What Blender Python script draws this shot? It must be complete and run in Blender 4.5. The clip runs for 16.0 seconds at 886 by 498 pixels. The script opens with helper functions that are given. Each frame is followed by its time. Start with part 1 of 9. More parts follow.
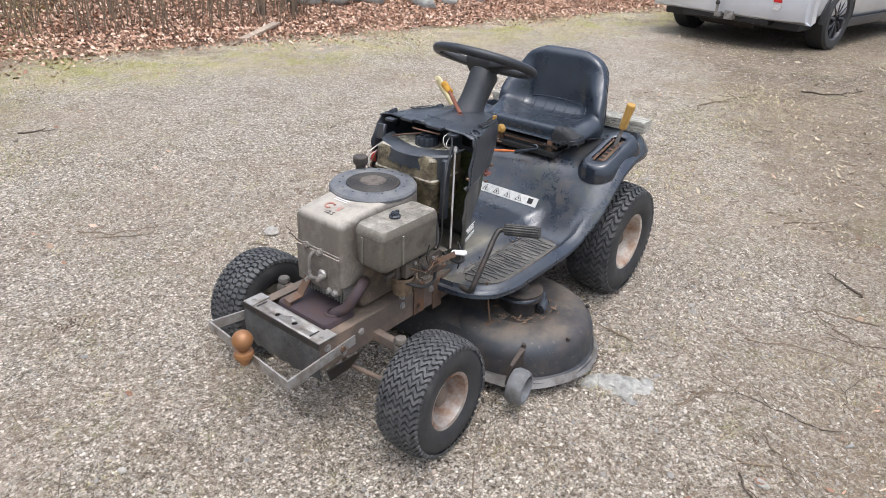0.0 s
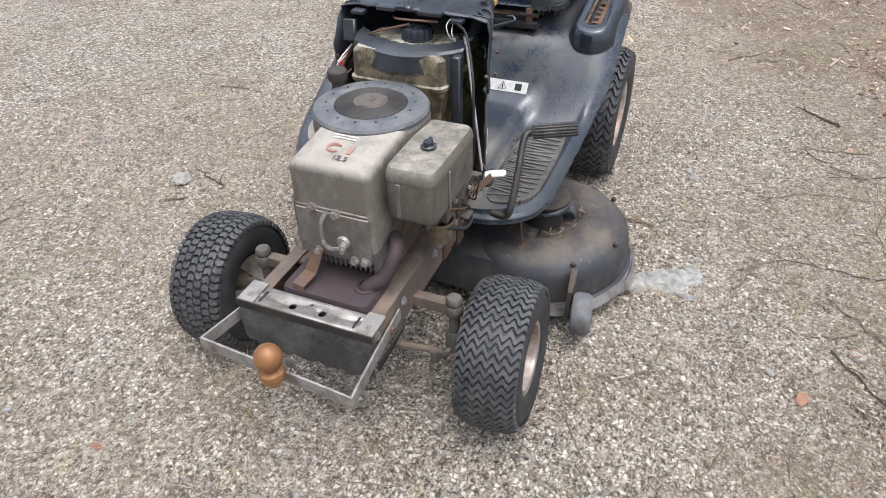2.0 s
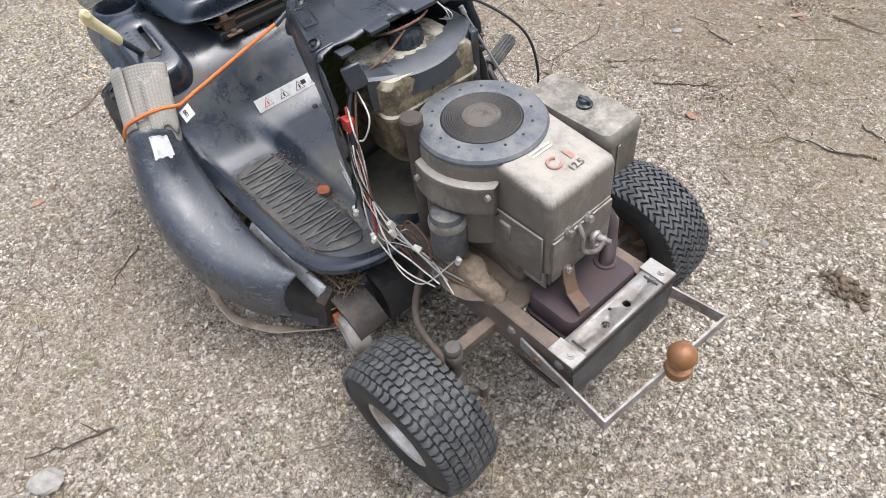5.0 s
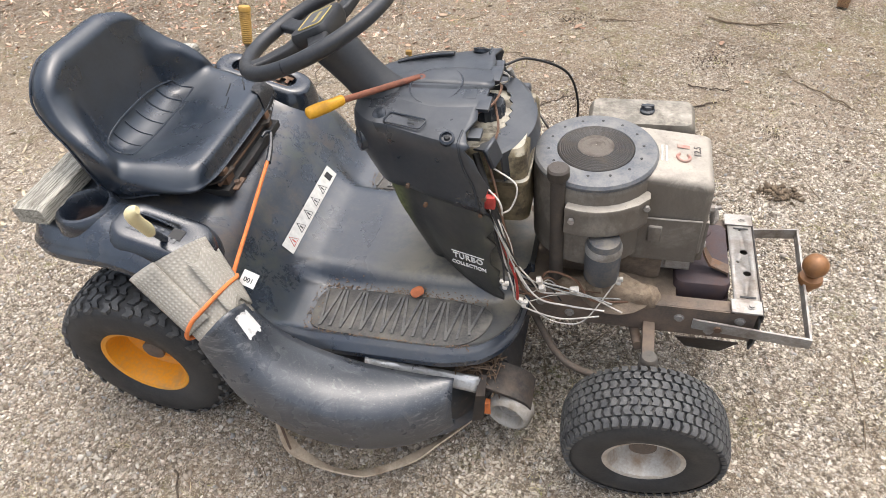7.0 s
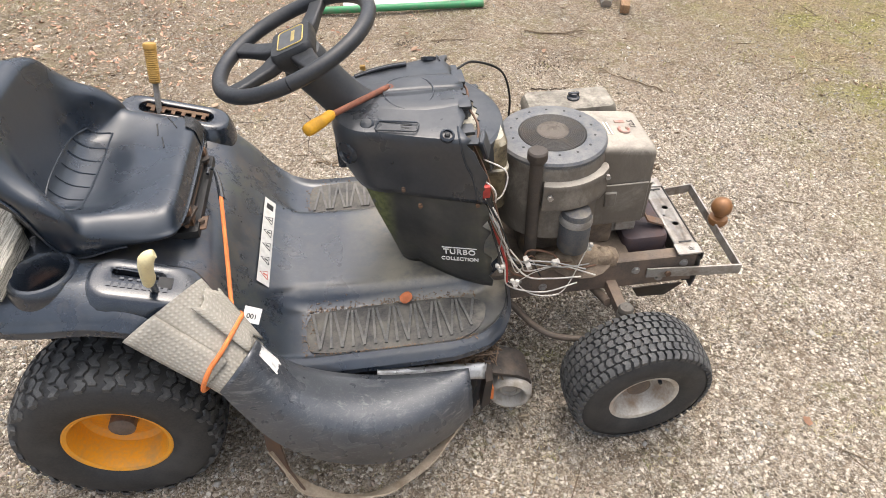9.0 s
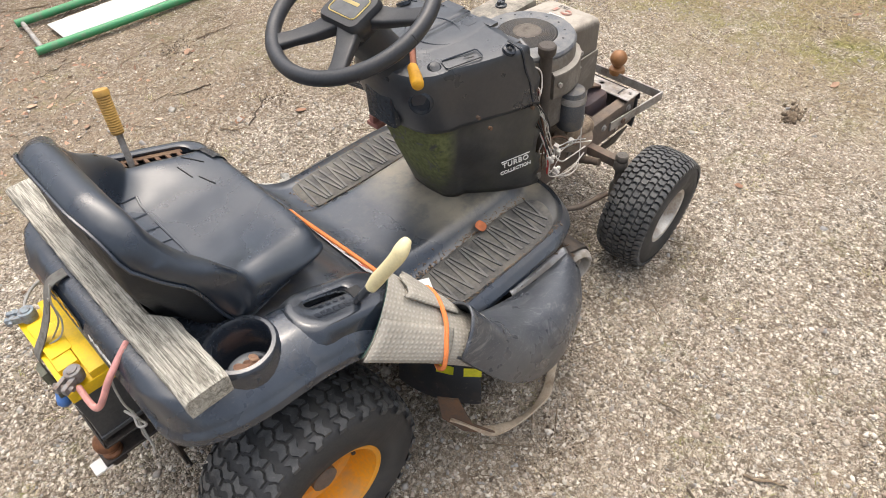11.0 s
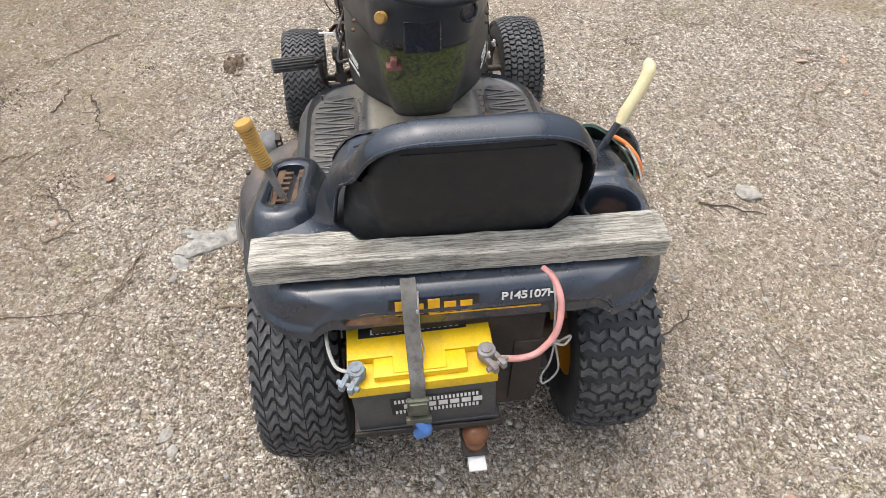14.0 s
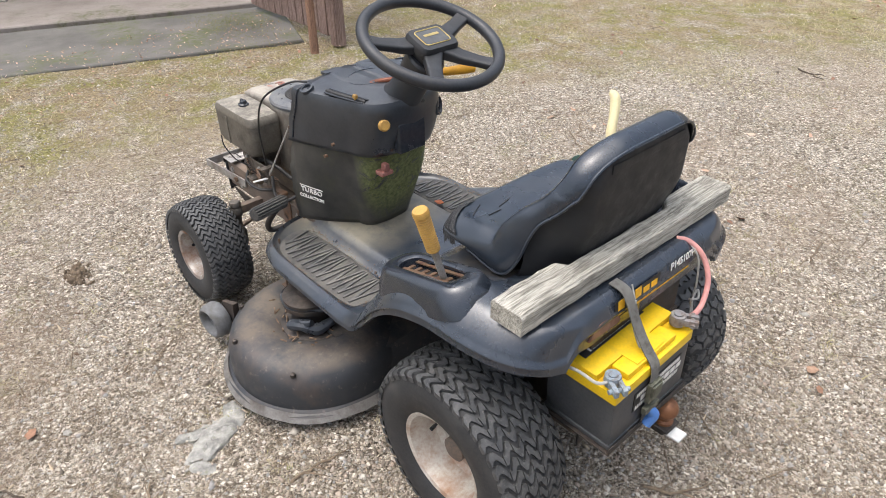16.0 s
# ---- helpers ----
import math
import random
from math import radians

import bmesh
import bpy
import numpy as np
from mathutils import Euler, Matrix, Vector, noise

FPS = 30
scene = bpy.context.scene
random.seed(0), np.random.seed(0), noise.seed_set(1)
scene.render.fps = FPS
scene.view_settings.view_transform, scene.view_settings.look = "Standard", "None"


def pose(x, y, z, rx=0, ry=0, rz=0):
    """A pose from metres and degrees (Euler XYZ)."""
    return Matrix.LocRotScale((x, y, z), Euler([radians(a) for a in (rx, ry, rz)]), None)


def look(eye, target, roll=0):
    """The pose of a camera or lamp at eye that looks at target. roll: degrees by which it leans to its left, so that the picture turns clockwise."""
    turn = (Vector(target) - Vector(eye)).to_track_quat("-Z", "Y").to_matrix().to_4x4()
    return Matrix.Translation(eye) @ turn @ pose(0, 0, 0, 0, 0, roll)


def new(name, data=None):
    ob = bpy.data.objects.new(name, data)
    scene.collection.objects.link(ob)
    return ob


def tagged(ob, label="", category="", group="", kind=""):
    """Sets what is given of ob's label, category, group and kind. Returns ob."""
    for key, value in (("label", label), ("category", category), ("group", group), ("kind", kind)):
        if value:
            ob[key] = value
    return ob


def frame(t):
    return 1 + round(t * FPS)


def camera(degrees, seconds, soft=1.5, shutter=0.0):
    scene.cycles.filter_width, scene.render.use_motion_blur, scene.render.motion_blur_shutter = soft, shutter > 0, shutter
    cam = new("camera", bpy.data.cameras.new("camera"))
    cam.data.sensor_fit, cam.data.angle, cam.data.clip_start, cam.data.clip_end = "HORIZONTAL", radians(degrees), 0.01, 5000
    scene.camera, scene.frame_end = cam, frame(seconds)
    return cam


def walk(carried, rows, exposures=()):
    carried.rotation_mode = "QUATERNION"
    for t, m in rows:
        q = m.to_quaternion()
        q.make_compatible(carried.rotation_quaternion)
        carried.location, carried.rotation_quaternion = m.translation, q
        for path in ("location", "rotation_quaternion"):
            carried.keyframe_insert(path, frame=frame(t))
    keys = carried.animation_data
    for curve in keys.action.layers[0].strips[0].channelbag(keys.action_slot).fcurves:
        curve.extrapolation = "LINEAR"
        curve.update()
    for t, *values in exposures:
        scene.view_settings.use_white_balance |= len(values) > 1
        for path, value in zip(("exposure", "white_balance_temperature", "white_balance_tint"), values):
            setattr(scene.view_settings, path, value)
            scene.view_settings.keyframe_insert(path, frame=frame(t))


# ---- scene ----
cam = camera(67.1, 16.0, soft=0.8)
PATH = [
    (0, (2.445, 1.328, 1.44), (1.034, 0.245, 0.525), 2.7),
    (0.5, (2.415, 1.297, 1.429), (1.018, 0.227, 0.48), 3.2),
    (1, (2.433, 1.125, 1.404), (0.97, 0.151, 0.45), 2.2),
    (1.5, (2.425, 0.901, 1.378), (0.896, 0.131, 0.343), 2.2),
    (2, (2.299, 0.688, 1.336), (0.841, 0.067, 0.117), -1.3),
    (2.5, (2.238, 0.47, 1.335), (0.778, 0.015, 0.046), -0.1),
    (3, (2.28, 0.189, 1.332), (0.776, -0.01, 0.029), -0.9),
    (3.2, (2.267, 0.098, 1.331), (0.763, 0.02, 0.015), 0.8),
    (5.3, (1.762, -0.817, 1.538), (0.784, 0.086, 0.045), -6.8),
    (5.5, (1.686, -0.87, 1.554), (0.761, 0.129, 0.089), -5.4),
    (6, (1.504, -1.029, 1.56), (0.768, 0.111, 0.092), -7.2),
    (6.5, (1.302, -1.152, 1.567), (0.715, 0.14, 0.157), -6.6),
    (7, (1.107, -1.21, 1.572), (0.652, 0.146, 0.174), -7.6),
    (7.5, (0.966, -1.283, 1.583), (0.627, 0.108, 0.186), -7.5),
    (8, (0.895, -1.332, 1.594), (0.672, 0.123, 0.24), -4.9),
    (8.2, (0.874, -1.347, 1.59), (0.697, 0.118, 0.24), -4.2),
    (10.3, (0.044, -1.202, 1.56), (0.773, 0.031, 0.164), -3.1),
    (10.5, (-0.041, -1.145, 1.559), (0.708, 0.044, 0.136), -4.8),
    (11, (-0.237, -1.047, 1.568), (0.711, -0.017, 0.139), -3.3),
    (11.5, (-0.496, -0.958, 1.577), (0.595, -0.096, 0.14), -3.7),
    (12, (-0.64, -0.755, 1.555), (0.495, -0.062, 0.06), -5.4),
    (12.5, (-0.735, -0.524, 1.562), (0.485, -0.101, 0.035), -3.6),
    (13, (-0.882, -0.289, 1.561), (0.431, -0.077, 0.067), -4.1),
    (13.5, (-0.921, -0.074, 1.528), (0.427, -0.013, 0.053), -2.6),
    (14, (-0.924, 0.116, 1.535), (0.439, -0.028, 0.078), -0.2),
    (14.5, (-0.95, 0.365, 1.526), (0.386, -0.057, 0.099), -1.6),
    (15, (-0.919, 0.593, 1.499), (0.416, -0.083, 0.172), -0.1),
    (15.5, (-0.834, 0.809, 1.478), (0.478, -0.086, 0.262), -0.5),
    (16, (-0.738, 1.058, 1.455), (0.503, -0.045, 0.34), -0.8),
]
EXPOSURES = [(0.0, 0.84, 5950, 10), (3.2, 0.86, 5950, 10), (5.5, 1.0, 6050, 10), (7.0, 1.1, 6450, 10), (8.2, 1.16, 6600, 10), (10.5, 1.08, 6700, 10), (12.5, 1.02, 6700, 10), (14.0, 0.96, 6350, 10), (16.0, 0.96, 6300, 10)]
walk(cam, [(t, look(eye, target, roll)) for t, eye, target, roll in PATH], EXPOSURES)

# ---- world, sun, exposure ----
world = bpy.data.worlds.new("sky")
world.use_nodes = True
scene.world = world
wn = world.node_tree.nodes
sky = wn.new("ShaderNodeTexSky")
sky.sky_type = "NISHITA"
sky.sun_disc = False
sky.sun_elevation = radians(74)
sky.sun_rotation = radians(30)
sky.air_density = 1.0
sky.dust_density = 6.0
haze = wn.new("ShaderNodeHueSaturation")
haze.inputs["Saturation"].default_value = 0.64
world.node_tree.links.new(sky.outputs[0], haze.inputs["Color"])
world.node_tree.links.new(haze.outputs[0], wn["Background"].inputs["Color"])
wn["Background"].inputs["Strength"].default_value = 0.14
sun_data = bpy.data.lights.new("sun", "SUN")
sun_data.energy = 0.9
sun_data.angle = radians(90)
sun_data.color = (1.0, 0.97, 0.93)
sun = new("sun", sun_data)
sun.matrix_world = look((0.6, 0.1, 4.4), (0, 0, 0))


# ---- materials ----
class Mat:
    """A small builder for node materials."""

    def __init__(self, name, rough=0.6, metal=0.0, spec=0.5):
        self.m = bpy.data.materials.new(name)
        self.m.use_nodes = True
        self.t = self.m.node_tree
        self.b = self.t.nodes["Principled BSDF"]
        self.b.inputs["Roughness"].default_value = rough
        self.b.inputs["Metallic"].default_value = metal
        self.b.inputs["Specular IOR Level"].default_value = spec
        self.co = self.node("ShaderNodeNewGeometry").outputs["Position"]

    def node(self, kind, **values):
        n = self.t.nodes.new(kind)
        for k, v in values.items():
            n.inputs[k].default_value = v
        return n

    def link(self, a, b):
        self.t.links.new(a, b)

    def noise(self, scale, detail=4.0, rough=0.55, stretch=None, lift=0.0):
        n = self.node("ShaderNodeTexNoise", Scale=scale, Detail=detail, Roughness=rough)
        n.inputs["Distortion"].default_value = lift
        self.link(self.mapped(stretch), n.inputs["Vector"])
        return n.outputs["Fac"]

    def mapped(self, stretch):
        if not stretch:
            return self.co
        m = self.node("ShaderNodeMapping")
        m.inputs["Scale"].default_value = stretch
        self.link(self.co, m.inputs["Vector"])
        return m.outputs[0]

    def cells(self, scale, feature="F1", out="Distance", stretch=None):
        n = self.node("ShaderNodeTexVoronoi", Scale=scale)
        n.feature = feature
        self.link(self.mapped(stretch), n.inputs["Vector"])
        return n.outputs[out]

    def ramp(self, fac, *stops):
        n = self.t.nodes.new("ShaderNodeValToRGB")
        el = n.color_ramp.elements
        while len(el) < len(stops):
            el.new(0.5)
        for e, (p, c) in zip(el, stops):
            e.position = p
            e.color = (c, c, c, 1) if isinstance(c, (int, float)) else (*c, 1)
        self.link(fac, n.inputs[0])
        return n.outputs[0]

    def mix(self, fac, a, b, blend="MIX"):
        n = self.t.nodes.new("ShaderNodeMix")
        n.data_type, n.blend_type = "RGBA", blend
        for s, v in ((n.inputs[0], fac), (n.inputs[6], a), (n.inputs[7], b)):
            if isinstance(v, tuple):
                s.default_value = (*v, 1)
            elif isinstance(v, (int, float)):
                s.default_value = v
            else:
                self.link(v, s)
        return n.outputs[2]

    def math(self, op, a, b=0.0):
        n = self.t.nodes.new("ShaderNodeMath")
        n.operation = op
        for s, v in zip(n.inputs, (a, b)):
            if isinstance(v, (int, float)):
                s.default_value = v
            else:
                self.link(v, s)
        return n.outputs[0]

    def random(self, island=False):
        if island:
            return self.node("ShaderNodeNewGeometry").outputs["Random Per Island"]
        return self.node("ShaderNodeObjectInfo").outputs["Random"]

    def up(self):
        s = self.node("ShaderNodeSeparateXYZ")
        self.link(self.node("ShaderNodeNewGeometry").outputs["Normal"], s.inputs[0])
        return s.outputs["Z"]

    def axis(self, which):
        s = self.node("ShaderNodeSeparateXYZ")
        self.link(self.co, s.inputs[0])
        return s.outputs[which]

    def color(self, v):
        if isinstance(v, tuple):
            self.b.inputs["Base Color"].default_value = (*v, 1)
        else:
            self.link(v, self.b.inputs["Base Color"])
        return self

    def rough(self, v):
        self.link(v, self.b.inputs["Roughness"])
        return self

    def bump(self, height, strength=0.4, distance=0.002):
        n = self.node("ShaderNodeBump", Strength=strength, Distance=distance)
        self.link(height, n.inputs["Height"])
        self.link(n.outputs[0], self.b.inputs["Normal"])
        return self


def worn(name, base, dirt, dirt_amount=0.5, rough=0.5, metal=0.0, scale=9.0, bump=0.15, dust=0.0, dust_sheen_col=(0.34, 0.29, 0.22), spec=0.5):
    """A base colour with blotches of dirt, fine grain and dust (sky sheen on the vinyl) on faces looking up."""
    k = Mat(name, rough, metal, spec)
    big = k.noise(scale, 5, 0.62)
    fine = k.noise(scale * 14, 3)
    c = k.mix(k.ramp(big, (0.62 - 0.3 * dirt_amount, 0.0), (0.82 - 0.2 * dirt_amount, 1.0)), base, dirt)
    c = k.mix(k.ramp(fine, (0.35, 0.0), (0.8, 0.45)), c, dirt)
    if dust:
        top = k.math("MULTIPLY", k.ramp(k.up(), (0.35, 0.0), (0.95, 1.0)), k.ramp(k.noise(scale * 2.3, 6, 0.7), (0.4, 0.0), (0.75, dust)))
        c = k.mix(top, c, dust_sheen_col)
    k.color(c)
    k.rough(k.ramp(big, (0.3, max(0.05, rough - 0.12)), (0.75, min(1.0, rough + 0.22))))
    k.bump(k.math("ADD", k.math("MULTIPLY", fine, 0.5), big), bump, 0.003)
    return k.m


def plain(name, col, rough=0.5, metal=0.0, var=0.25, scale=40.0, bump=0.1):
    k = Mat(name, rough, metal)
    f = k.noise(scale, 5, 0.6)
    lo, hi = tuple(c * (1 - var) for c in col), tuple(min(1, c * (1 + var)) for c in col)
    k.color(k.mix(k.ramp(f, (0.3, 0.0), (0.7, 1.0)), lo, hi))
    k.bump(f, bump, 0.001)
    return k.m


BLACK_PLASTIC = worn("black_plastic", (0.02, 0.025, 0.033), (0.06, 0.066, 0.074), 0.4, 0.24, scale=6, bump=0.06, dust=0.3, dust_sheen_col=(0.12, 0.12, 0.11))
FENDER_MAT = worn("fender_plastic", (0.012, 0.017, 0.026), (0.036, 0.042, 0.05), 0.35, 0.2, scale=5, bump=0.05, dust=0.35, dust_sheen_col=(0.075, 0.07, 0.06), spec=1.0)
DASH_MAT = worn("dash_plastic", (0.02, 0.024, 0.03), (0.05, 0.054, 0.06), 0.4, 0.34, scale=8, bump=0.1, dust=0.4, dust_sheen_col=(0.095, 0.1, 0.105), spec=0.8)
PAD_MAT = worn("foot_rubber", (0.035, 0.035, 0.036), (0.15, 0.14, 0.12), 0.55, 0.75, scale=14, bump=0.3, dust=0.5, dust_sheen_col=(0.2, 0.185, 0.155))
PAD_TOP = worn("foot_rubber_ridges", (0.075, 0.076, 0.077), (0.19, 0.18, 0.16), 0.5, 0.6, scale=18, bump=0.2, dust=0.5, dust_sheen_col=(0.22, 0.2, 0.17))
DARK_STEEL = worn("dark_steel", (0.022, 0.021, 0.021), (0.075, 0.055, 0.042), 0.55, 0.6, 0.2, scale=16, bump=0.3, dust=0.5, dust_sheen_col=(0.16, 0.13, 0.1))
RUST_STEEL = worn("rusty_steel", (0.1, 0.07, 0.052), (0.2, 0.105, 0.055), 0.55, 0.75, 0.15, scale=20, bump=0.45, dust=0.4, dust_sheen_col=(0.25, 0.2, 0.15))
FRAME_MAT = worn("frame_steel", (0.11, 0.09, 0.074), (0.235, 0.17, 0.125), 0.6, 0.75, 0.15, scale=15, bump=0.5, dust=0.4, dust_sheen_col=(0.25, 0.2, 0.15))
BARE_STEEL = worn("bare_steel", (0.4, 0.385, 0.36), (0.19, 0.155, 0.125), 0.55, 0.5, 0.45, scale=18, bump=0.25, dust=0.25)
ALLOY = worn("engine_alloy", (0.36, 0.35, 0.33), (0.17, 0.145, 0.115), 0.55, 0.55, 0.45, scale=22, bump=0.35)
SHROUD = None
SHROUD_RING = worn("shroud_ring", (0.085, 0.092, 0.105), (0.21, 0.205, 0.19), 0.5, 0.5, 0.1, scale=16, bump=0.25, dust=0.45, dust_sheen_col=(0.24, 0.235, 0.22))
FILTER_MAT = worn("air_cover", (0.17, 0.153, 0.122), (0.06, 0.05, 0.04), 0.5, 0.6, 0.0, scale=11, bump=0.2, dust=0.95, dust_sheen_col=(0.46, 0.415, 0.34))
SCREEN_MAT = worn("blower_screen", (0.028, 0.026, 0.024), (0.07, 0.058, 0.045), 0.5, 0.6, scale=30, bump=0.3)
OIL_MUCK = worn("oily_dirt", (0.115, 0.088, 0.065), (0.25, 0.19, 0.135), 0.5, 0.85, scale=28, bump=0.9, dust=0.4, dust_sheen_col=(0.22, 0.17, 0.115))
MUFFLER_MAT = worn("muffler_paint", (0.05, 0.037, 0.042), (0.085, 0.052, 0.045), 0.5, 0.7, 0.1, scale=25, bump=0.35)
RUBBER = worn("tyre_rubber", (0.021, 0.022, 0.024), (0.06, 0.058, 0.054), 0.45, 0.62, scale=13, bump=0.2, dust=0.3, dust_sheen_col=(0.08, 0.072, 0.06))
LUG_RUBBER = None
ORANGE_RIM = worn("orange_rim_paint", (0.8, 0.33, 0.012), (0.42, 0.27, 0.12), 0.35, 0.45, scale=9, bump=0.08)
CREAM_RIM = worn("pale_rim_paint", (0.46, 0.46, 0.44), (0.21, 0.1, 0.045), 0.68, 0.45, 0.4, scale=10, bump=0.25)
# upward faces carry a pale blue tint painted for the sky's sheen
VINYL = worn("seat_vinyl", (0.012, 0.018, 0.028), (0.026, 0.035, 0.048), 0.35, 0.26, scale=7, bump=0.04, dust=0.3, dust_sheen_col=(0.05, 0.058, 0.068), spec=0.85)
SEAT_PAN = worn("seat_shell", (0.01, 0.0112, 0.013), (0.018, 0.0185, 0.02), 0.4, 0.55, scale=30, bump=0.25)
TORN = worn("torn_vinyl", (0.012, 0.013, 0.015), (0.05, 0.05, 0.05), 0.5, 0.4, scale=60, bump=1.0)
YELLOW_GRIP = worn("yellow_grip", (0.75, 0.38, 0.02), (0.5, 0.25, 0.03), 0.4, 0.5, scale=20, bump=0.15)
OLD_YELLOW = worn("faded_grip", (0.5, 0.29, 0.06), (0.3, 0.17, 0.05), 0.6, 0.6, scale=24, bump=0.2)
CREAM_GRIP = worn("cream_grip", (0.78, 0.69, 0.4), (0.55, 0.46, 0.26), 0.35, 0.5, scale=18, bump=0.12)
ORANGE_ROD = worn("rusty_rod", (0.27, 0.09, 0.045), (0.12, 0.06, 0.045), 0.5, 0.7, scale=30, bump=0.3)
BUNGEE = worn("orange_cord", (0.8, 0.23, 0.06), (0.5, 0.17, 0.07), 0.4, 0.8, scale=60, bump=0.5)
YELLOW_BATTERY = worn("yellow_battery_plastic", (0.85, 0.55, 0.005), (0.55, 0.36, 0.03), 0.3, 0.4, scale=14, bump=0.05)
GREY_BATTERY = worn("grey_battery_plastic", (0.045, 0.047, 0.05), (0.1, 0.1, 0.098), 0.4, 0.5, scale=12, bump=0.06)
STRAP_MAT = worn("webbing", (0.17, 0.165, 0.15), (0.09, 0.082, 0.068), 0.5, 0.85, scale=50, bump=0.5)
BUCKLE_MAT = worn("buckle_metal", (0.15, 0.155, 0.115), (0.08, 0.075, 0.055), 0.5, 0.55, 0.4, scale=40, bump=0.2)
RED_CABLE = plain("faded_red_cable", (0.62, 0.29, 0.26), 0.5)
BLUE_BIT = plain("blue_plastic", (0.08, 0.2, 0.5), 0.5)
WHITE_PAINT = plain("white_print", (0.75, 0.74, 0.7), 0.6, var=0.12)
YELLOW_PRINT = plain("yellow_print", (0.78, 0.42, 0.02), 0.6, var=0.15)
BLACK_PRINT = plain("black_print", (0.018, 0.018, 0.018), 0.6)
RED_PRINT = plain("red_print", (0.5, 0.1, 0.07), 0.7, var=0.3)
WIRE_WHITE = plain("white_wire", (0.58, 0.54, 0.48), 0.6)
WIRE_BROWN = plain("brown_wire", (0.14, 0.075, 0.045), 0.6)
WIRE_RED = plain("red_wire", (0.45, 0.05, 0.04), 0.5)
WIRE_BLACK = plain("black_cable", (0.018, 0.017, 0.016), 0.5)
STRING_MAT = plain("grey_string", (0.38, 0.37, 0.34), 0.9)
LEAD = worn("oxidised_lead", (0.3, 0.3, 0.3), (0.2, 0.13, 0.09), 0.5, 0.65, 0.4, scale=60, bump=0.6)
BALL_RUST = worn("rusty_ball", (0.27, 0.12, 0.055), (0.13, 0.06, 0.035), 0.5, 0.5, 0.4, scale=45, bump=0.3)
BALL_BROWN = worn("brown_ball", (0.32, 0.15, 0.055), (0.2, 0.1, 0.05), 0.4, 0.35, 0.25, scale=14, bump=0.05)
BRICK_RED = plain("faded_red_plastic", (0.24, 0.1, 0.08), 0.6)
TAPE = worn("silver_tape", (0.55, 0.55, 0.54), (0.33, 0.32, 0.3), 0.4, 0.35, 0.6, scale=50, bump=0.5)
GREY_WHEEL = worn("grey_wheel_plastic", (0.17, 0.175, 0.18), (0.1, 0.095, 0.085), 0.5, 0.55, scale=20, bump=0.15)
STICK_DRY = plain("dry_twig", (0.2, 0.15, 0.1), 0.9, var=0.4, scale=60)
STICK_DARK = plain("dark_twig", (0.09, 0.068, 0.048), 0.9, var=0.4, scale=60)
CLUMP_SOIL = plain("clump_soil", (0.15, 0.112, 0.075), 0.95, var=0.5, scale=60, bump=0.6)
STRAW = plain("straw_scraps", (0.5, 0.41, 0.29), 0.9, var=0.35, scale=9)
LITTER_MAT = plain("dry_litter", (0.17, 0.115, 0.075), 0.9, var=0.5, scale=80, bump=0.5)


def lug_rubber():
    k = Mat("tread_rubber", 0.65)
    c = k.mix(k.ramp(k.noise(26, 6, 0.7), (0.36, 0.0), (0.7, 1.0)), (0.027, 0.029, 0.032), (0.1, 0.1, 0.097))
    c = k.mix(k.ramp(k.random(True), (0.0, 0.0), (1.0, 0.3)), c, (0.1, 0.098, 0.093))
    c = k.mix(k.ramp(k.noise(120, 4, 0.7), (0.58, 0.0), (0.7, 0.5)), c, (0.2, 0.19, 0.17))
    k.color(c)
    return k.bump(k.noise(110, 5, 0.7), 0.5, 0.002).m


def scratched_plastic():
    k = Mat("scratched_plastic", 0.32, spec=0.8)
    c = k.mix(k.ramp(k.noise(7, 5), (0.4, 0.0), (0.72, 1.0)), (0.031, 0.036, 0.045), (0.066, 0.072, 0.081))
    streak = k.math("MULTIPLY", k.ramp(k.noise(12, 7, 0.75, (1.0, 5, 8), 0.6), (0.53, 0.0), (0.64, 1.0)), k.ramp(k.noise(5, 4), (0.4, 0.0), (0.6, 1.0)))
    fine = k.math("MULTIPLY", k.ramp(k.noise(90, 5, 0.7, (0.5, 6, 10), 0.8), (0.58, 0.0), (0.68, 1.0)), 0.8)
    marks = k.math("MAXIMUM", k.math("MULTIPLY", streak, 0.6), fine)
    c = k.mix(k.math("MULTIPLY", marks, 0.75), c, (0.36, 0.36, 0.35))
    c = k.mix(k.ramp(k.noise(90, 3), (0.64, 0.0), (0.75, 0.3)), c, (0.15, 0.145, 0.13))
    k.color(c)
    k.rough(k.ramp(k.noise(12, 4), (0.3, 0.2), (0.7, 0.42)))
    return k.bump(marks, -0.3, 0.001).m


def deck_material():
    k = Mat("deck_paint", 0.5)
    c = k.mix(k.ramp(k.noise(7, 6, 0.65), (0.5, 0.0), (0.72, 1.0)), (0.034, 0.037, 0.042), (0.085, 0.065, 0.052))
    c = k.mix(k.math("MULTIPLY", k.ramp(k.up(), (0.7, 0.0), (1.0, 1.0)), k.ramp(k.noise(9, 6, 0.7), (0.4, 0.0), (0.64, 0.75))), c, (0.17, 0.135, 0.1))
    c = k.mix(k.ramp(k.noise(60, 3), (0.62, 0.0), (0.8, 0.6)), c, (0.2, 0.17, 0.14))
    k.color(c)
    k.rough(k.ramp(k.noise(9, 4), (0.3, 0.32), (0.7, 0.75)))
    return k.bump(k.noise(40, 5), 0.25, 0.002).m


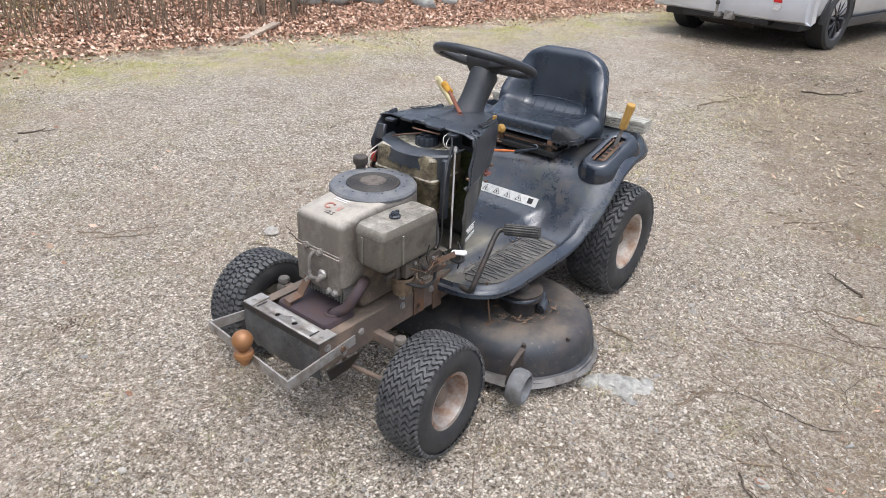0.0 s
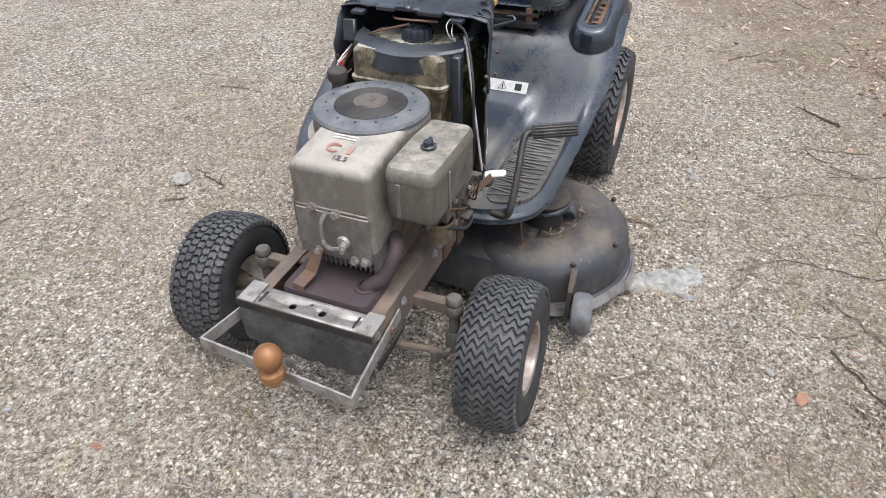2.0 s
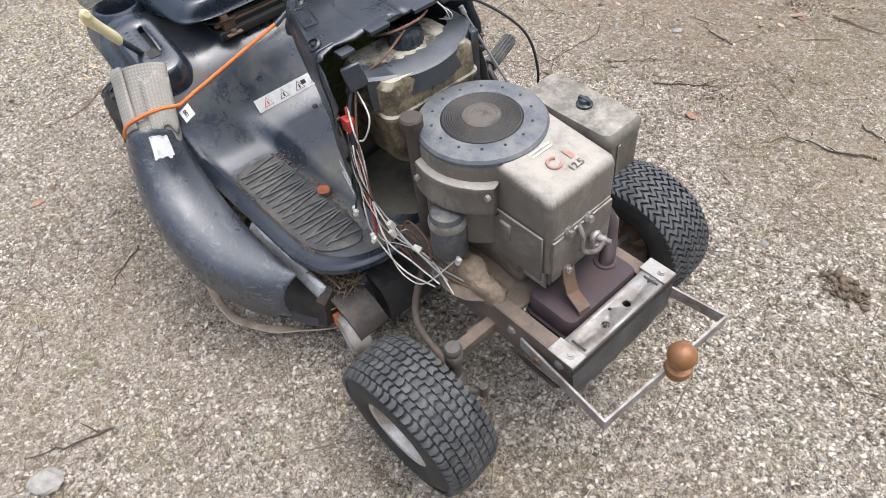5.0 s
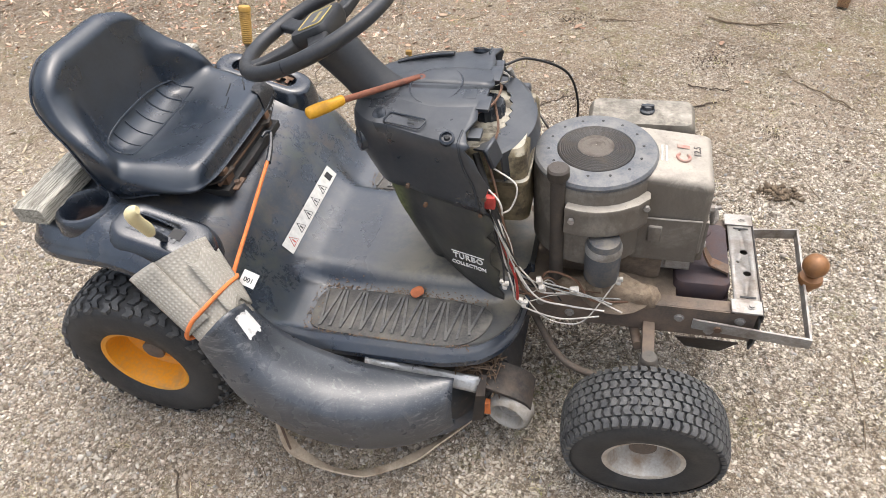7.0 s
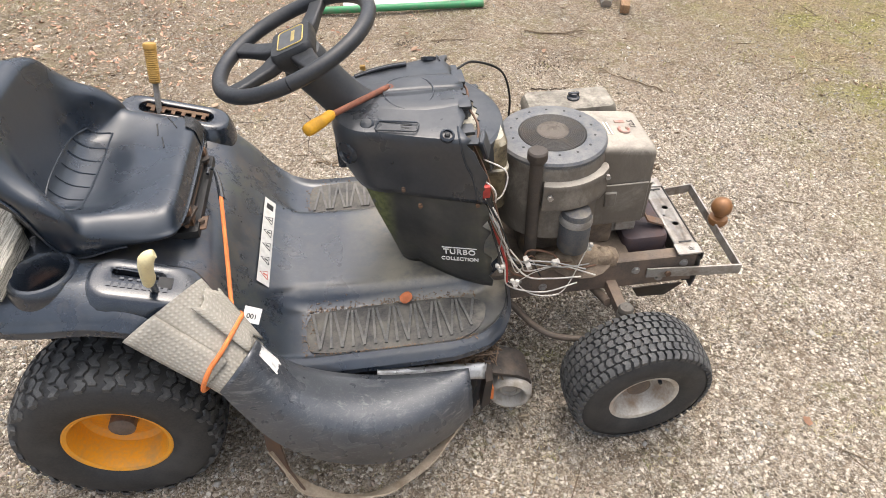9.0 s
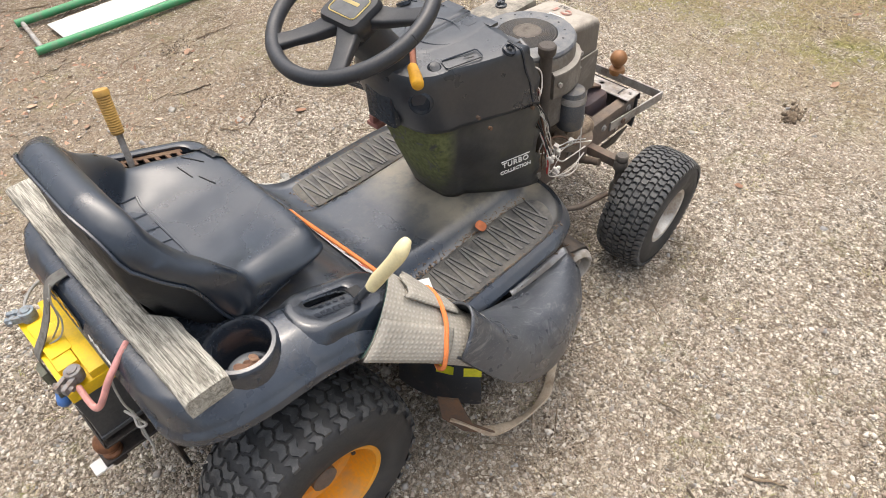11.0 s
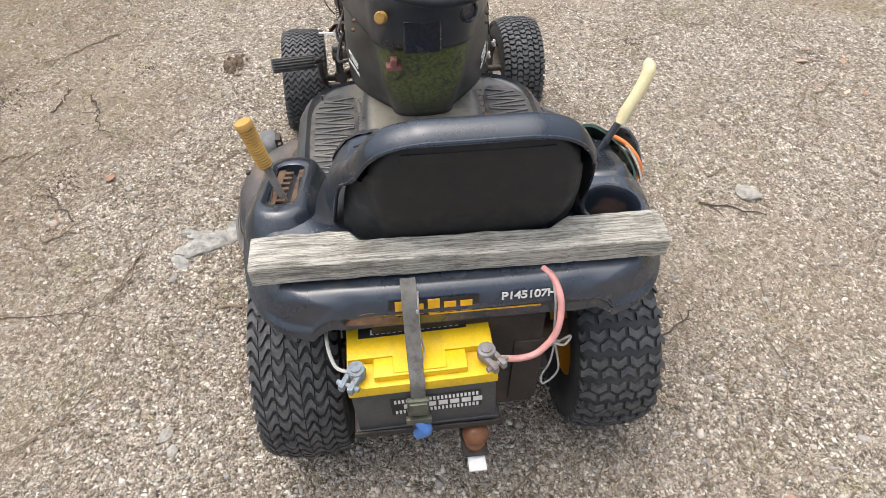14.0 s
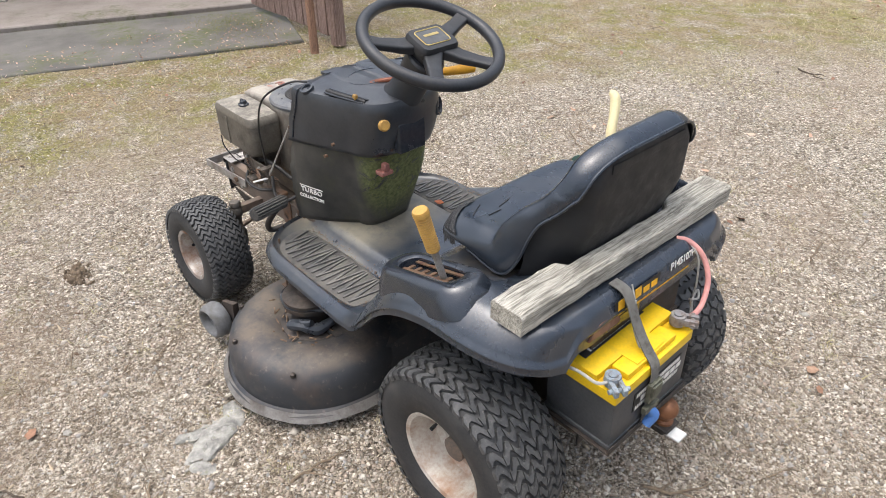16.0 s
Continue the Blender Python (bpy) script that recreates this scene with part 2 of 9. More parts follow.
def moss_material():
    k = Mat("mossy_panel", 0.55)
    base = k.mix(k.ramp(k.noise(10, 5), (0.4, 0.0), (0.75, 1.0)), (0.03, 0.031, 0.031), (0.078, 0.075, 0.066))
    # algae grows on the driver's side of the panel
    rear = k.math("MULTIPLY", k.ramp(k.math("SUBTRACT", 0.685, k.axis("X")), (0.0, 0.0), (0.03, 1.0)), k.ramp(k.math("ABSOLUTE", k.axis("Y"), 0.0), (0.1, 1.0), (0.15, 0.25)))
    side = k.math("MULTIPLY", rear, k.ramp(k.noise(16, 8, 0.75, lift=1.5), (0.38, 0.0), (0.46, 1.0)))
    green = k.mix(k.ramp(k.noise(90, 4), (0.3, 0.0), (0.75, 1.0)), (0.085, 0.1, 0.035), (0.22, 0.235, 0.095))
    stain = k.math("MULTIPLY", k.ramp(k.noise(9, 7, 0.75), (0.5, 0.0), (0.68, 0.6)), 0.7)
    c = k.mix(stain, base, (0.075, 0.08, 0.04))
    k.color(k.mix(side, c, green))
    k.rough(k.ramp(side, (0.0, 0.42), (1.0, 0.95)))
    return k.bump(k.noise(70, 4), 0.3, 0.002).m


def tank_material():
    k = Mat("tank_plastic", 0.6)
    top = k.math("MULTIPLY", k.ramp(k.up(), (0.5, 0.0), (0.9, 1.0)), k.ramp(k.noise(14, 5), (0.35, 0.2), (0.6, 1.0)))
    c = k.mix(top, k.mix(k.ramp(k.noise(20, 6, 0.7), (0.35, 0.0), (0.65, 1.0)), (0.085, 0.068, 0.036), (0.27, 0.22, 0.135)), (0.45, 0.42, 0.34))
    c = k.mix(k.ramp(k.noise(30, 5, 0.7), (0.47, 0.0), (0.62, 0.9)), c, (0.045, 0.034, 0.022))
    k.color(c)
    return k.bump(k.noise(50, 5), 0.4, 0.002).m


def floor_material():
    """The mower's black floor pan, silted along its middle."""
    k = Mat("pan_plastic", 0.36, spec=1.0)
    c = k.mix(k.ramp(k.noise(16, 7, 0.75, lift=0.6), (0.42, 0.0), (0.66, 1.0)), (0.019, 0.026, 0.038), (0.03, 0.039, 0.053))
    silt = k.math("MULTIPLY", k.math("MULTIPLY", k.ramp(k.axis("X"), (0.53, 0.0), (0.66, 1.0)), k.ramp(k.math("ABSOLUTE", k.axis("Y"), 0.0), (0.16, 1.0), (0.24, 0.25))), k.ramp(k.noise(13, 7, 0.72), (0.3, 0.1), (0.54, 0.9)))
    silt = k.math("MULTIPLY", silt, k.ramp(k.up(), (0.5, 0.0), (0.95, 1.0)))
    c = k.mix(silt, c, (0.23, 0.205, 0.15))
    # brown and green grime on the slope before the seat
    slope = k.math("MULTIPLY", k.math("MULTIPLY", k.ramp(k.axis("X"), (0.14, 0.0), (0.24, 1.0)), k.ramp(k.axis("X"), (0.3, 1.0), (0.42, 0.0))), k.ramp(k.noise(17, 8, 0.8, lift=0.5), (0.47, 0.0), (0.66, 0.6)))
    c = k.mix(slope, c, k.mix(k.ramp(k.noise(7, 4), (0.4, 0.0), (0.6, 1.0)), (0.13, 0.09, 0.06), (0.1, 0.105, 0.06)))
    # dust and leaf muck under the seat
    under = k.math("MULTIPLY", k.math("MULTIPLY", k.ramp(k.axis("X"), (-0.16, 0.0), (-0.12, 1.0)), k.ramp(k.axis("X"), (0.12, 1.0), (0.2, 0.0))), k.ramp(k.math("ABSOLUTE", k.axis("Y"), 0.0), (0.2, 1.0), (0.27, 0.0)))
    c = k.mix(k.math("MULTIPLY", under, k.ramp(k.noise(30, 6, 0.7), (0.4, 0.2), (0.6, 0.9))), c, (0.1, 0.08, 0.058))
    grime = k.math("MULTIPLY", k.ramp(k.up(), (0.3, 0.0), (0.9, 1.0)), k.ramp(k.noise(22, 6, 0.72), (0.5, 0.0), (0.75, 0.5)))
    c = k.mix(grime, c, (0.1, 0.09, 0.075))
    nicks = k.math("MULTIPLY", k.ramp(k.noise(70, 5, 0.7, (1, 5, 5), 0.7), (0.62, 0.0), (0.7, 1.0)), 0.35)
    c = k.mix(nicks, c, (0.22, 0.215, 0.2))
    k.color(c)
    k.rough(k.math("ADD", k.ramp(k.noise(8, 5), (0.3, 0.22), (0.72, 0.34)), k.math("MULTIPLY", k.math("MAXIMUM", silt, k.math("MAXIMUM", slope, under)), 0.4)))
    return k.bump(k.noise(120, 3), 0.06, 0.002).m


def wood_material(name, light, dark, along="Y"):
    k = Mat(name, 0.85)
    s = {"X": (0.7, 22, 22), "Y": (22, 0.7, 22), "Z": (22, 22, 0.7)}[along]
    grain = k.noise(3.2, 9, 0.75, s, 0.4)
    fine = k.noise(14, 8, 0.8, s, 0.5)
    c = k.mix(k.ramp(grain, (0.34, 0.25), (0.6, 1.0)), dark, light)
    c = k.mix(k.ramp(fine, (0.44, 0.7), (0.5, 0.0)), c, tuple(d * 0.5 for d in dark))
    c = k.mix(k.ramp(fine, (0.53, 0.0), (0.6, 0.55)), c, tuple(min(0.9, q * 1.25) for q in light))
    crack = k.ramp(k.noise(5.5, 4, 0.5, s, 0.2), (0.485, 0.0), (0.5, 1.0), (0.515, 0.0))
    crack = k.math("MULTIPLY", crack, k.ramp(k.noise(7, 4), (0.45, 0.0), (0.6, 0.85)))
    c = k.mix(crack, c, tuple(d * 0.25 for d in dark))
    c = k.mix(k.ramp(k.noise(16, 5, 0.7), (0.5, 0.0), (0.75, 0.5)), c, tuple(d * 0.8 for d in dark))
    k.color(c)
    return k.bump(k.math("SUBTRACT", k.math("ADD", grain, fine), crack), 0.8, 0.004).m


def mat_material():
    """A coarse weave in two directions along the rolled mat."""
    k = Mat("woven_mat", 0.9)

    sep = k.node("ShaderNodeSeparateXYZ")
    k.link(k.node("ShaderNodeTexCoord").outputs["UV"], sep.inputs[0])

    def bands(axis, step):
        return k.math("SINE", k.math("MULTIPLY", sep.outputs[axis], 2 * math.pi / step))

    w = k.math("SUBTRACT", k.math("MULTIPLY", k.math("MULTIPLY", k.math("ADD", bands("X", 0.0105), 1.0), k.math("ADD", bands("Y", 0.0072), 1.0)), 0.5), 1.0)
    c = k.mix(k.ramp(k.math("ADD", k.math("MULTIPLY", w, 0.5), 0.5), (0.2, 0.0), (0.75, 1.0)), (0.345, 0.32, 0.27), (0.42, 0.395, 0.34))
    c = k.mix(k.ramp(k.noise(9, 5), (0.45, 0.0), (0.8, 0.6)), c, (0.22, 0.2, 0.165))
    c = k.mix(k.ramp(k.noise(150, 3), (0.5, 0.0), (0.8, 0.5)), c, (0.2, 0.18, 0.15))
    k.color(c)
    return k.bump(w, 0.35, 0.0015).m


def gravel_ground():
    k = Mat("gravel_ground", 0.95, spec=0.25)
    flat = k.co
    # crooked coordinates give the chips broken edges
    wob = k.node("ShaderNodeTexNoise", Scale=70.0, Detail=3.0)
    k.link(flat, wob.inputs["Vector"])
    off, size, add_up = k.node("ShaderNodeVectorMath"), k.node("ShaderNodeVectorMath"), k.node("ShaderNodeVectorMath")
    off.operation, size.operation, add_up.operation = "SUBTRACT", "SCALE", "ADD"
    off.inputs[1].default_value = (0.5, 0.5, 0.5)
    size.inputs["Scale"].default_value = 0.011
    k.link(wob.outputs["Color"], off.inputs[0])
    k.link(off.outputs[0], size.inputs[0])
    k.link(flat, add_up.inputs[0])
    k.link(size.outputs[0], add_up.inputs[1])
    crooked = add_up.outputs[0]

    def chips(scale):
        k.co = crooked
        sep = k.node("ShaderNodeSeparateColor")
        k.link(k.cells(scale, "F1", "Color"), sep.inputs[0])
        edge = k.cells(scale, "DISTANCE_TO_EDGE")
        k.co = flat
        return sep.outputs[0], sep.outputs[1], edge

    tones = ((0.0, (0.14, 0.116, 0.09)), (0.13, (0.33, 0.28, 0.218)), (0.4, (0.56, 0.484, 0.38)), (0.66, (0.72, 0.635, 0.51)), (0.76, (0.55, 0.535, 0.505)), (0.88, (0.84, 0.76, 0.63)), (1.0, (0.96, 0.91, 0.81)))
    # gap tone: soil between the chips, with the gaps' shade painted in
    GAP_SHADE = (0.062, 0.05, 0.038)
    f_tone, f_pick, f_edge = chips(230)
    m_tone, m_pick, m_edge = chips(118)
    b_tone, b_pick, b_edge = chips(66)
    c = k.mix(k.ramp(f_edge, (0.0, 0.8), (0.13, 0.0)), k.ramp(f_tone, *tones), GAP_SHADE)
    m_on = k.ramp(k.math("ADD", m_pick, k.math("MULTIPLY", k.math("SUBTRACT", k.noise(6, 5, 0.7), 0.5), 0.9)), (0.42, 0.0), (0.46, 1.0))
    c = k.mix(k.math("MULTIPLY", m_on, k.ramp(m_edge, (0.0, 0.9), (0.1, 0.0))), c, GAP_SHADE)
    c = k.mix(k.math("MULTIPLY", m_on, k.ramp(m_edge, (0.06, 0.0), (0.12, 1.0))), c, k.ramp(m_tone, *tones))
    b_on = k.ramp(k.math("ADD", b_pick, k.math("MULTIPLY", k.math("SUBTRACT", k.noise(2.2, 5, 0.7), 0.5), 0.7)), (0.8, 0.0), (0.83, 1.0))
    c = k.mix(k.math("MULTIPLY", b_on, k.ramp(b_edge, (0.0, 0.9), (0.09, 0.0))), c, GAP_SHADE)
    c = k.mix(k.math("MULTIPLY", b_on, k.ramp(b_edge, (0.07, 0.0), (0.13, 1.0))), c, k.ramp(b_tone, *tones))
    # fines washed between the chips, in drifts of light and dark
    fines = k.mix(k.ramp(k.noise(260, 5, 0.8), (0.36, 0.0), (0.66, 1.0)), (0.16, 0.128, 0.095), (0.64, 0.55, 0.43))
    c = k.mix(k.ramp(k.noise(9, 7, 0.75, lift=0.4), (0.54, 0.0), (0.72, 0.4)), c, fines)
    c = k.mix(k.ramp(k.noise(21, 7, 0.8), (0.34, 0.8), (0.48, 0.0)), c, (0.48, 0.43, 0.37), "MULTIPLY")
    c = k.mix(k.ramp(k.noise(2.6, 7, 0.75, lift=0.3), (0.4, 0.6), (0.54, 0.0)), c, (0.66, 0.6, 0.52), "MULTIPLY")
    c = k.mix(k.ramp(k.noise(46, 6, 0.82, lift=0.4), (0.4, 0.85), (0.49, 0.0)), c, (0.3, 0.26, 0.21), "MULTIPLY")
    c = k.mix(k.ramp(k.noise(33, 6, 0.8, lift=0.6), (0.53, 0.0), (0.62, 0.7)), c, (0.72, 0.645, 0.525))
    c = k.mix(k.ramp(k.noise(95, 5, 0.85, lift=0.4), (0.4, 0.8), (0.48, 0.0)), c, (0.4, 0.35, 0.29), "MULTIPLY")
    c = k.mix(k.ramp(k.noise(80, 5, 0.85, lift=0.7), (0.56, 0.0), (0.63, 0.75)), c, (0.88, 0.8, 0.67))
    k_tone, k_pick, k_edge = chips(84)
    inner = k.ramp(k_edge, (0.1, 0.0), (0.2, 1.0))
    c = k.mix(k.math("MULTIPLY", inner, k.ramp(k_pick, (0.74, 0.0), (0.79, 0.95))), c, k.mix(k_tone, (0.74, 0.66, 0.54), (0.98, 0.92, 0.81)))
    c = k.mix(k.math("MULTIPLY", inner, k.ramp(k_pick, (0.21, 0.95), (0.27, 0.0))), c, k.mix(k_tone, (0.07, 0.058, 0.045), (0.2, 0.165, 0.125)))
    # brown trodden soil with scraps of straw and bark, on the driver's side of the drive
    far_side = k.math("ADD", k.math("MULTIPLY", k.axis("Y"), 0.3), k.math("MAXIMUM", k.math("MULTIPLY", k.math("ADD", k.axis("X"), 1.0), -0.17), 0.0))
    damp = k.math("ADD", far_side, k.math("MULTIPLY", k.math("SUBTRACT", k.noise(0.8, 7, 0.7), 0.5), 0.9))
    soil = k.math("MULTIPLY", k.ramp(damp, (0.24, 0.0), (0.46, 0.92)), k.ramp(k.noise(14, 7, 0.75), (0.36, 0.35), (0.56, 1.0)))
    earth = k.mix(k.ramp(k.noise(150, 6, 0.85), (0.34, 0.0), (0.66, 1.0)), (0.085, 0.062, 0.042), (0.47, 0.36, 0.25))
    earth = k.mix(k.ramp(k.noise(3.2, 7, 0.75, lift=0.5), (0.5, 0.0), (0.64, 0.7)), earth, (0.095, 0.068, 0.047))
    bit, b2, b_mid = chips(52)
    earth = k.mix(k.math("MULTIPLY", k.ramp(bit, (0.7, 0.0), (0.8, 0.8)), k.ramp(b_mid, (0.12, 0.0), (0.2, 1.0))), earth, k.mix(b2, (0.6, 0.52, 0.38), (0.32, 0.22, 0.14)))
    earth = k.mix(k.ramp(k.noise(58, 6, 0.82, lift=0.5), (0.41, 0.8), (0.49, 0.0)), earth, (0.35, 0.31, 0.27), "MULTIPLY")
    earth = k.mix(k.ramp(k.noise(70, 5, 0.82, lift=0.8), (0.55, 0.0), (0.62, 0.7)), earth, (0.68, 0.58, 0.43))
    mud = k.math("MULTIPLY", k.ramp(k.math("ADD", k.math("MULTIPLY", k.axis("X"), -0.2), k.math("MULTIPLY", k.axis("Y"), 0.3)), (0.42, 0.0), (0.9, 1.0)), k.ramp(k.noise(1.7, 7, 0.75, lift=0.1), (0.36, 0.35), (0.56, 1.0)))
    earth = k.mix(k.math("MULTIPLY", mud, 0.75), earth, (0.5, 0.46, 0.42), "MULTIPLY")
    olive = k.math("MULTIPLY", k.ramp(k.noise(1.3, 7, 0.75, lift=0.2), (0.5, 0.0), (0.62, 0.8)), k.ramp(k.noise(38, 6, 0.8), (0.42, 0.0), (0.56, 1.0)))
    earth = k.mix(olive, earth, k.mix(k.noise(160, 5, 0.8), (0.1, 0.095, 0.035), (0.36, 0.33, 0.15)))
    c = k.mix(soil, c, earth)
    thin = k.math("MULTIPLY", k.ramp(k.noise(0.62, 6, 0.7, lift=0.3), (0.44, 0.0), (0.6, 0.55)), k.ramp(k.noise(24, 6, 0.75), (0.38, 0.2), (0.58, 1.0)))
    c = k.mix(thin, c, k.mix(k.noise(90, 5, 0.8), (0.2, 0.145, 0.1), (0.56, 0.445, 0.325)))
    moss = k.math("MULTIPLY", k.ramp(k.noise(2.9, 7, 0.75), (0.55, 0.0), (0.65, 1.0)), k.ramp(k.noise(45, 6, 0.75), (0.44, 0.0), (0.58, 0.75)))
    c = k.mix(moss, c, k.mix(k.ramp(k.noise(220, 4), (0.35, 0.0), (0.65, 1.0)), (0.085, 0.085, 0.03), (0.33, 0.31, 0.14)))
    # the verge: mossy grass in patches, then leaf mould
    line = k.math("ADD", k.axis("Y"), k.math("MULTIPLY", k.axis("X"), 0.23))
    edge = k.math("ADD", line, k.math("MULTIPLY", k.noise(0.9, 6, 0.7), 2.6))
    verge = k.math("MULTIPLY", k.ramp(k.math("MULTIPLY", edge, -0.2), (0.5, 0.0), (0.66, 1.0)), k.math("MULTIPLY", k.ramp(k.noise(2.2, 7, 0.75), (0.42, 0.0), (0.56, 1.0)), k.ramp(k.noise(26, 6, 0.8), (0.38, 0.35), (0.56, 1.0))))
    pale = k.mix(k.ramp(k.noise(48, 6, 0.8), (0.36, 0.0), (0.64, 1.0)), (0.27, 0.22, 0.12), (0.8, 0.7, 0.47))
    green = k.mix(k.ramp(k.noise(52, 6, 0.8), (0.36, 0.0), (0.64, 1.0)), (0.13, 0.13, 0.03), (0.56, 0.53, 0.16))
    grass = k.mix(k.ramp(k.noise(1.1, 6, 0.7, lift=0.6), (0.46, 0.0), (0.58, 1.0)), pale, green)
    c = k.mix(verge, c, grass)
    mould = k.ramp(k.math("MULTIPLY", edge, -0.2), (0.8, 0.0), (0.9, 1.0))
    c = k.mix(mould, c, (0.16, 0.1, 0.065))
    # moss and straw before the garage
    corner = k.math("MAXIMUM", k.math("MULTIPLY", k.math("ADD", k.axis("Y"), 1.1), -0.6), 0.0)
    east = k.math("ADD", k.math("ADD", k.axis("X"), corner), k.math("MULTIPLY", k.noise(1.1, 6, 0.65), 1.6))
    straw = k.math("MULTIPLY", k.ramp(k.math("MULTIPLY", east, 0.2), (0.6, 0.0), (0.76, 1.0)), k.ramp(k.noise(5, 7, 0.75), (0.38, 0.0), (0.54, 1.0)))
    tuft = k.mix(k.ramp(k.noise(55, 6, 0.8), (0.36, 0.0), (0.64, 1.0)), (0.1, 0.098, 0.03), (0.42, 0.375, 0.15))
    c = k.mix(straw, c, k.mix(k.ramp(k.noise(3, 5), (0.45, 0.0), (0.6, 1.0)), k.mix(k.ramp(k.noise(60, 6, 0.8), (0.36, 0.0), (0.64, 1.0)), (0.11, 0.08, 0.045), (0.5, 0.4, 0.24)), tuft))
    k.color(c)
    h = k.math("ADD", k.math("MULTIPLY", k.math("MULTIPLY", m_on, k.ramp(m_edge, (0.0, 0.0), (0.2, 1.0))), k.math("ADD", m_tone, 0.4)), k.math("ADD", k.math("MULTIPLY", k.ramp(f_edge, (0.0, 0.0), (0.25, 1.0)), 0.5), k.math("MULTIPLY", k.noise(300, 4, 0.7), 0.6)))
    h = k.math("ADD", h, k.math("MULTIPLY", k.math("MULTIPLY", b_on, k.ramp(b_edge, (0.0, 0.0), (0.16, 1.0))), 1.4))
    return k.bump(h, 0.9, 0.005).m


def pebble_material():
    k = Mat("pebbles", 0.88, spec=0.3)
    r = k.random(True)
    c = k.ramp(r, (0.0, (0.17, 0.14, 0.11)), (0.2, (0.28, 0.235, 0.185)), (0.42, (0.38, 0.325, 0.26)), (0.52, (0.33, 0.325, 0.315)), (0.62, (0.44, 0.385, 0.31)), (0.74, (0.4, 0.315, 0.25)), (0.88, (0.53, 0.475, 0.395)), (1.0, (0.7, 0.655, 0.575)))
    c = k.mix(k.ramp(k.noise(160, 4), (0.4, 0.0), (0.75, 0.25)), c, (0.2, 0.172, 0.14))
    k.color(c)
    return k.bump(k.noise(400, 3), 0.3, 0.001).m


def leaf_material():
    k = Mat("dead_leaves", 0.75)
    c = k.ramp(k.random(True), (0.0, (0.17, 0.09, 0.055)), (0.35, (0.4, 0.225, 0.145)), (0.7, (0.58, 0.37, 0.25)), (1.0, (0.76, 0.59, 0.46)))
    k.color(c)
    return k.bump(k.noise(90, 3), 0.3, 0.002).m


def grass_material():
    k = Mat("winter_grass", 0.8)
    k.color(k.ramp(k.random(True), (0.0, (0.2, 0.21, 0.06)), (0.3, (0.4, 0.36, 0.16)), (1.0, (0.7, 0.6, 0.39))))
    return k.m


def rock_material(name, lo, hi, scale=14):
    k = Mat(name, 0.9)
    c = k.mix(k.ramp(k.noise(scale, 7, 0.65), (0.3, 0.0), (0.7, 1.0)), lo, hi)
    c = k.mix(k.ramp(k.noise(scale * 3, 5), (0.58, 0.0), (0.75, 0.7)), c, (0.26, 0.27, 0.17))
    k.color(c)
    return k.bump(k.noise(scale * 2.5, 7, 0.7), 0.7, 0.01).m


def shroud_material():
    """Beige engine paint under dust, with dark oil smears, darker off its upward faces."""
    k = Mat("engine_shroud", 0.62, 0.05)
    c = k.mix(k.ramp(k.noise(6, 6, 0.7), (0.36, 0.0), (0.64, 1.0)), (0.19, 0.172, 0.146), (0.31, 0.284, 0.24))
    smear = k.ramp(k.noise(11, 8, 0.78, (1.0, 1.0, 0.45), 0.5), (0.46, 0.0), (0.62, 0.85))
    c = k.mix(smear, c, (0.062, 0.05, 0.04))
    # faces that don't look up take a darker, blotchy tone
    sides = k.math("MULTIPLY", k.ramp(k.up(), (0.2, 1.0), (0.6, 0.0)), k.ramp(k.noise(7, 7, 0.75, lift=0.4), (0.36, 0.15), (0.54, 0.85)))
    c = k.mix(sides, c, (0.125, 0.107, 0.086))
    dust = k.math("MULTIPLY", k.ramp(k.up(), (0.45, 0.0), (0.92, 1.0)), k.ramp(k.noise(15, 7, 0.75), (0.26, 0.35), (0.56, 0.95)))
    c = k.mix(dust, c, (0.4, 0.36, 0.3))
    c = k.mix(k.ramp(k.noise(140, 4, 0.7), (0.6, 0.0), (0.74, 0.5)), c, (0.08, 0.065, 0.05))
    k.color(c)
    return k.bump(k.math("ADD", k.noise(110, 4), k.noise(18, 5)), 0.25, 0.003).m


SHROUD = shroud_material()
LUG_RUBBER = lug_rubber()
DECK_MAT, MOSS_PANEL, TANK_MAT, PAN_MAT = deck_material(), moss_material(), tank_material(), floor_material()
PLANK_MAT = wood_material("weathered_plank", (0.6, 0.57, 0.49), (0.13, 0.118, 0.09))
MAT_MAT = mat_material()
MAT_GREEN = plain("green_mat_backing", (0.035, 0.075, 0.06), 0.9, var=0.35, scale=120, bump=0.6)
GRAVEL, PEBBLES, LEAF_MAT, GRASS_MAT = gravel_ground(), pebble_material(), leaf_material(), grass_material()
PALE_ROCK = rock_material("pale_slab_stone", (0.13, 0.13, 0.12), (0.5, 0.48, 0.43), 26)
WALL_ROCK = rock_material("wall_stone", (0.17, 0.175, 0.165), (0.5, 0.495, 0.46), 7)


# ---- geometry helpers ----
def part(name, bm, material, parent=None, label="", sharp=38.0):
    """Links a bmesh as one mesh object under a thing or a part."""
    bmesh.ops.recalc_face_normals(bm, faces=bm.faces)
    me = bpy.data.meshes.new(name)
    bm.to_mesh(me)
    bm.free()
    me.shade_smooth()
    me.set_sharp_from_angle(angle=radians(sharp))
    for m in material if isinstance(material, (list, tuple)) else [material]:
        me.materials.append(m)
    ob = new(name, me)
    ob.parent = parent
    if label:
        tagged(ob, label)
    return ob


def thing(name, label, category, group="", at=(0, 0, 0)):
    ob = new(name)
    ob.empty_display_size = 0.05
    ob.location = at
    return tagged(ob, label, category, group)


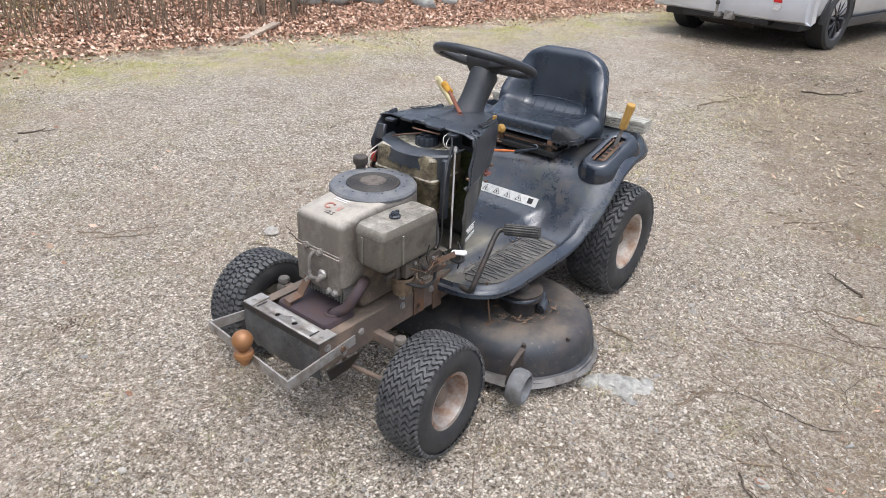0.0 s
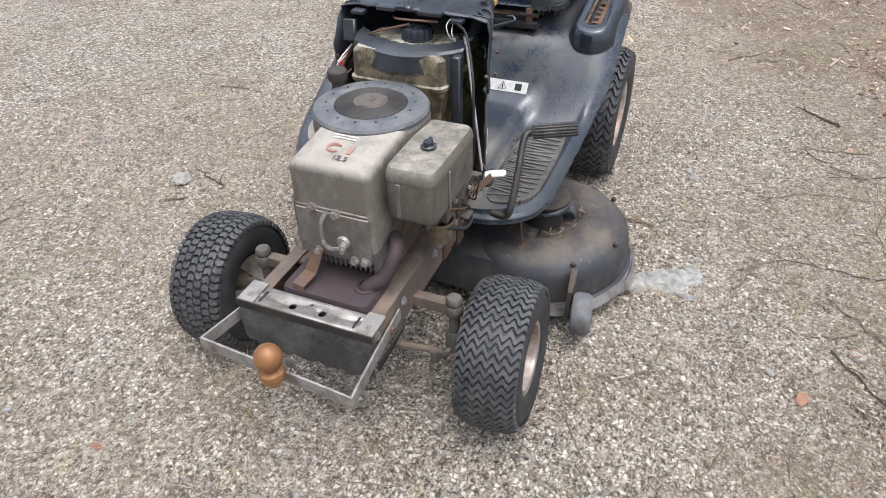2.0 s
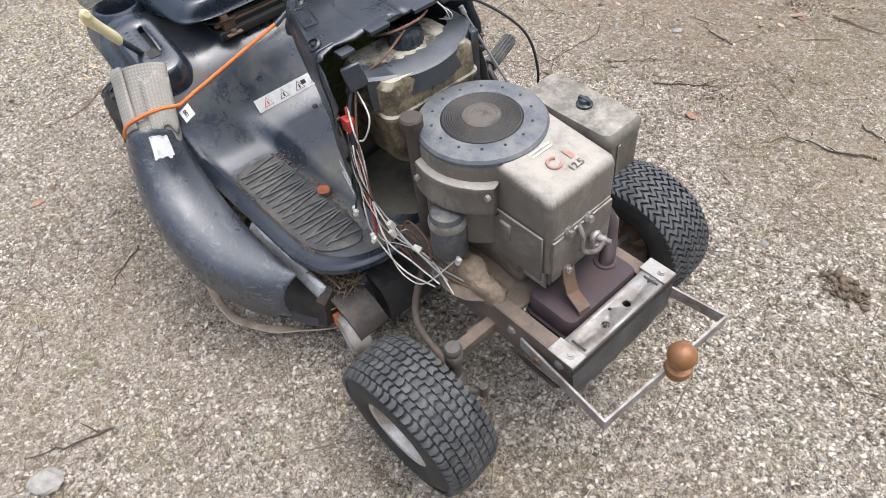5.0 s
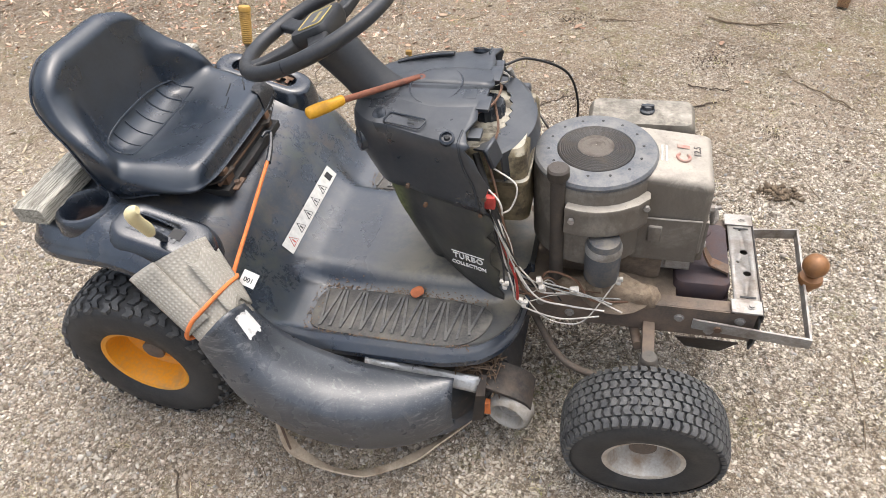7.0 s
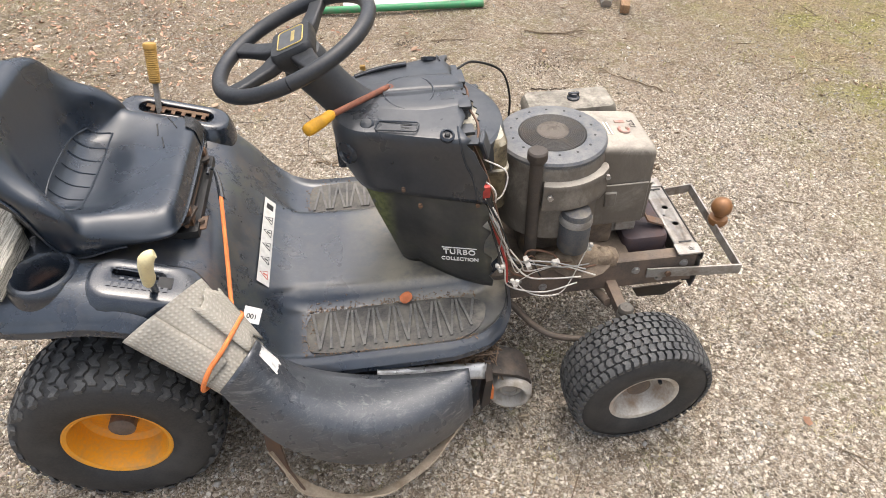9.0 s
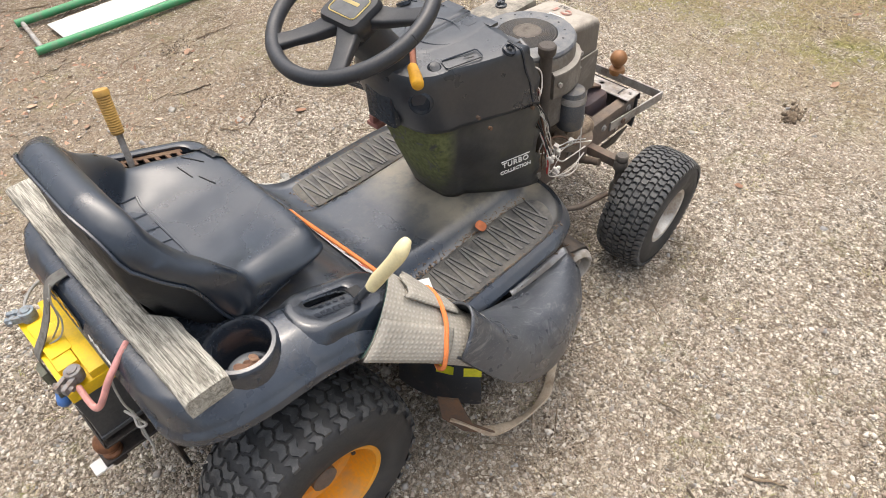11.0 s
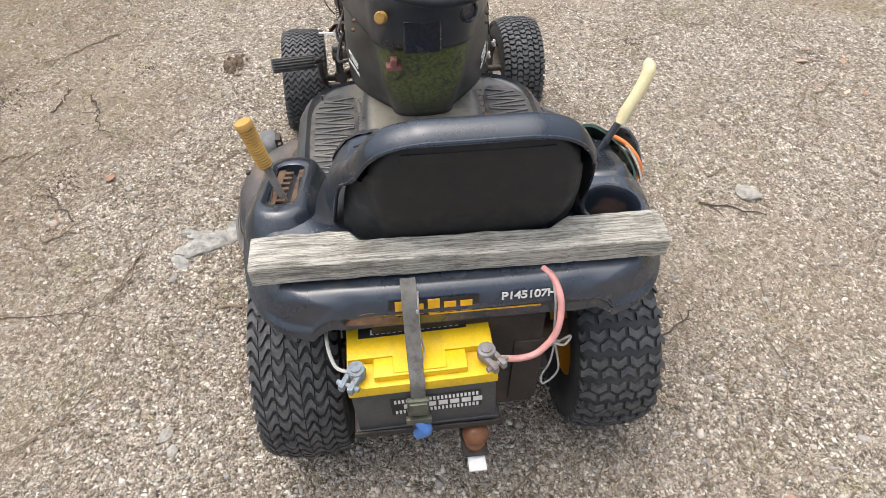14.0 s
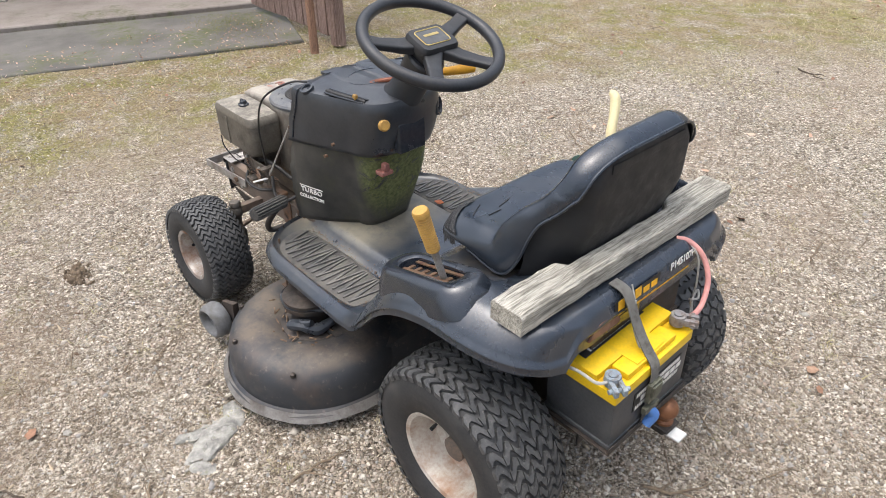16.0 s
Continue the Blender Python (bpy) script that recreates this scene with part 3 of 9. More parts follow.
def alone(name, bm, material, label, category, group="", kind="", sharp=38.0):
    return tagged(part(name, bm, material, None, "", sharp), label, category, group, kind)


def joined(*bms):
    out = bmesh.new()
    for b in bms:
        me = bpy.data.meshes.new("tmp")
        b.to_mesh(me)
        b.free()
        out.from_mesh(me)
        bpy.data.meshes.remove(me)
    return out


def box(x0, x1, y0, y1, z0, z1, bevel=0.004, seg=2, m=None):
    bm = bmesh.new()
    bmesh.ops.create_cube(bm, size=1)
    bmesh.ops.transform(bm, verts=bm.verts, matrix=Matrix.Translation(((x0 + x1) / 2, (y0 + y1) / 2, (z0 + z1) / 2)) @ Matrix.Diagonal((x1 - x0, y1 - y0, z1 - z0, 1)))
    if bevel:
        bmesh.ops.bevel(bm, geom=bm.edges[:], offset=bevel, segments=seg, profile=0.7, affect="EDGES", clamp_overlap=True)
    if m is not None:
        bmesh.ops.transform(bm, verts=bm.verts, matrix=m)
    return bm


def smooth_line(pts, per=8):
    """Catmull-Rom through the points."""
    pts = [Vector(p) for p in pts]
    if len(pts) < 3:
        return pts
    ext = [2 * pts[0] - pts[1]] + pts + [2 * pts[-1] - pts[-2]]
    out = []
    for i in range(len(pts) - 1):
        a, b, c, d = ext[i:i + 4]
        for k in range(per):
            t = k / per
            out.append(0.5 * (2 * b + (c - a) * t + (2 * a - 5 * b + 4 * c - d) * t * t + (3 * b - a - 3 * c + d) * t ** 3))
    out.append(pts[-1])
    return out


def loft(rings, closed=True, cap=True):
    """Skins a list of rings of equal length."""
    bm = bmesh.new()
    vs = [[bm.verts.new(p) for p in r] for r in rings]
    n = len(vs[0])
    for a, b in zip(vs, vs[1:]):
        for i in range(n if closed else n - 1):
            j = (i + 1) % n
            bm.faces.new((a[i], a[j], b[j], b[i]))
    if cap and closed:
        bm.faces.new(list(reversed(vs[0])))
        bm.faces.new(vs[-1])
    return bm


def tube(pts, r, n=10, smooth=8, flat=None):
    """A round (or, with flat=(width, thickness), a strap-like) sweep along a smoothed line. r may be a list, one per point."""
    line = smooth_line(pts, smooth) if smooth else [Vector(p) for p in pts]
    m = len(line)
    radii = [r] * m if isinstance(r, (int, float)) else [float(np.interp(i / (m - 1), np.linspace(0, 1, len(r)), r)) for i in range(m)]
    side = None
    rings = []
    for i, p in enumerate(line):
        d = (line[min(i + 1, m - 1)] - line[max(i - 1, 0)]).normalized()
        if side is None:
            ref = Vector((0, 0, 1)) if abs(d.z) < 0.9 else Vector((1, 0, 0))
            side = d.cross(ref).normalized()
        else:
            side = (side - side.dot(d) * d).normalized()
        up = side.cross(d)
        a, b = (radii[i], radii[i]) if flat is None else (flat[0] / 2, flat[1] / 2)
        rings.append([p + side * a * math.cos(2 * math.pi * k / n) + up * b * math.sin(2 * math.pi * k / n) for k in range(n)])
    return loft(rings)


def lathe(profile, centre, axis, n=32, cap=False, arc=None):
    """Turns (radius, height along the axis) pairs about the axis."""
    rot = Vector((0, 0, 1)).rotation_difference(Vector(axis)).to_matrix()
    c = Vector(centre)
    rings = [[c + rot @ Vector((r * math.cos(2 * math.pi * k / n), r * math.sin(2 * math.pi * k / n), h)) for k in range(n)] for r, h in profile]
    return loft(rings, True, cap)


def rod(a, b, r, n=12):
    return tube([a, b], r, n, 0)


def slab_line(pts, width, height, up=(0, 0, 1)):
    """A flat bar along a polyline with mitred corners, its height along up."""
    pts, up = [Vector(p) for p in pts], Vector(up).normalized()
    rings = []
    for i, p in enumerate(pts):
        d0 = (p - pts[i - 1]).normalized() if i else (pts[1] - p).normalized()
        d1 = (pts[i + 1] - p).normalized() if i < len(pts) - 1 else d0
        n0, n1 = up.cross(d0).normalized(), up.cross(d1).normalized()
        s = (n0 + n1).normalized()
        s = s * (width / 2 / max(0.35, s.dot(n0)))
        h = up * height / 2
        rings.append([p + s + h, p - s + h, p - s - h, p + s - h])
    return loft(rings)


def rrect(cx, cy, hx, hy, r, n=5):
    """Points of a rounded rectangle, anticlockwise."""
    out = []
    for sx, sy, a0 in ((1, 1, 0), (-1, 1, 90), (-1, -1, 180), (1, -1, 270)):
        for k in range(n + 1):
            a = radians(a0 + 90 * k / n)
            out.append((cx + sx * (hx - r) + r * math.cos(a), cy + sy * (hy - r) + r * math.sin(a)))
    return out


def interp(x, knots):
    return float(np.interp(x, [k[0] for k in knots], [k[1] for k in knots]))


def soft(x, a, b):
    t = min(1.0, max(0.0, (x - a) / (b - a)))
    return t * t * (3 - 2 * t)


def spline(x, knots):
    """A smooth curve through knots (monotone cubic)."""
    xs, ys = [k[0] for k in knots], [k[1] for k in knots]
    if x <= xs[0]:
        return ys[0]
    if x >= xs[-1]:
        return ys[-1]
    i = max(j for j in range(len(xs) - 1) if xs[j] <= x)
    d = [(ys[j + 1] - ys[j]) / (xs[j + 1] - xs[j]) for j in range(len(xs) - 1)]
    tang = [d[0]] + [0 if d[j - 1] * d[j] <= 0 else 2 * d[j - 1] * d[j] / (d[j - 1] + d[j]) for j in range(1, len(d))] + [d[-1]]
    h = xs[i + 1] - xs[i]
    t = (x - xs[i]) / h
    return ys[i] * (1 + 2 * t) * (1 - t) ** 2 + h * tang[i] * t * (1 - t) ** 2 + ys[i + 1] * t * t * (3 - 2 * t) + h * tang[i + 1] * t * t * (t - 1)


def thicken(ob, t, offset=-1.0):
    mod = ob.modifiers.new("thickness", "SOLIDIFY")
    mod.thickness, mod.offset = t, offset
    return ob


def lettering(name, text, size, m, material, parent, depth=0.0012, spread=1.0):
    """Raised letters as a mesh, lying in the plane of m, centred."""
    cu = bpy.data.curves.new(name, "FONT")
    cu.body, cu.size, cu.extrude, cu.align_x, cu.align_y = text, size, depth, "CENTER", "CENTER"
    cu.space_character, cu.offset = spread, size * 0.018
    tmp = bpy.data.objects.new(name, cu)
    scene.collection.objects.link(tmp)
    me = bpy.data.meshes.new_from_object(tmp.evaluated_get(bpy.context.evaluated_depsgraph_get()))
    bpy.data.objects.remove(tmp)
    bpy.data.curves.remove(cu)
    me.transform(m)
    me.materials.clear()
    me.materials.append(material)
    me.name = name
    ob = new(name, me)
    ob.parent = parent
    return ob


def facing(at, right, up):
    """A frame at a place whose x runs along right and whose y runs along up."""
    r = Vector(right).normalized()
    n = r.cross(Vector(up)).normalized()
    u = n.cross(r)
    m = Matrix((r, u, n)).transposed().to_4x4()
    m.translation = Vector(at)
    return m


def sheet(m, w, h, t=0.0012):
    """A thin plate centred in the plane of m."""
    return box(-w / 2, w / 2, -h / 2, h / 2, 0, t, 0, 1, m)


# ---- ground ----
def ground_z(x, y):
    """The lie of the land: small swells, and a low bank beyond the drive's edge."""
    z = 0.006 * np.sin(1.7 * x + 0.4) * np.sin(1.3 * y + 1.1) + 0.004 * np.sin(4.1 * x - 2.0 * y) + 0.0025 * np.sin(9 * x + 7 * y)
    line = y + 0.23 * x + 5.9
    return z + 0.28 * np.clip(-line / 2.5, 0, 1) ** 1.5


def build_ground():
    def axis(reach, fine, far):
        near = np.arange(-reach, reach + 1e-6, fine)
        out = [reach]
        step = fine
        while out[-1] < far:
            step *= 1.35
            out.append(out[-1] + step)
        out = np.array(out[1:])
        return np.concatenate([-out[::-1], near, out])
    xs, ys = axis(4.0, 0.08, 900.0), axis(4.0, 0.08, 900.0)
    gx, gy = np.meshgrid(xs, ys, indexing="ij")
    gz = ground_z(gx, gy)
    co = np.stack([gx, gy, gz], -1).reshape(-1, 3)
    nx, ny = len(xs), len(ys)
    idx = np.arange(nx * ny).reshape(nx, ny)
    quads = np.stack([idx[:-1, :-1], idx[1:, :-1], idx[1:, 1:], idx[:-1, 1:]], -1).reshape(-1, 4)
    me = bpy.data.meshes.new("ground")
    me.from_pydata(co.tolist(), [], quads.tolist())
    me.shade_smooth()
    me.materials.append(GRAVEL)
    return tagged(new("ground", me), "packed gravel drive with thin moss and soil", "ground", kind="structure")


def scatter(name, verts, faces, places, sizes, squash, material, label, category, rng, lift=0.0, jitter=0.0):
    """Many small turned copies of one shape in a single mesh."""
    n, v = len(places), np.array(verts, float)
    a, b, c = rng.uniform(0, 2 * np.pi, (3, n))
    ca, sa, cb, sb, cc, sc = np.cos(a), np.sin(a), np.cos(b * squash[3]), np.sin(b * squash[3]), np.cos(c * squash[3]), np.sin(c * squash[3])
    sc3 = sizes[:, None] * rng.uniform(0.7, 1.3, (n, 3)) * np.array(squash[:3])
    p = v[None] * sc3[:, None, :]
    if jitter:
        p *= 1 + rng.uniform(-jitter, jitter, (n, len(v), 1))
    x, y, z = p[..., 0], p[..., 1], p[..., 2]
    y, z = y * cb[:, None] - z * sb[:, None], y * sb[:, None] + z * cb[:, None]
    x, z = x * cc[:, None] + z * sc[:, None], -x * sc[:, None] + z * cc[:, None]
    x, y = x * ca[:, None] - y * sa[:, None], x * sa[:, None] + y * ca[:, None]
    q = np.stack([x, y, z], -1) + places[:, None, :]
    q[..., 2] += lift * sizes[:, None]
    f = np.array(faces)
    k = f.shape[1]
    allf = (f[None] + (np.arange(n) * len(v))[:, None, None]).reshape(-1, k)
    me = bpy.data.meshes.new(name)
    me.vertices.add(n * len(v))
    me.vertices.foreach_set("co", q.astype(np.float32).ravel())
    me.loops.add(allf.size)
    me.loops.foreach_set("vertex_index", allf.astype(np.int32).ravel())
    me.polygons.add(len(allf))
    me.polygons.foreach_set("loop_start", (np.arange(len(allf)) * k).astype(np.int32))
    me.update(calc_edges=True)
    me.validate()
    me.materials.append(material)
    return tagged(new(name, me), label, category, kind="stuff")


OCTA = ([(1, 0, 0), (-1, 0, 0), (0, 1, 0), (0, -1, 0), (0, 0, 1), (0, 0, -1)], [(0, 2, 4), (2, 1, 4), (1, 3, 4), (3, 0, 4), (2, 0, 5), (1, 2, 5), (3, 1, 5), (0, 3, 5)])
PHI = 0.618
ICO = ([(-PHI, 1, 0), (PHI, 1, 0), (-PHI, -1, 0), (PHI, -1, 0), (0, -PHI, 1), (0, PHI, 1), (0, -PHI, -1), (0, PHI, -1), (1, 0, -PHI), (1, 0, PHI), (-1, 0, -PHI), (-1, 0, PHI)],
       [(0, 11, 5), (0, 5, 1), (0, 1, 7), (0, 7, 10), (0, 10, 11), (1, 5, 9), (5, 11, 4), (11, 10, 2), (10, 7, 6), (7, 1, 8), (3, 9, 4), (3, 4, 2), (3, 2, 6), (3, 6, 8), (3, 8, 9), (4, 9, 5), (2, 4, 11), (6, 2, 10), (8, 6, 7), (9, 8, 1)])


LEAF_SHAPE = ([(-1, 0, 0.1), (-0.45, 0.5, 0.0), (0.3, 0.55, 0.12), (1, 0.05, -0.05), (0.35, -0.5, 0.14), (-0.45, -0.52, 0.02), (0, 0, -0.12)],
              [(0, 6, 1), (1, 6, 2), (2, 6, 3), (3, 6, 4), (4, 6, 5), (5, 6, 0)])
BLADE = ([(-0.06, 0, 0), (0.06, 0, 0), (0.14, 0.25, 0.62), (0.3, 0.6, 1.0)], [(0, 1, 2), (0, 2, 3)])


def on_ground(x, y):
    return np.stack([x, y, ground_z(x, y)], -1)


def build_gravel():
    rng = np.random.default_rng(3)
    n = 26000
    x, y = 0.6 + rng.normal(0, 1.25, n), rng.normal(0, 1.25, n)
    scatter("pebbles", *ICO, on_ground(x, y), rng.gamma(3, 0.00085, n) + 0.0018, (1, 0.75, 0.42, 0.2), PEBBLES, "loose angular gravel pebbles lying on the drive", "gravel", rng, 0.02, 0.5)
    n = 85000
    x, y = 0.6 + rng.normal(0, 1.35, n), rng.normal(0, 1.35, n)
    scatter("grit", *OCTA, on_ground(x, y), rng.uniform(0.0014, 0.0036, n), (1, 0.9, 0.7, 1), PEBBLES, "fine crushed stone grit covering the drive", "gravel", rng, 0.1, 0.25)
    # coarse chips in drifts
    n = 75000
    x, y = 0.4 + rng.normal(0, 1.25, n), rng.normal(-0.1, 1.25, n)
    drift = np.sin(2.3 * x + 0.7 * y + 1.0) + np.sin(1.1 * x - 2.6 * y + 2.0) + 0.7 * np.sin(4.3 * x + 3.7 * y) + 2.2 * np.exp(-((x + 0.5) ** 2 + (y + 0.4) ** 2) / 0.6)
    keep = drift + rng.normal(0, 0.9, n) > 0.95
    x, y = x[keep], y[keep]
    scatter("stone_chips", *OCTA, on_ground(x, y), rng.gamma(5, 0.0008, len(x)) + 0.0025, (1, 0.85, 0.6, 0.25), PEBBLES, "angular pale and grey stone chips in drifts", "gravel", rng, 0.15, 0.32)
    n = 90000
    x, y = rng.uniform(-8, 5, n), rng.uniform(-6, 4.5, n)
    keep = (np.hypot(x - 0.6, y) > 1.3) & (np.sin(1.9 * x + 0.6 * y) + np.sin(0.8 * x - 2.1 * y + 1.0) + rng.normal(0, 1.0, n) > -0.2) & (rng.random(n) < np.where(y > 1.2, 0.35, 1.0))
    x, y = x[keep], y[keep]
    scatter("far_pebbles", *OCTA, on_ground(x, y), rng.gamma(3, 0.0013, len(x)) + 0.002, (1, 0.8, 0.5, 0.3), PEBBLES, "scattered gravel stones farther along the drive", "gravel", rng, 0.1, 0.35)
    # clumps of scratched-up soil and dead moss
    for cx, cy, r in ((1.68, 0.73, 0.055), (2.26, -0.41, 0.045)):
        n = 170
        x, y = cx + rng.normal(0, r * 0.6, n), cy + rng.normal(0, r * 0.35, n)
        scatter("soil_clump", *OCTA, on_ground(x, y), rng.gamma(3, 0.0022, n) + 0.003, (1, 0.7, 0.5, 0.4), CLUMP_SOIL, "dark clump of scratched-up soil and moss", "soil", rng, 0.3, 0.4)
    # chips of bark and straw
    n = 9000
    x, y = 0.3 + rng.normal(0, 2.0, n), 0.3 + rng.normal(0, 1.9, n)
    scatter("bark_chips", *OCTA, on_ground(x, y), rng.uniform(0.004, 0.016, n), (1, 0.14, 0.1, 0.1), STICK_DRY, "dry bark chips and straw bits", "litter", rng, 0.1, 0.2)
    n = 2600
    x, y = rng.uniform(-4.5, 3, n), 0.75 + np.abs(rng.normal(0, 1.5, n))
    scatter("bark_crumbs", *OCTA, on_ground(x, y), rng.gamma(3, 0.0016, n) + 0.002, (1, 0.4, 0.16, 0.12), LITTER_MAT, "brown bark crumbs strewn over damp soil", "litter", rng, 0.15, 0.35)
    n = 6000
    x, y = rng.normal(-0.8, 2.6, n), 1.2 + rng.normal(0, 1.3, n)
    scatter("straw_bits", *OCTA, on_ground(x, y), rng.gamma(3, 0.002, n) + 0.002, (1, 0.26, 0.1, 0.1), STRAW, "pale straw and leaf scraps trodden into the drive", "litter", rng, 0.15, 0.3)
    # thin straight stalks
    n = 1500
    x, y = rng.uniform(-4, 4, n), rng.normal(0.6, 1.9, n)
    scatter("dry_stalks", *OCTA, on_ground(x, y), rng.uniform(0.03, 0.09, n), (1, 0.025, 0.025, 0.01), STICK_DRY, "thin dry stalks strewn over the drive", "litter", rng, 0.05, 0.1)


def build_verge():
    rng = np.random.default_rng(8)
    n = 52000
    x = rng.uniform(-13, 3.5, n)
    y = -0.23 * x - 5.85 - np.abs(rng.normal(0, 1.9, n)) + rng.normal(0, 0.25, n)
    scatter("leaf_litter", *LEAF_SHAPE, on_ground(x, y), rng.uniform(0.014, 0.036, n), (1, 0.8, 1, 0.16), LEAF_MAT, "brown fallen oak and beech leaves heaped along the verge", "leaves", rng, 0.35)
    n = 2600
    x = rng.uniform(-12, 3.0, n)
    y = -0.23 * x - 5.75 + np.abs(rng.normal(0, 0.3, n)) * (1 + 0.8 * np.sin(x * 1.9 + 1.0))
    scatter("spilled_leaves", *LEAF_SHAPE, on_ground(x, y), rng.uniform(0.012, 0.032, n), (1, 0.8, 1, 0.12), LEAF_MAT, "brown leaves spilling from the verge over thin grass", "leaves", rng, 0.25)
    n = 420
    x, y = rng.uniform(-9, 5, n), rng.uniform(-5, 4.5, n)
    keep = (np.abs(y) > 1.3) | (x < -1.2) | (x > 2.4)
    scatter("stray_leaves", *LEAF_SHAPE, on_ground(x[keep], y[keep]), rng.uniform(0.01, 0.026, keep.sum()), (1, 0.8, 1, 0.08), LEAF_MAT, "single dry leaves blown over the gravel", "leaves", rng, 0.2)
    # pale scraps on the brown soil towards the car
    n = 5200
    x, y = rng.uniform(-7, -1.0, n), rng.normal(0.6, 1.1, n)
    scatter("leaf_scraps", *LEAF_SHAPE, on_ground(x, y), rng.gamma(2.5, 0.0042, n) + 0.004, (1, 0.45, 0.8, 0.1), STRAW, "pale dry leaf scraps strewn over brown soil", "leaves", rng, 0.15)
    n = 9000
    x, y = 1.0 - np.abs(rng.normal(0, 2.6, n)), 1.35 + np.abs(rng.normal(0, 1.3, n))
    keep = rng.random(n) < np.clip((0.9 - x) / 2.2, 0.08, 1) * np.clip((y - 1.1) / 1.2, 0.1, 1)
    scatter("leaf_flakes", *LEAF_SHAPE, on_ground(x[keep], y[keep]), rng.uniform(0.006, 0.02, keep.sum()), (1, 0.7, 1, 0.1), LEAF_MAT, "flakes of brown leaf trodden into the damp soil", "leaves", rng, 0.15)
    n = 30000
    tx = rng.uniform(-11, 4, 420)
    ty = -0.23 * tx - 4.75 + rng.normal(0, 0.5, 420) + 0.3 * np.sin(tx * 2.1)
    pick = rng.integers(0, 420, n)
    spread = rng.uniform(0.05, 0.24, 420)[pick]
    x, y = tx[pick] + rng.normal(0, 1, n) * spread * 1.6, ty[pick] + rng.normal(0, 1, n) * spread
    x2, y2 = 3.3 + rng.normal(0, 0.5, 9000), rng.uniform(-5.5, 3.0, 9000)
    x3 = rng.normal(0, 0.35, 6000) + rng.choice([-4.0, -1.5, 2.6, 1.2, -2.8], 6000)
    y3 = rng.normal(0, 0.3, 6000) + np.where(x3 > 0, -3.0, -0.2)
    x, y = np.concatenate([x, x2, x3]), np.concatenate([y, y2, y3])
    scatter("grass", *BLADE, on_ground(x, y), rng.uniform(0.014, 0.036, len(x)), (1.2, 1.2, 0.7, 0.12), GRASS_MAT, "thin winter grass and moss along the drive", "grass", rng)
    cx, cy = rng.normal(0.3, 1.6, 260), rng.normal(0, 1.5, 260)
    pick = rng.integers(0, 260, 7000)
    x, y = cx[pick] + rng.normal(0, 0.022, 7000), cy[pick] + rng.normal(0, 0.022, 7000)
    scatter("grass_sprigs", *BLADE, on_ground(x, y), rng.uniform(0.006, 0.02, 7000), (1.4, 1.2, 0.8, 0.1), GRASS_MAT, "sparse green sprigs growing through the gravel", "grass", rng)


# ---- the mower ----
mower = thing("riding_mower", "worn black ride-on lawn mower with its hood missing and engine bare", "lawn mower")


def add(name, bm, material, label="", parent=None, sharp=38.0):
    return part(name, bm, material, parent or mower, label, sharp)


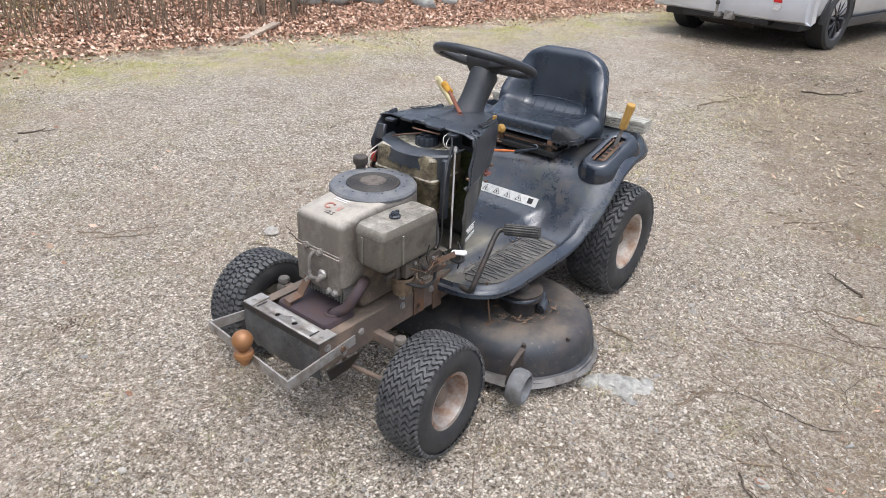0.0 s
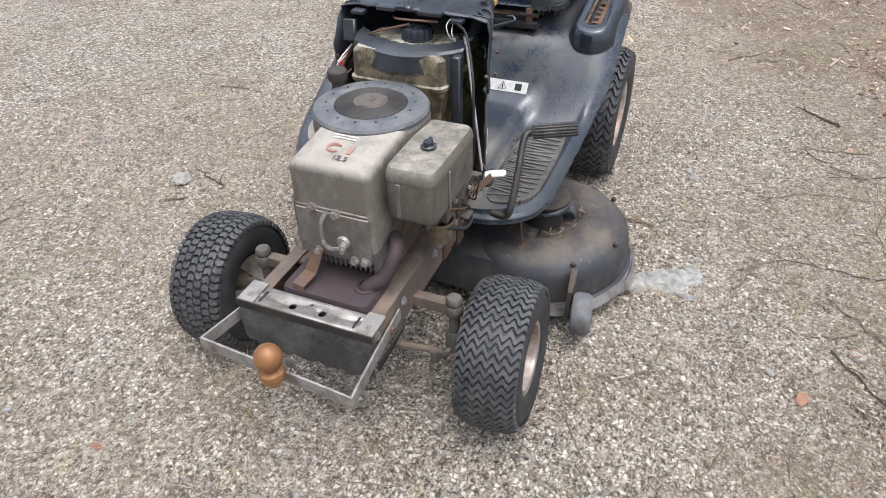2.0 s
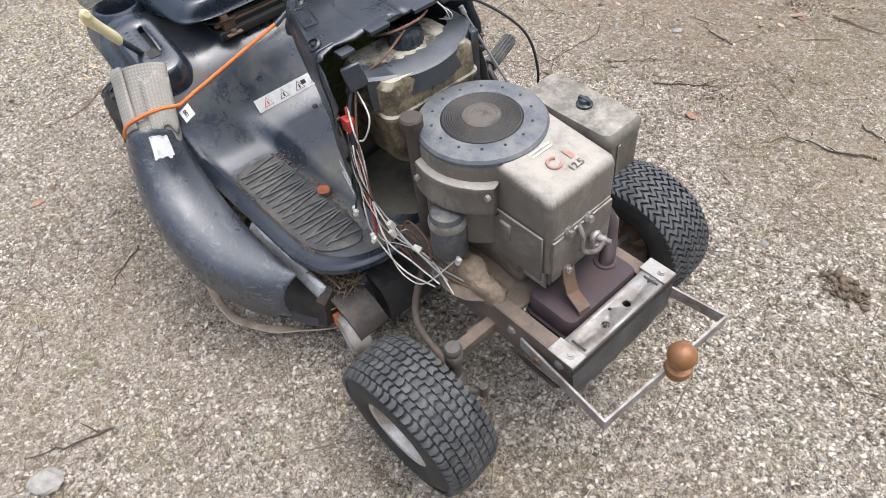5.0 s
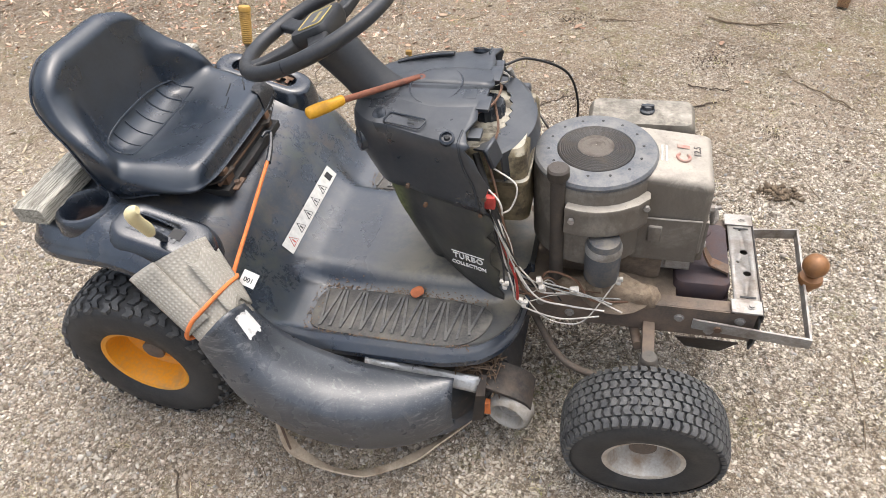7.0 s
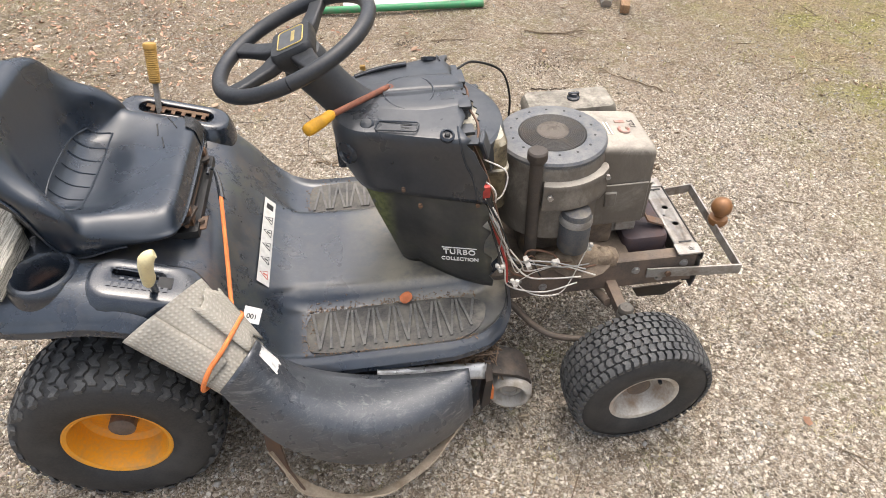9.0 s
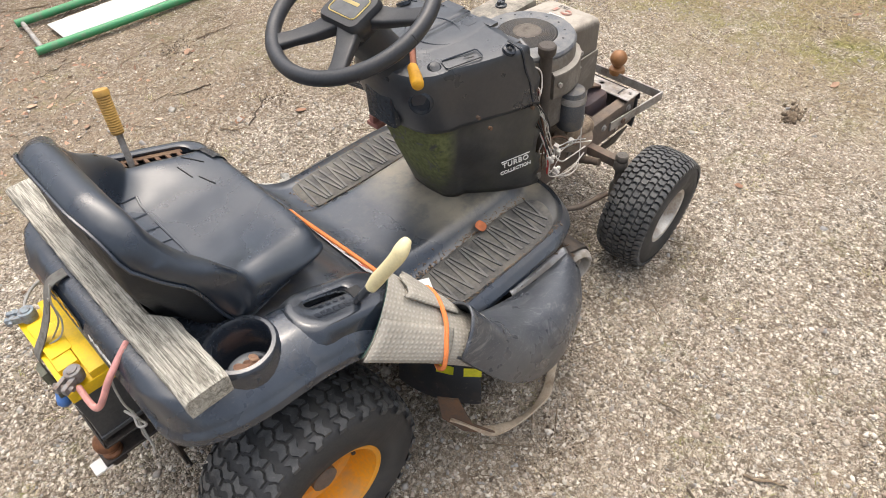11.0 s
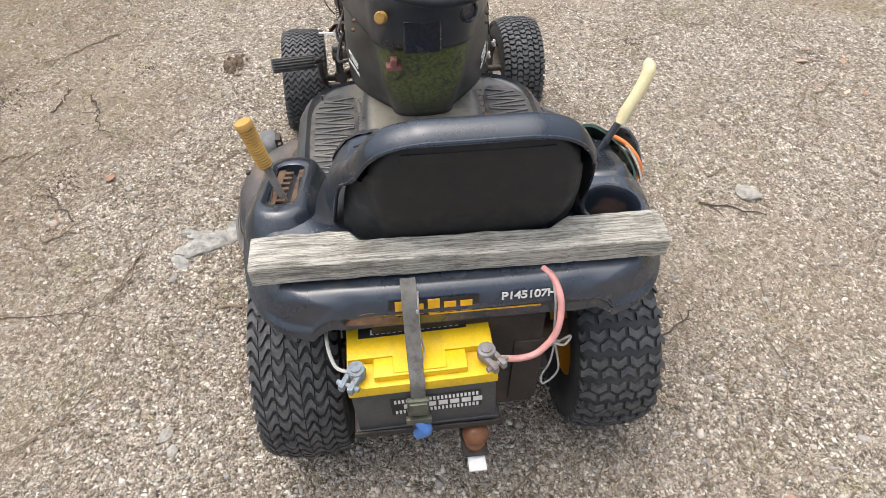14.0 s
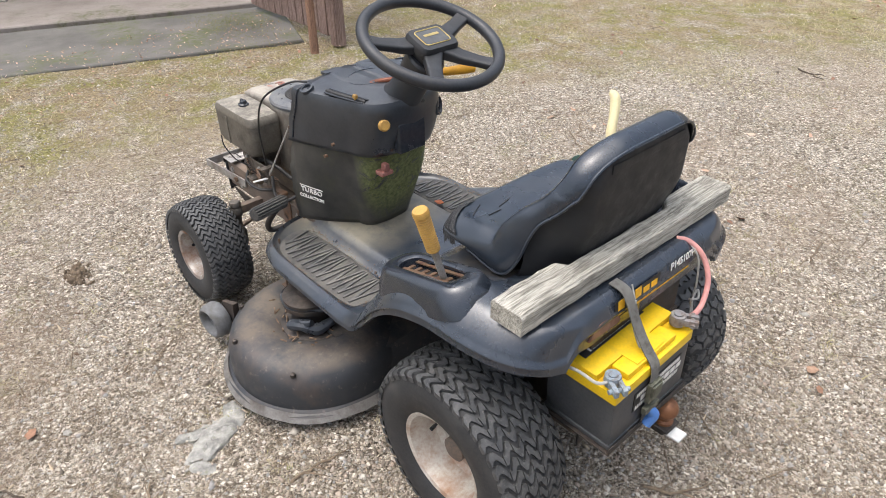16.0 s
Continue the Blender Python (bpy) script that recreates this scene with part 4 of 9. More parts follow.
# -- wheels --
def tread(R, W, style):
    """Rubber lugs standing on the tyre's crown; the axle is local z."""
    bm = bmesh.new()

    def crown(s):
        return R - 0.10 * W * abs(s) ** 3.2

    def strip(pairs, depth):
        rows = []
        for (t0, s0), (t1, s1) in pairs:
            row = []
            for th, s, d in ((t0, s0, -0.004), (t0, s0, depth), (t1, s1, depth), (t1, s1, -0.004)):
                r = crown(s) + d
                row.append(bm.verts.new((r * math.cos(th), r * math.sin(th), s * W * 0.49)))
            rows.append(row)
        for a, b in zip(rows, rows[1:]):
            for i in range(3):
                bm.faces.new((a[i], a[i + 1], b[i + 1], b[i]))
        bm.faces.new(rows[0])
        bm.faces.new(list(reversed(rows[-1])))

    if style == "vee":
        # rows of bracket-shaped blocks, turned and shifted from row to row
        n, depth = 48, 0.0065
        step = 2 * math.pi / n
        for k in range(n):
            flip = 1 if k % 2 else -1
            for c in range(-1, 5):
                a = -0.98 + 0.436 * (c + 0.5 * (k % 2))
                b = a + 0.345
                a, b = max(a, -0.99), min(b, 0.99)
                if b - a < 0.1:
                    continue
                q, t, wide = (b - a) / 4, k * step, 0.56 * step
                lean = 0.26 * step * flip
                strip([((t, a), (t + wide, a)), ((t + 0.1 * lean, a + q * 0.6), (t + wide + 0.1 * lean, a + q * 0.6)), ((t + lean, a + 1.6 * q), (t + wide + lean, a + 1.6 * q)), ((t + lean, b - 1.6 * q), (t + wide + lean, b - 1.6 * q)), ((t + 0.1 * lean, b - q * 0.6), (t + wide + 0.1 * lean, b - q * 0.6)), ((t, b), (t + wide, b))], depth)
    elif style == "block":
        n, count, bend, depth = 54, 7, 0.18, 0.007
        step = 2 * math.pi / n
        for c in range(count):
            a, b = -0.99 + 1.98 * c / count, -0.99 + 1.98 * (c + 0.86) / count
            for k in range(n):
                t = (k + 0.5 * (c % 2)) * step
                skew = bend * step * (1 if c % 2 else -1)
                wide = 0.66 * step
                strip([((t, a), (t + wide, a)), ((t + skew, (a + b) / 2), (t + skew + wide, (a + b) / 2)), ((t, b), (t + wide, b))], depth)
    else:
        n, freq, amp, wide, depth = (54, 2.9, 0.42, 0.58, 0.006) if style == "wave" else (46, 2.5, 0.46, 0.6, 0.008)
        step = 2 * math.pi / n
        spans = [(-0.98, 0.98, 40)] if style == "wave" else [(-0.99 + 0.285 * c, -0.99 + 0.285 * c + 0.262, 8) for c in range(7)]
        rng = random.Random(5)
        for k in range(n):
            for a, b, m in spans:
                pairs = []
                jog, cutback = rng.uniform(-0.06, 0.06), rng.uniform(-0.05, 0.05)
                for i in range(m + 1):
                    s = a + (b - a) * i / m
                    q = math.asin(math.sin(2 * math.pi * freq * s + 0.3)) * 2 / math.pi
                    q = max(-0.8, min(0.8, q * 1.25))
                    t = k * step + (amp * q + jog) * step
                    pairs.append(((t, s), (t + (wide + cutback) * step, s)))
                strip(pairs, depth + rng.uniform(-0.001, 0.0005))
    return bm


def wheel(label, centre, side, R, W, rim_r, style, rim_mat, steer=0.0, camber=0.0, rim_label=""):
    """A pneumatic wheel whose outer face looks along side * y."""
    m = Matrix.Translation(centre) @ pose(0, 0, 0, 0, 0, steer) @ pose(0, 0, 0, -90 * side + camber, 0, 0)
    w = add("wheel", lathe([(0.02, -0.3 * W), (0.03, -0.1 * W), (0.03, 0.22 * W), (0.016, 0.26 * W)], (0, 0, 0), (0, 0, 1), 16, True), FRAME_MAT, label)
    h = W / 2
    prof = [(rim_r, -0.78 * h), (rim_r + 0.012, -0.93 * h), (rim_r + 0.45 * (R - rim_r), -1.0 * h), (R - 0.03, -0.97 * h), (R - 0.012, -0.86 * h), (R - 0.004, -0.6 * h), (R, -0.2 * h)]
    prof += [(r, -z) for r, z in reversed(prof)]
    prof += [(rim_r - 0.006, 0.7 * h), (rim_r - 0.006, -0.7 * h), (rim_r, -0.78 * h)]
    body = [add("tyre", lathe(prof, (0, 0, 0), (0, 0, 1), 64), RUBBER, "", w, 50)]
    lugs = part("tread", tread(R, W, style), LUG_RUBBER, body[0], "", 20)
    dish = [(rim_r + 0.010, 0.86 * h), (rim_r + 0.004, 0.88 * h), (rim_r - 0.004, 0.84 * h), (rim_r - 0.010, 0.55 * h), (rim_r - 0.014, 0.12 * h), (rim_r * 0.76, 0.0 * h), (rim_r * 0.5, 0.06 * h), (0.034, 0.12 * h), (0.0305, 0.1 * h)]
    body.append(add("rim", joined(lathe(dish, (0, 0, 0), (0, 0, 1), 48), lathe([(rim_r - 0.003, -0.8 * h), (rim_r - 0.02, -0.4 * h), (rim_r * 0.7, -0.1 * h), (0.03, -0.1 * h)], (0, 0, 0), (0, 0, 1), 48)), rim_mat, rim_label, w))
    body.append(add("hub_cap", lathe([(0.02, 0.1 * h), (0.019, 0.3 * h), (0.014, 0.36 * h), (0.001, 0.37 * h)], (0, 0, 0), (0, 0, 1), 20), RUST_STEEL if rim_mat is not ORANGE_RIM else ORANGE_RIM, "", w))
    body.append(add("valve", joined(rod((rim_r * 0.78, 0, 0.0), (rim_r * 0.72, 0, 0.3 * h), 0.004, 8), rod((rim_r * 0.722, 0, 0.28 * h), (rim_r * 0.705, 0, 0.42 * h), 0.005, 8)), BLACK_PLASTIC, "", w))
    if rim_mat is not ORANGE_RIM:
        for k in range(5):
            a = 2 * math.pi * k / 5
            c = Vector((0.045 * math.cos(a), 0.045 * math.sin(a), 0.08 * h))
            body.append(add("lug_nut", rod(c, c + Vector((0, 0, 0.007)), 0.0065, 6), RUST_STEEL, "", w))
    w.data.transform(m)
    for o in body + [lugs]:
        o.data.transform(m)
    return w


wheel("small front wheel with wavy turf tread and pale rusty rim", (1.235, 0.385, 0.180), 1, 0.176, 0.15, 0.082, "wave", CREAM_RIM, 2, 3)
wheel("small front wheel with block turf tread and pale rim", (1.240, -0.378, 0.180), -1, 0.176, 0.15, 0.082, "block", worn("bright_rim_paint", (0.62, 0.6, 0.55), (0.3, 0.2, 0.12), 0.45, 0.4, 0.3, scale=12, bump=0.2), 3, 3)
wheel("large rear wheel with deep zigzag tread and rusty pale rim", (0.0, 0.338, 0.233), 1, 0.226, 0.188, 0.112, "rear", worn("chipped_rim_paint", (0.58, 0.56, 0.5), (0.27, 0.13, 0.06), 0.5, 0.45, 0.2, scale=9, bump=0.25))
wheel("large rear wheel with chevron block tread and orange rim", (0.0, -0.342, 0.233), -1, 0.226, 0.188, 0.112, "vee", ORANGE_RIM)

# -- chassis --
for sy in (1, -1):
    y = 0.152 * sy + 0.008
    rail = joined(slab_line([(0.1, y, 0.315), (1.462, y, 0.315)], 0.005, 0.09), box(0.1, 1.462, min(y, y - 0.032 * sy), max(y, y - 0.032 * sy), 0.357, 0.361, 0.001, 1), box(0.1, 1.40, min(y, y - 0.03 * sy), max(y, y - 0.03 * sy), 0.268, 0.272, 0.001, 1))
    r = add("frame_rail", rail, FRAME_MAT, "rusty brown steel frame rail")
    for bx, bz in ((1.43, 0.335), (1.37, 0.29), (1.30, 0.325), (1.12, 0.33), (1.05, 0.3), (0.98, 0.33)):
        part("bolt", joined(rod((bx, y, bz), (bx, y + 0.008 * sy, bz), 0.009, 6), rod((bx, y, bz), (bx, y + 0.003 * sy, bz), 0.012, 12)), BARE_STEEL, r)


def plate_with_holes(x0, x1, y0, y1, z, holes):
    """A flat plate pierced by round holes (x, y, r)."""
    bm = bmesh.new()
    loops = [[(x0, y0), (x1, y0), (x1, y1), (x0, y1)]] + [[(x + r * math.cos(q), y + r * math.sin(q)) for q in np.linspace(0, 2 * math.pi, 18, endpoint=False)] for x, y, r in holes]
    edges = []
    for lp in loops:
        vs = [bm.verts.new((x, y, z)) for x, y in lp]
        edges += [bm.edges.new((vs[i], vs[(i + 1) % len(vs)])) for i in range(len(vs))]
    bmesh.ops.triangle_fill(bm, use_beauty=True, edges=edges)
    return bm


plate = thicken(add("front_plate", plate_with_holes(1.412, 1.468, -0.152, 0.17, 0.371, [(1.447, -0.028, 0.009), (1.444, 0.043, 0.009), (1.428, 0.008, 0.004), (1.44, -0.105, 0.003), (1.44, 0.12, 0.003)]), BARE_STEEL, "scuffed bare steel cross plate with round holes"), 0.004)
part("lip", box(1.4685, 1.4725, -0.158, 0.174, 0.352, 0.373, 0.001, 1), DARK_STEEL, plate)
for y in (-0.135, 0.155):
    part("corner_lug", box(1.405, 1.47, y - 0.02, y + 0.02, 0.3715, 0.3755, 0.001, 1), BARE_STEEL, plate)
    part("bolt", joined(rod((1.447, y, 0.375), (1.447, y, 0.381), 0.006, 6), rod((1.447, y, 0.375), (1.447, y, 0.3775), 0.009, 14)), BARE_STEEL, plate)
    part("slot_mark", box(1.425, 1.46, y + (0.028 if y < 0 else -0.033), y + (0.033 if y < 0 else -0.028), 0.3716, 0.3726, 0, 1), BLACK_PRINT, plate)
fp = []
for i in range(17):
    y = -0.153 + 0.322 * i / 16
    low = 0.235 + (0.012 if i in (0, 1, 15, 16) else 0.0) + 0.006 * math.sin(i * 2.3)
    d = 0.003 * math.sin(i * 1.1)
    fp.append([(1.471, y, 0.354), (1.474 + d, y, 0.31), (1.473 + d, y, 0.27), (1.466, y, low), (1.462, y, low), (1.469 + d, y, 0.27), (1.47 + d, y, 0.31), (1.467, y, 0.354)])
add("front_panel", loft(fp), worn("dusty_black_panel", (0.022, 0.024, 0.027), (0.13, 0.13, 0.125), 0.55, 0.5, 0.0, scale=11, bump=0.25), "black dented front panel")
for sy in (1, -1):
    y = 0.16 * sy + 0.008
    add("side_guard", loft([[(1.30, y, 0.262), (1.44, y, 0.262), (1.41, y - 0.02 * sy, 0.20), (1.33, y - 0.02 * sy, 0.205)], [(1.30, y - 0.004 * sy, 0.262), (1.44, y - 0.004 * sy, 0.262), (1.41, y - 0.024 * sy, 0.20), (1.33, y - 0.024 * sy, 0.205)]]), DARK_STEEL)

bumper = add("bumper", slab_line([(1.33, -0.1505, 0.315), (1.45, -0.164, 0.318), (1.572, -0.18, 0.325), (1.592, 0.188, 0.314), (1.47, 0.1755, 0.312), (1.33, 0.167, 0.315)], 0.005, 0.03), BARE_STEEL, "bare flat-steel bumper loop")
for x, y in ((1.385, -0.157), (1.385, 0.172)):
    part("bolt", rod((x, y - 0.008, 0.315), (x, y + 0.008, 0.315), 0.009, 6), RUST_STEEL, bumper)
add("tow_ball", lathe([(0.001, 0.029), (0.011, 0.0268), (0.021, 0.02), (0.0275, 0.009), (0.029, 0.0), (0.0275, -0.009), (0.021, -0.02), (0.015, -0.026), (0.014, -0.031), (0.025, -0.036), (0.028, -0.044), (0.025, -0.055), (0.018, -0.058), (0.014, -0.075), (0.001, -0.075)], (1.597, 0.012, 0.378), (0, 0, 1), 28), BALL_BROWN, "rusty brown tow ball on the bumper")

# front axle
ax = add("front_axle", joined(box(1.222, 1.25, -0.245, 0.245, 0.268, 0.298, 0.006), tube([(1.215, -0.2, 0.27), (1.19, 0.0, 0.225), (1.215, 0.2, 0.27)], 0.012)), FRAME_MAT, "grimy front axle beam")
AXLE_GREY = worn("axle_grime", (0.1, 0.095, 0.085), (0.19, 0.16, 0.13), 0.5, 0.75, 0.1, scale=30, bump=0.5)
for sy in (1, -1):
    k = Vector((1.237, 0.261 * sy, 0))
    part("kingpin", joined(rod(k + Vector((0, 0, 0.15)), k + Vector((0, 0, 0.30)), 0.0135, 16), lathe([(0.014, 0.298), (0.019, 0.300), (0.020, 0.309), (0.016, 0.316), (0.001, 0.319)], k, (0, 0, 1), 18), lathe([(0.018, 0.262), (0.021, 0.266), (0.021, 0.292), (0.018, 0.296)], k, (0, 0, 1), 18)), AXLE_GREY, ax)
    part("spindle", joined(rod(k + Vector((0, 0, 0.186)), k + Vector((0, 0.09 * sy, 0.186)), 0.011, 12), lathe([(0.017, 0.15), (0.022, 0.155), (0.022, 0.2), (0.017, 0.21)], k, (0, 0, 1), 16, True), tube([k + Vector((0, 0, 0.165)), k + Vector((0.03, -0.01 * sy, 0.16)), k + Vector((0.055, -0.03 * sy, 0.165))], 0.009, 8), rod(k + Vector((0.055, -0.03 * sy, 0.15)), k + Vector((0.055, -0.03 * sy, 0.185)), 0.011, 8)), AXLE_GREY, ax)
add("tie_rod", joined(tube([(1.285, 0.25, 0.18), (1.31, 0.1, 0.2), (1.25, 0.02, 0.23)], 0.008), tube([(1.2, -0.25, 0.18), (1.05, -0.22, 0.2), (0.95, -0.1, 0.24)], 0.009)), FRAME_MAT)
add("transaxle", joined(box(-0.13, 0.12, -0.10, 0.10, 0.16, 0.36, 0.03, 3), rod((0, -0.30, 0.233), (0, 0.30, 0.233), 0.025, 16), lathe([(0.085, -0.04), (0.095, 0.0), (0.085, 0.03), (0.03, 0.035)], (0.02, 0.0, 0.38), (0, 0, 1), 24, True)), OIL_MUCK, "grimy rear transaxle")
# the plate's dark tone stands in for the shaded cavity round the transaxle
add("rear_plate", joined(box(-0.185, -0.179, -0.155, 0.17, 0.24, 0.55, 0.002, 1), box(-0.18, 0.1, -0.15, -0.145, 0.3, 0.56, 0.001, 1), box(-0.18, 0.1, 0.16, 0.165, 0.3, 0.56, 0.001, 1)), DARK_STEEL, "rear frame plate, coloured dark for the shaded cavity")
# coloured black partly to stand for the shaded gap under the seat
add("seat_base", joined(box(-0.06, 0.238, -0.15, 0.15, 0.585, 0.606, 0.006), box(0.02, 0.22, -0.11, 0.11, 0.60, 0.63, 0.008)), BLACK_PRINT, "dark sheet-metal seat base")

# -- engine --
eng = add("engine_block", joined(box(1.00, 1.25, -0.068, 0.12, 0.36, 0.54, 0.02, 3), lathe([(0.125, 0), (0.125, 0.05), (0.115, 0.09)], (1.081, 0.0, 0.47), (0, 0, 1), 32, True)), OIL_MUCK, "oily grey engine block")
fin = []
for k in range(14):
    y = -0.06 + k * 0.0125
    fin.append(box(1.20, 1.312, y, y + 0.004, 0.396, 0.47, 0.001, 1))
add("cooling_fins", joined(*fin), ALLOY, "dirty cast cooling fins", eng)


def shroud_outline(grow, n=26):
    """Plan of the blower housing: a round fan cover running out into a square box."""
    c, r = Vector((1.078, 0.0)), 0.134 + grow
    pts = []
    xf, y0, y1 = 1.327 + grow, -0.072 - grow, 0.118 + grow
    a0 = math.asin(max(-1, min(1, (y1 - c.y) / r))) if y1 < r else math.pi / 2
    a1 = math.pi * 2 - math.asin(max(-1, min(1, (c.y - y0) / r)))
    for k in range(n):
        a = a0 + (a1 - a0) * k / (n - 1)
        pts.append((c.x + r * math.cos(a), c.y + r * math.sin(a)))
    rr = 0.016
    for cx, cy, s in ((xf - rr, y0 + rr, -90), (xf - rr, y1 - rr, 0)):
        for k in range(6):
            a = radians(s + 90 * k / 5)
            pts.append((cx + rr * math.cos(a), cy + rr * math.sin(a)))
    return pts


def at_z(pts, z, f=None):
    return [(x, y, z if f is None else z + f(x, y)) for x, y in pts]


slope = lambda x, y: -0.018 * soft(x, 1.13, 1.33)
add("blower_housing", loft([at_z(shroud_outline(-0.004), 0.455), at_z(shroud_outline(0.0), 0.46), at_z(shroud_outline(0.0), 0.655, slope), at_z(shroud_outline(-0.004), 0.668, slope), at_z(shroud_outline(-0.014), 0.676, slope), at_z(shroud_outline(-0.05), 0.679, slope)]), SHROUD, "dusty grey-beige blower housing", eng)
ring = add("fan_ring", lathe([(0.133, 0.668), (0.1335, 0.675), (0.129, 0.681), (0.112, 0.6855), (0.09, 0.6865), (0.083, 0.684), (0.0815, 0.678)], (1.078, 0.0, 0), (0, 0, 1), 56), SHROUD_RING, "scuffed blue-grey ring round the fan screen", eng)
grooves = [(0.082, 0.679), (0.0812, 0.684)]
for k in range(9):
    r = 0.079 - 0.0046 * k
    grooves += [(r, 0.686 + 0.0005 * k), (r - 0.0012, 0.6866 + 0.0005 * k), (r - 0.0024, 0.6862 + 0.0005 * k), (r - 0.0036, 0.6855 + 0.0005 * k)]
add("fan_screen", lathe(grooves, (1.078, 0.0, 0), (0, 0, 1), 56), SCREEN_MAT, "black rotating debris screen", eng)
add("screen_boss", lathe([(0.039, 0.690), (0.036, 0.6915), (0.03, 0.692), (0.029, 0.6912), (0.02, 0.6925), (0.019, 0.6917), (0.009, 0.693), (0.001, 0.693)], (1.078, 0.0, 0), (0, 0, 1), 40), worn("screen_boss_dust", (0.13, 0.11, 0.09), (0.06, 0.05, 0.04), 0.5, 0.8, scale=40), "", eng)
for k in range(14):
    a = 2 * math.pi * (k + 0.3) / 14
    c = Vector((1.078 + 0.101 * math.cos(a), 0.101 * math.sin(a), 0.6856))
    add("ring_hole", rod(c, c + Vector((0, 0, 0.0012)), 0.0032, 8), BLACK_PRINT, "", eng)
# decals
dz = lambda x: 0.6795 - 0.018 * soft(x, 1.13, 1.33)
dm = facing((1.262, 0.024, dz(1.262) + 0.0005), (0, 1, 0), (-1, 0, 0.12))
FADED_RED = worn("faded_red", (0.42, 0.16, 0.12), (0.33, 0.28, 0.23), 0.75, 0.7, scale=70, bump=0.1)
dec = add("decal", sheet(dm @ Matrix.Translation((0.022, 0.0, 0.0)), 0.011, 0.026, 0.0009), FADED_RED, "worn red letters of the engine decal", eng)
part("red_bar", tube([dm @ Vector((-0.016 + 0.014 * math.cos(q), 0.013 * math.sin(q), 0.0003)) for q in np.linspace(0.7, 5.6, 14)], 0.0035, 6, 0), FADED_RED, dec)
for q in range(4):
    part("print_bar", sheet(dm @ Matrix.Translation((-0.02 + 0.02 * (q % 2), 0.036 + 0.009 * (q // 2), 0.0)), 0.034, 0.0035, 0.0007), WHITE_PAINT, dec)
lettering("engine_size", "12.5", 0.021, dm @ Matrix.Translation((0.012, -0.03, 0.0004)), worn("faded_black", (0.06, 0.05, 0.045), (0.25, 0.22, 0.19), 0.6, 0.7, scale=80, bump=0.1), dec, 0.0003)
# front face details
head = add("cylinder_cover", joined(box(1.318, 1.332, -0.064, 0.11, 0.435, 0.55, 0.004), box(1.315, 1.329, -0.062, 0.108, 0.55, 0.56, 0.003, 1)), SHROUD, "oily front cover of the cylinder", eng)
for y, z in ((-0.022, 0.555), (0.035, 0.552), (-0.02, 0.445), (0.07, 0.44), (0.095, 0.442)):
    part("bolt", joined(rod((1.326, y, z), (1.342, y, z), 0.008, 6), rod((1.326, y, z), (1.334, y, z), 0.011, 12)), BARE_STEEL, head)
add("spark_plug", joined(rod((1.325, 0.05, 0.49), (1.362, 0.06, 0.488), 0.008, 10), lathe([(0.013, 0.0), (0.016, 0.006), (0.013, 0.012)], (1.335, 0.052, 0.49), (1, 0, 0), 14, True)), BARE_STEEL, "", eng)
CARB_LEAD = worn("grimy_lead", (0.2, 0.18, 0.16), (0.07, 0.06, 0.05), 0.5, 0.7, scale=40)
add("ignition_lead", tube([(1.36, 0.06, 0.488), (1.362, 0.03, 0.482), (1.348, 0.006, 0.49), (1.345, 0.005, 0.53), (1.325, 0.012, 0.55)], 0.0055, 8), CARB_LEAD, "", eng)
add("lead_tip", rod((1.36, 0.06, 0.488), (1.372, 0.064, 0.488), 0.0055, 10), BARE_STEEL, "", eng)
add("bracket", joined(slab_line([(1.335, -0.02, 0.45), (1.345, -0.025, 0.425), (1.36, -0.03, 0.40), (1.40, -0.04, 0.39), (1.405, -0.04, 0.35)], 0.03, 0.005, (0.6, 0, 1))), RUST_STEEL, "rusty bent engine bracket", eng)

# air filter
af = [rrect(1.16, 0.186, 0.12, 0.055, 0.02, 4)]


AF_EDGE = [Vector((*p, 0)) for p in af[0]]
AF_EDGE = [a.lerp(b, t / 6) for a, b in zip(AF_EDGE, AF_EDGE[1:] + AF_EDGE[:1]) for t in range(6 if (b - a).length > 0.02 else 1)]


def af_ring(z, s):
    """The cover's outline at a height, hollowed where the fan ring passes."""
    out = []
    for p in AF_EDGE:
        x, y = 1.172 + (p.x - 1.16) * s, 0.186 + (p.y - 0.186) * s
        d = math.hypot(x - 1.078, y)
        if d < 0.142:
            x, y = 1.078 + (x - 1.078) * 0.142 / d, y * 0.142 / d
        out.append((x, y, z))
    return out


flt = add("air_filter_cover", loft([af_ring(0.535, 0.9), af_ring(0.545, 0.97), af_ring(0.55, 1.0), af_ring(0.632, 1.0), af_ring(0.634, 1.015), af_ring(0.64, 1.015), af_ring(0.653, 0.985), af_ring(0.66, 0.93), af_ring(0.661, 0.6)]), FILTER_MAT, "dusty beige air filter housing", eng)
part("wing_knob", joined(lathe([(0.017, 0.66), (0.017, 0.666), (0.012, 0.669), (0.010, 0.676), (0.001, 0.678)], (1.184, 0.186, 0), (0, 0, 1), 18), box(1.169, 1.199, 0.182, 0.19, 0.666, 0.679, 0.003)), BLACK_PLASTIC, flt, "black wing knob")
part("clip_rib", box(1.205, 1.215, 0.2405, 0.244, 0.54, 0.63, 0.001, 1), FILTER_MAT, flt)
part("clip_rib", box(1.2915, 1.295, 0.16, 0.17, 0.55, 0.63, 0.001, 1), FILTER_MAT, flt)
CARB = worn("oily_alloy", (0.15, 0.128, 0.105), (0.045, 0.036, 0.028), 0.55, 0.6, 0.3, scale=40, bump=0.5)
BOWL = worn("varnished_bowl", (0.27, 0.2, 0.13), (0.1, 0.075, 0.05), 0.5, 0.5, 0.2, scale=45, bump=0.4)
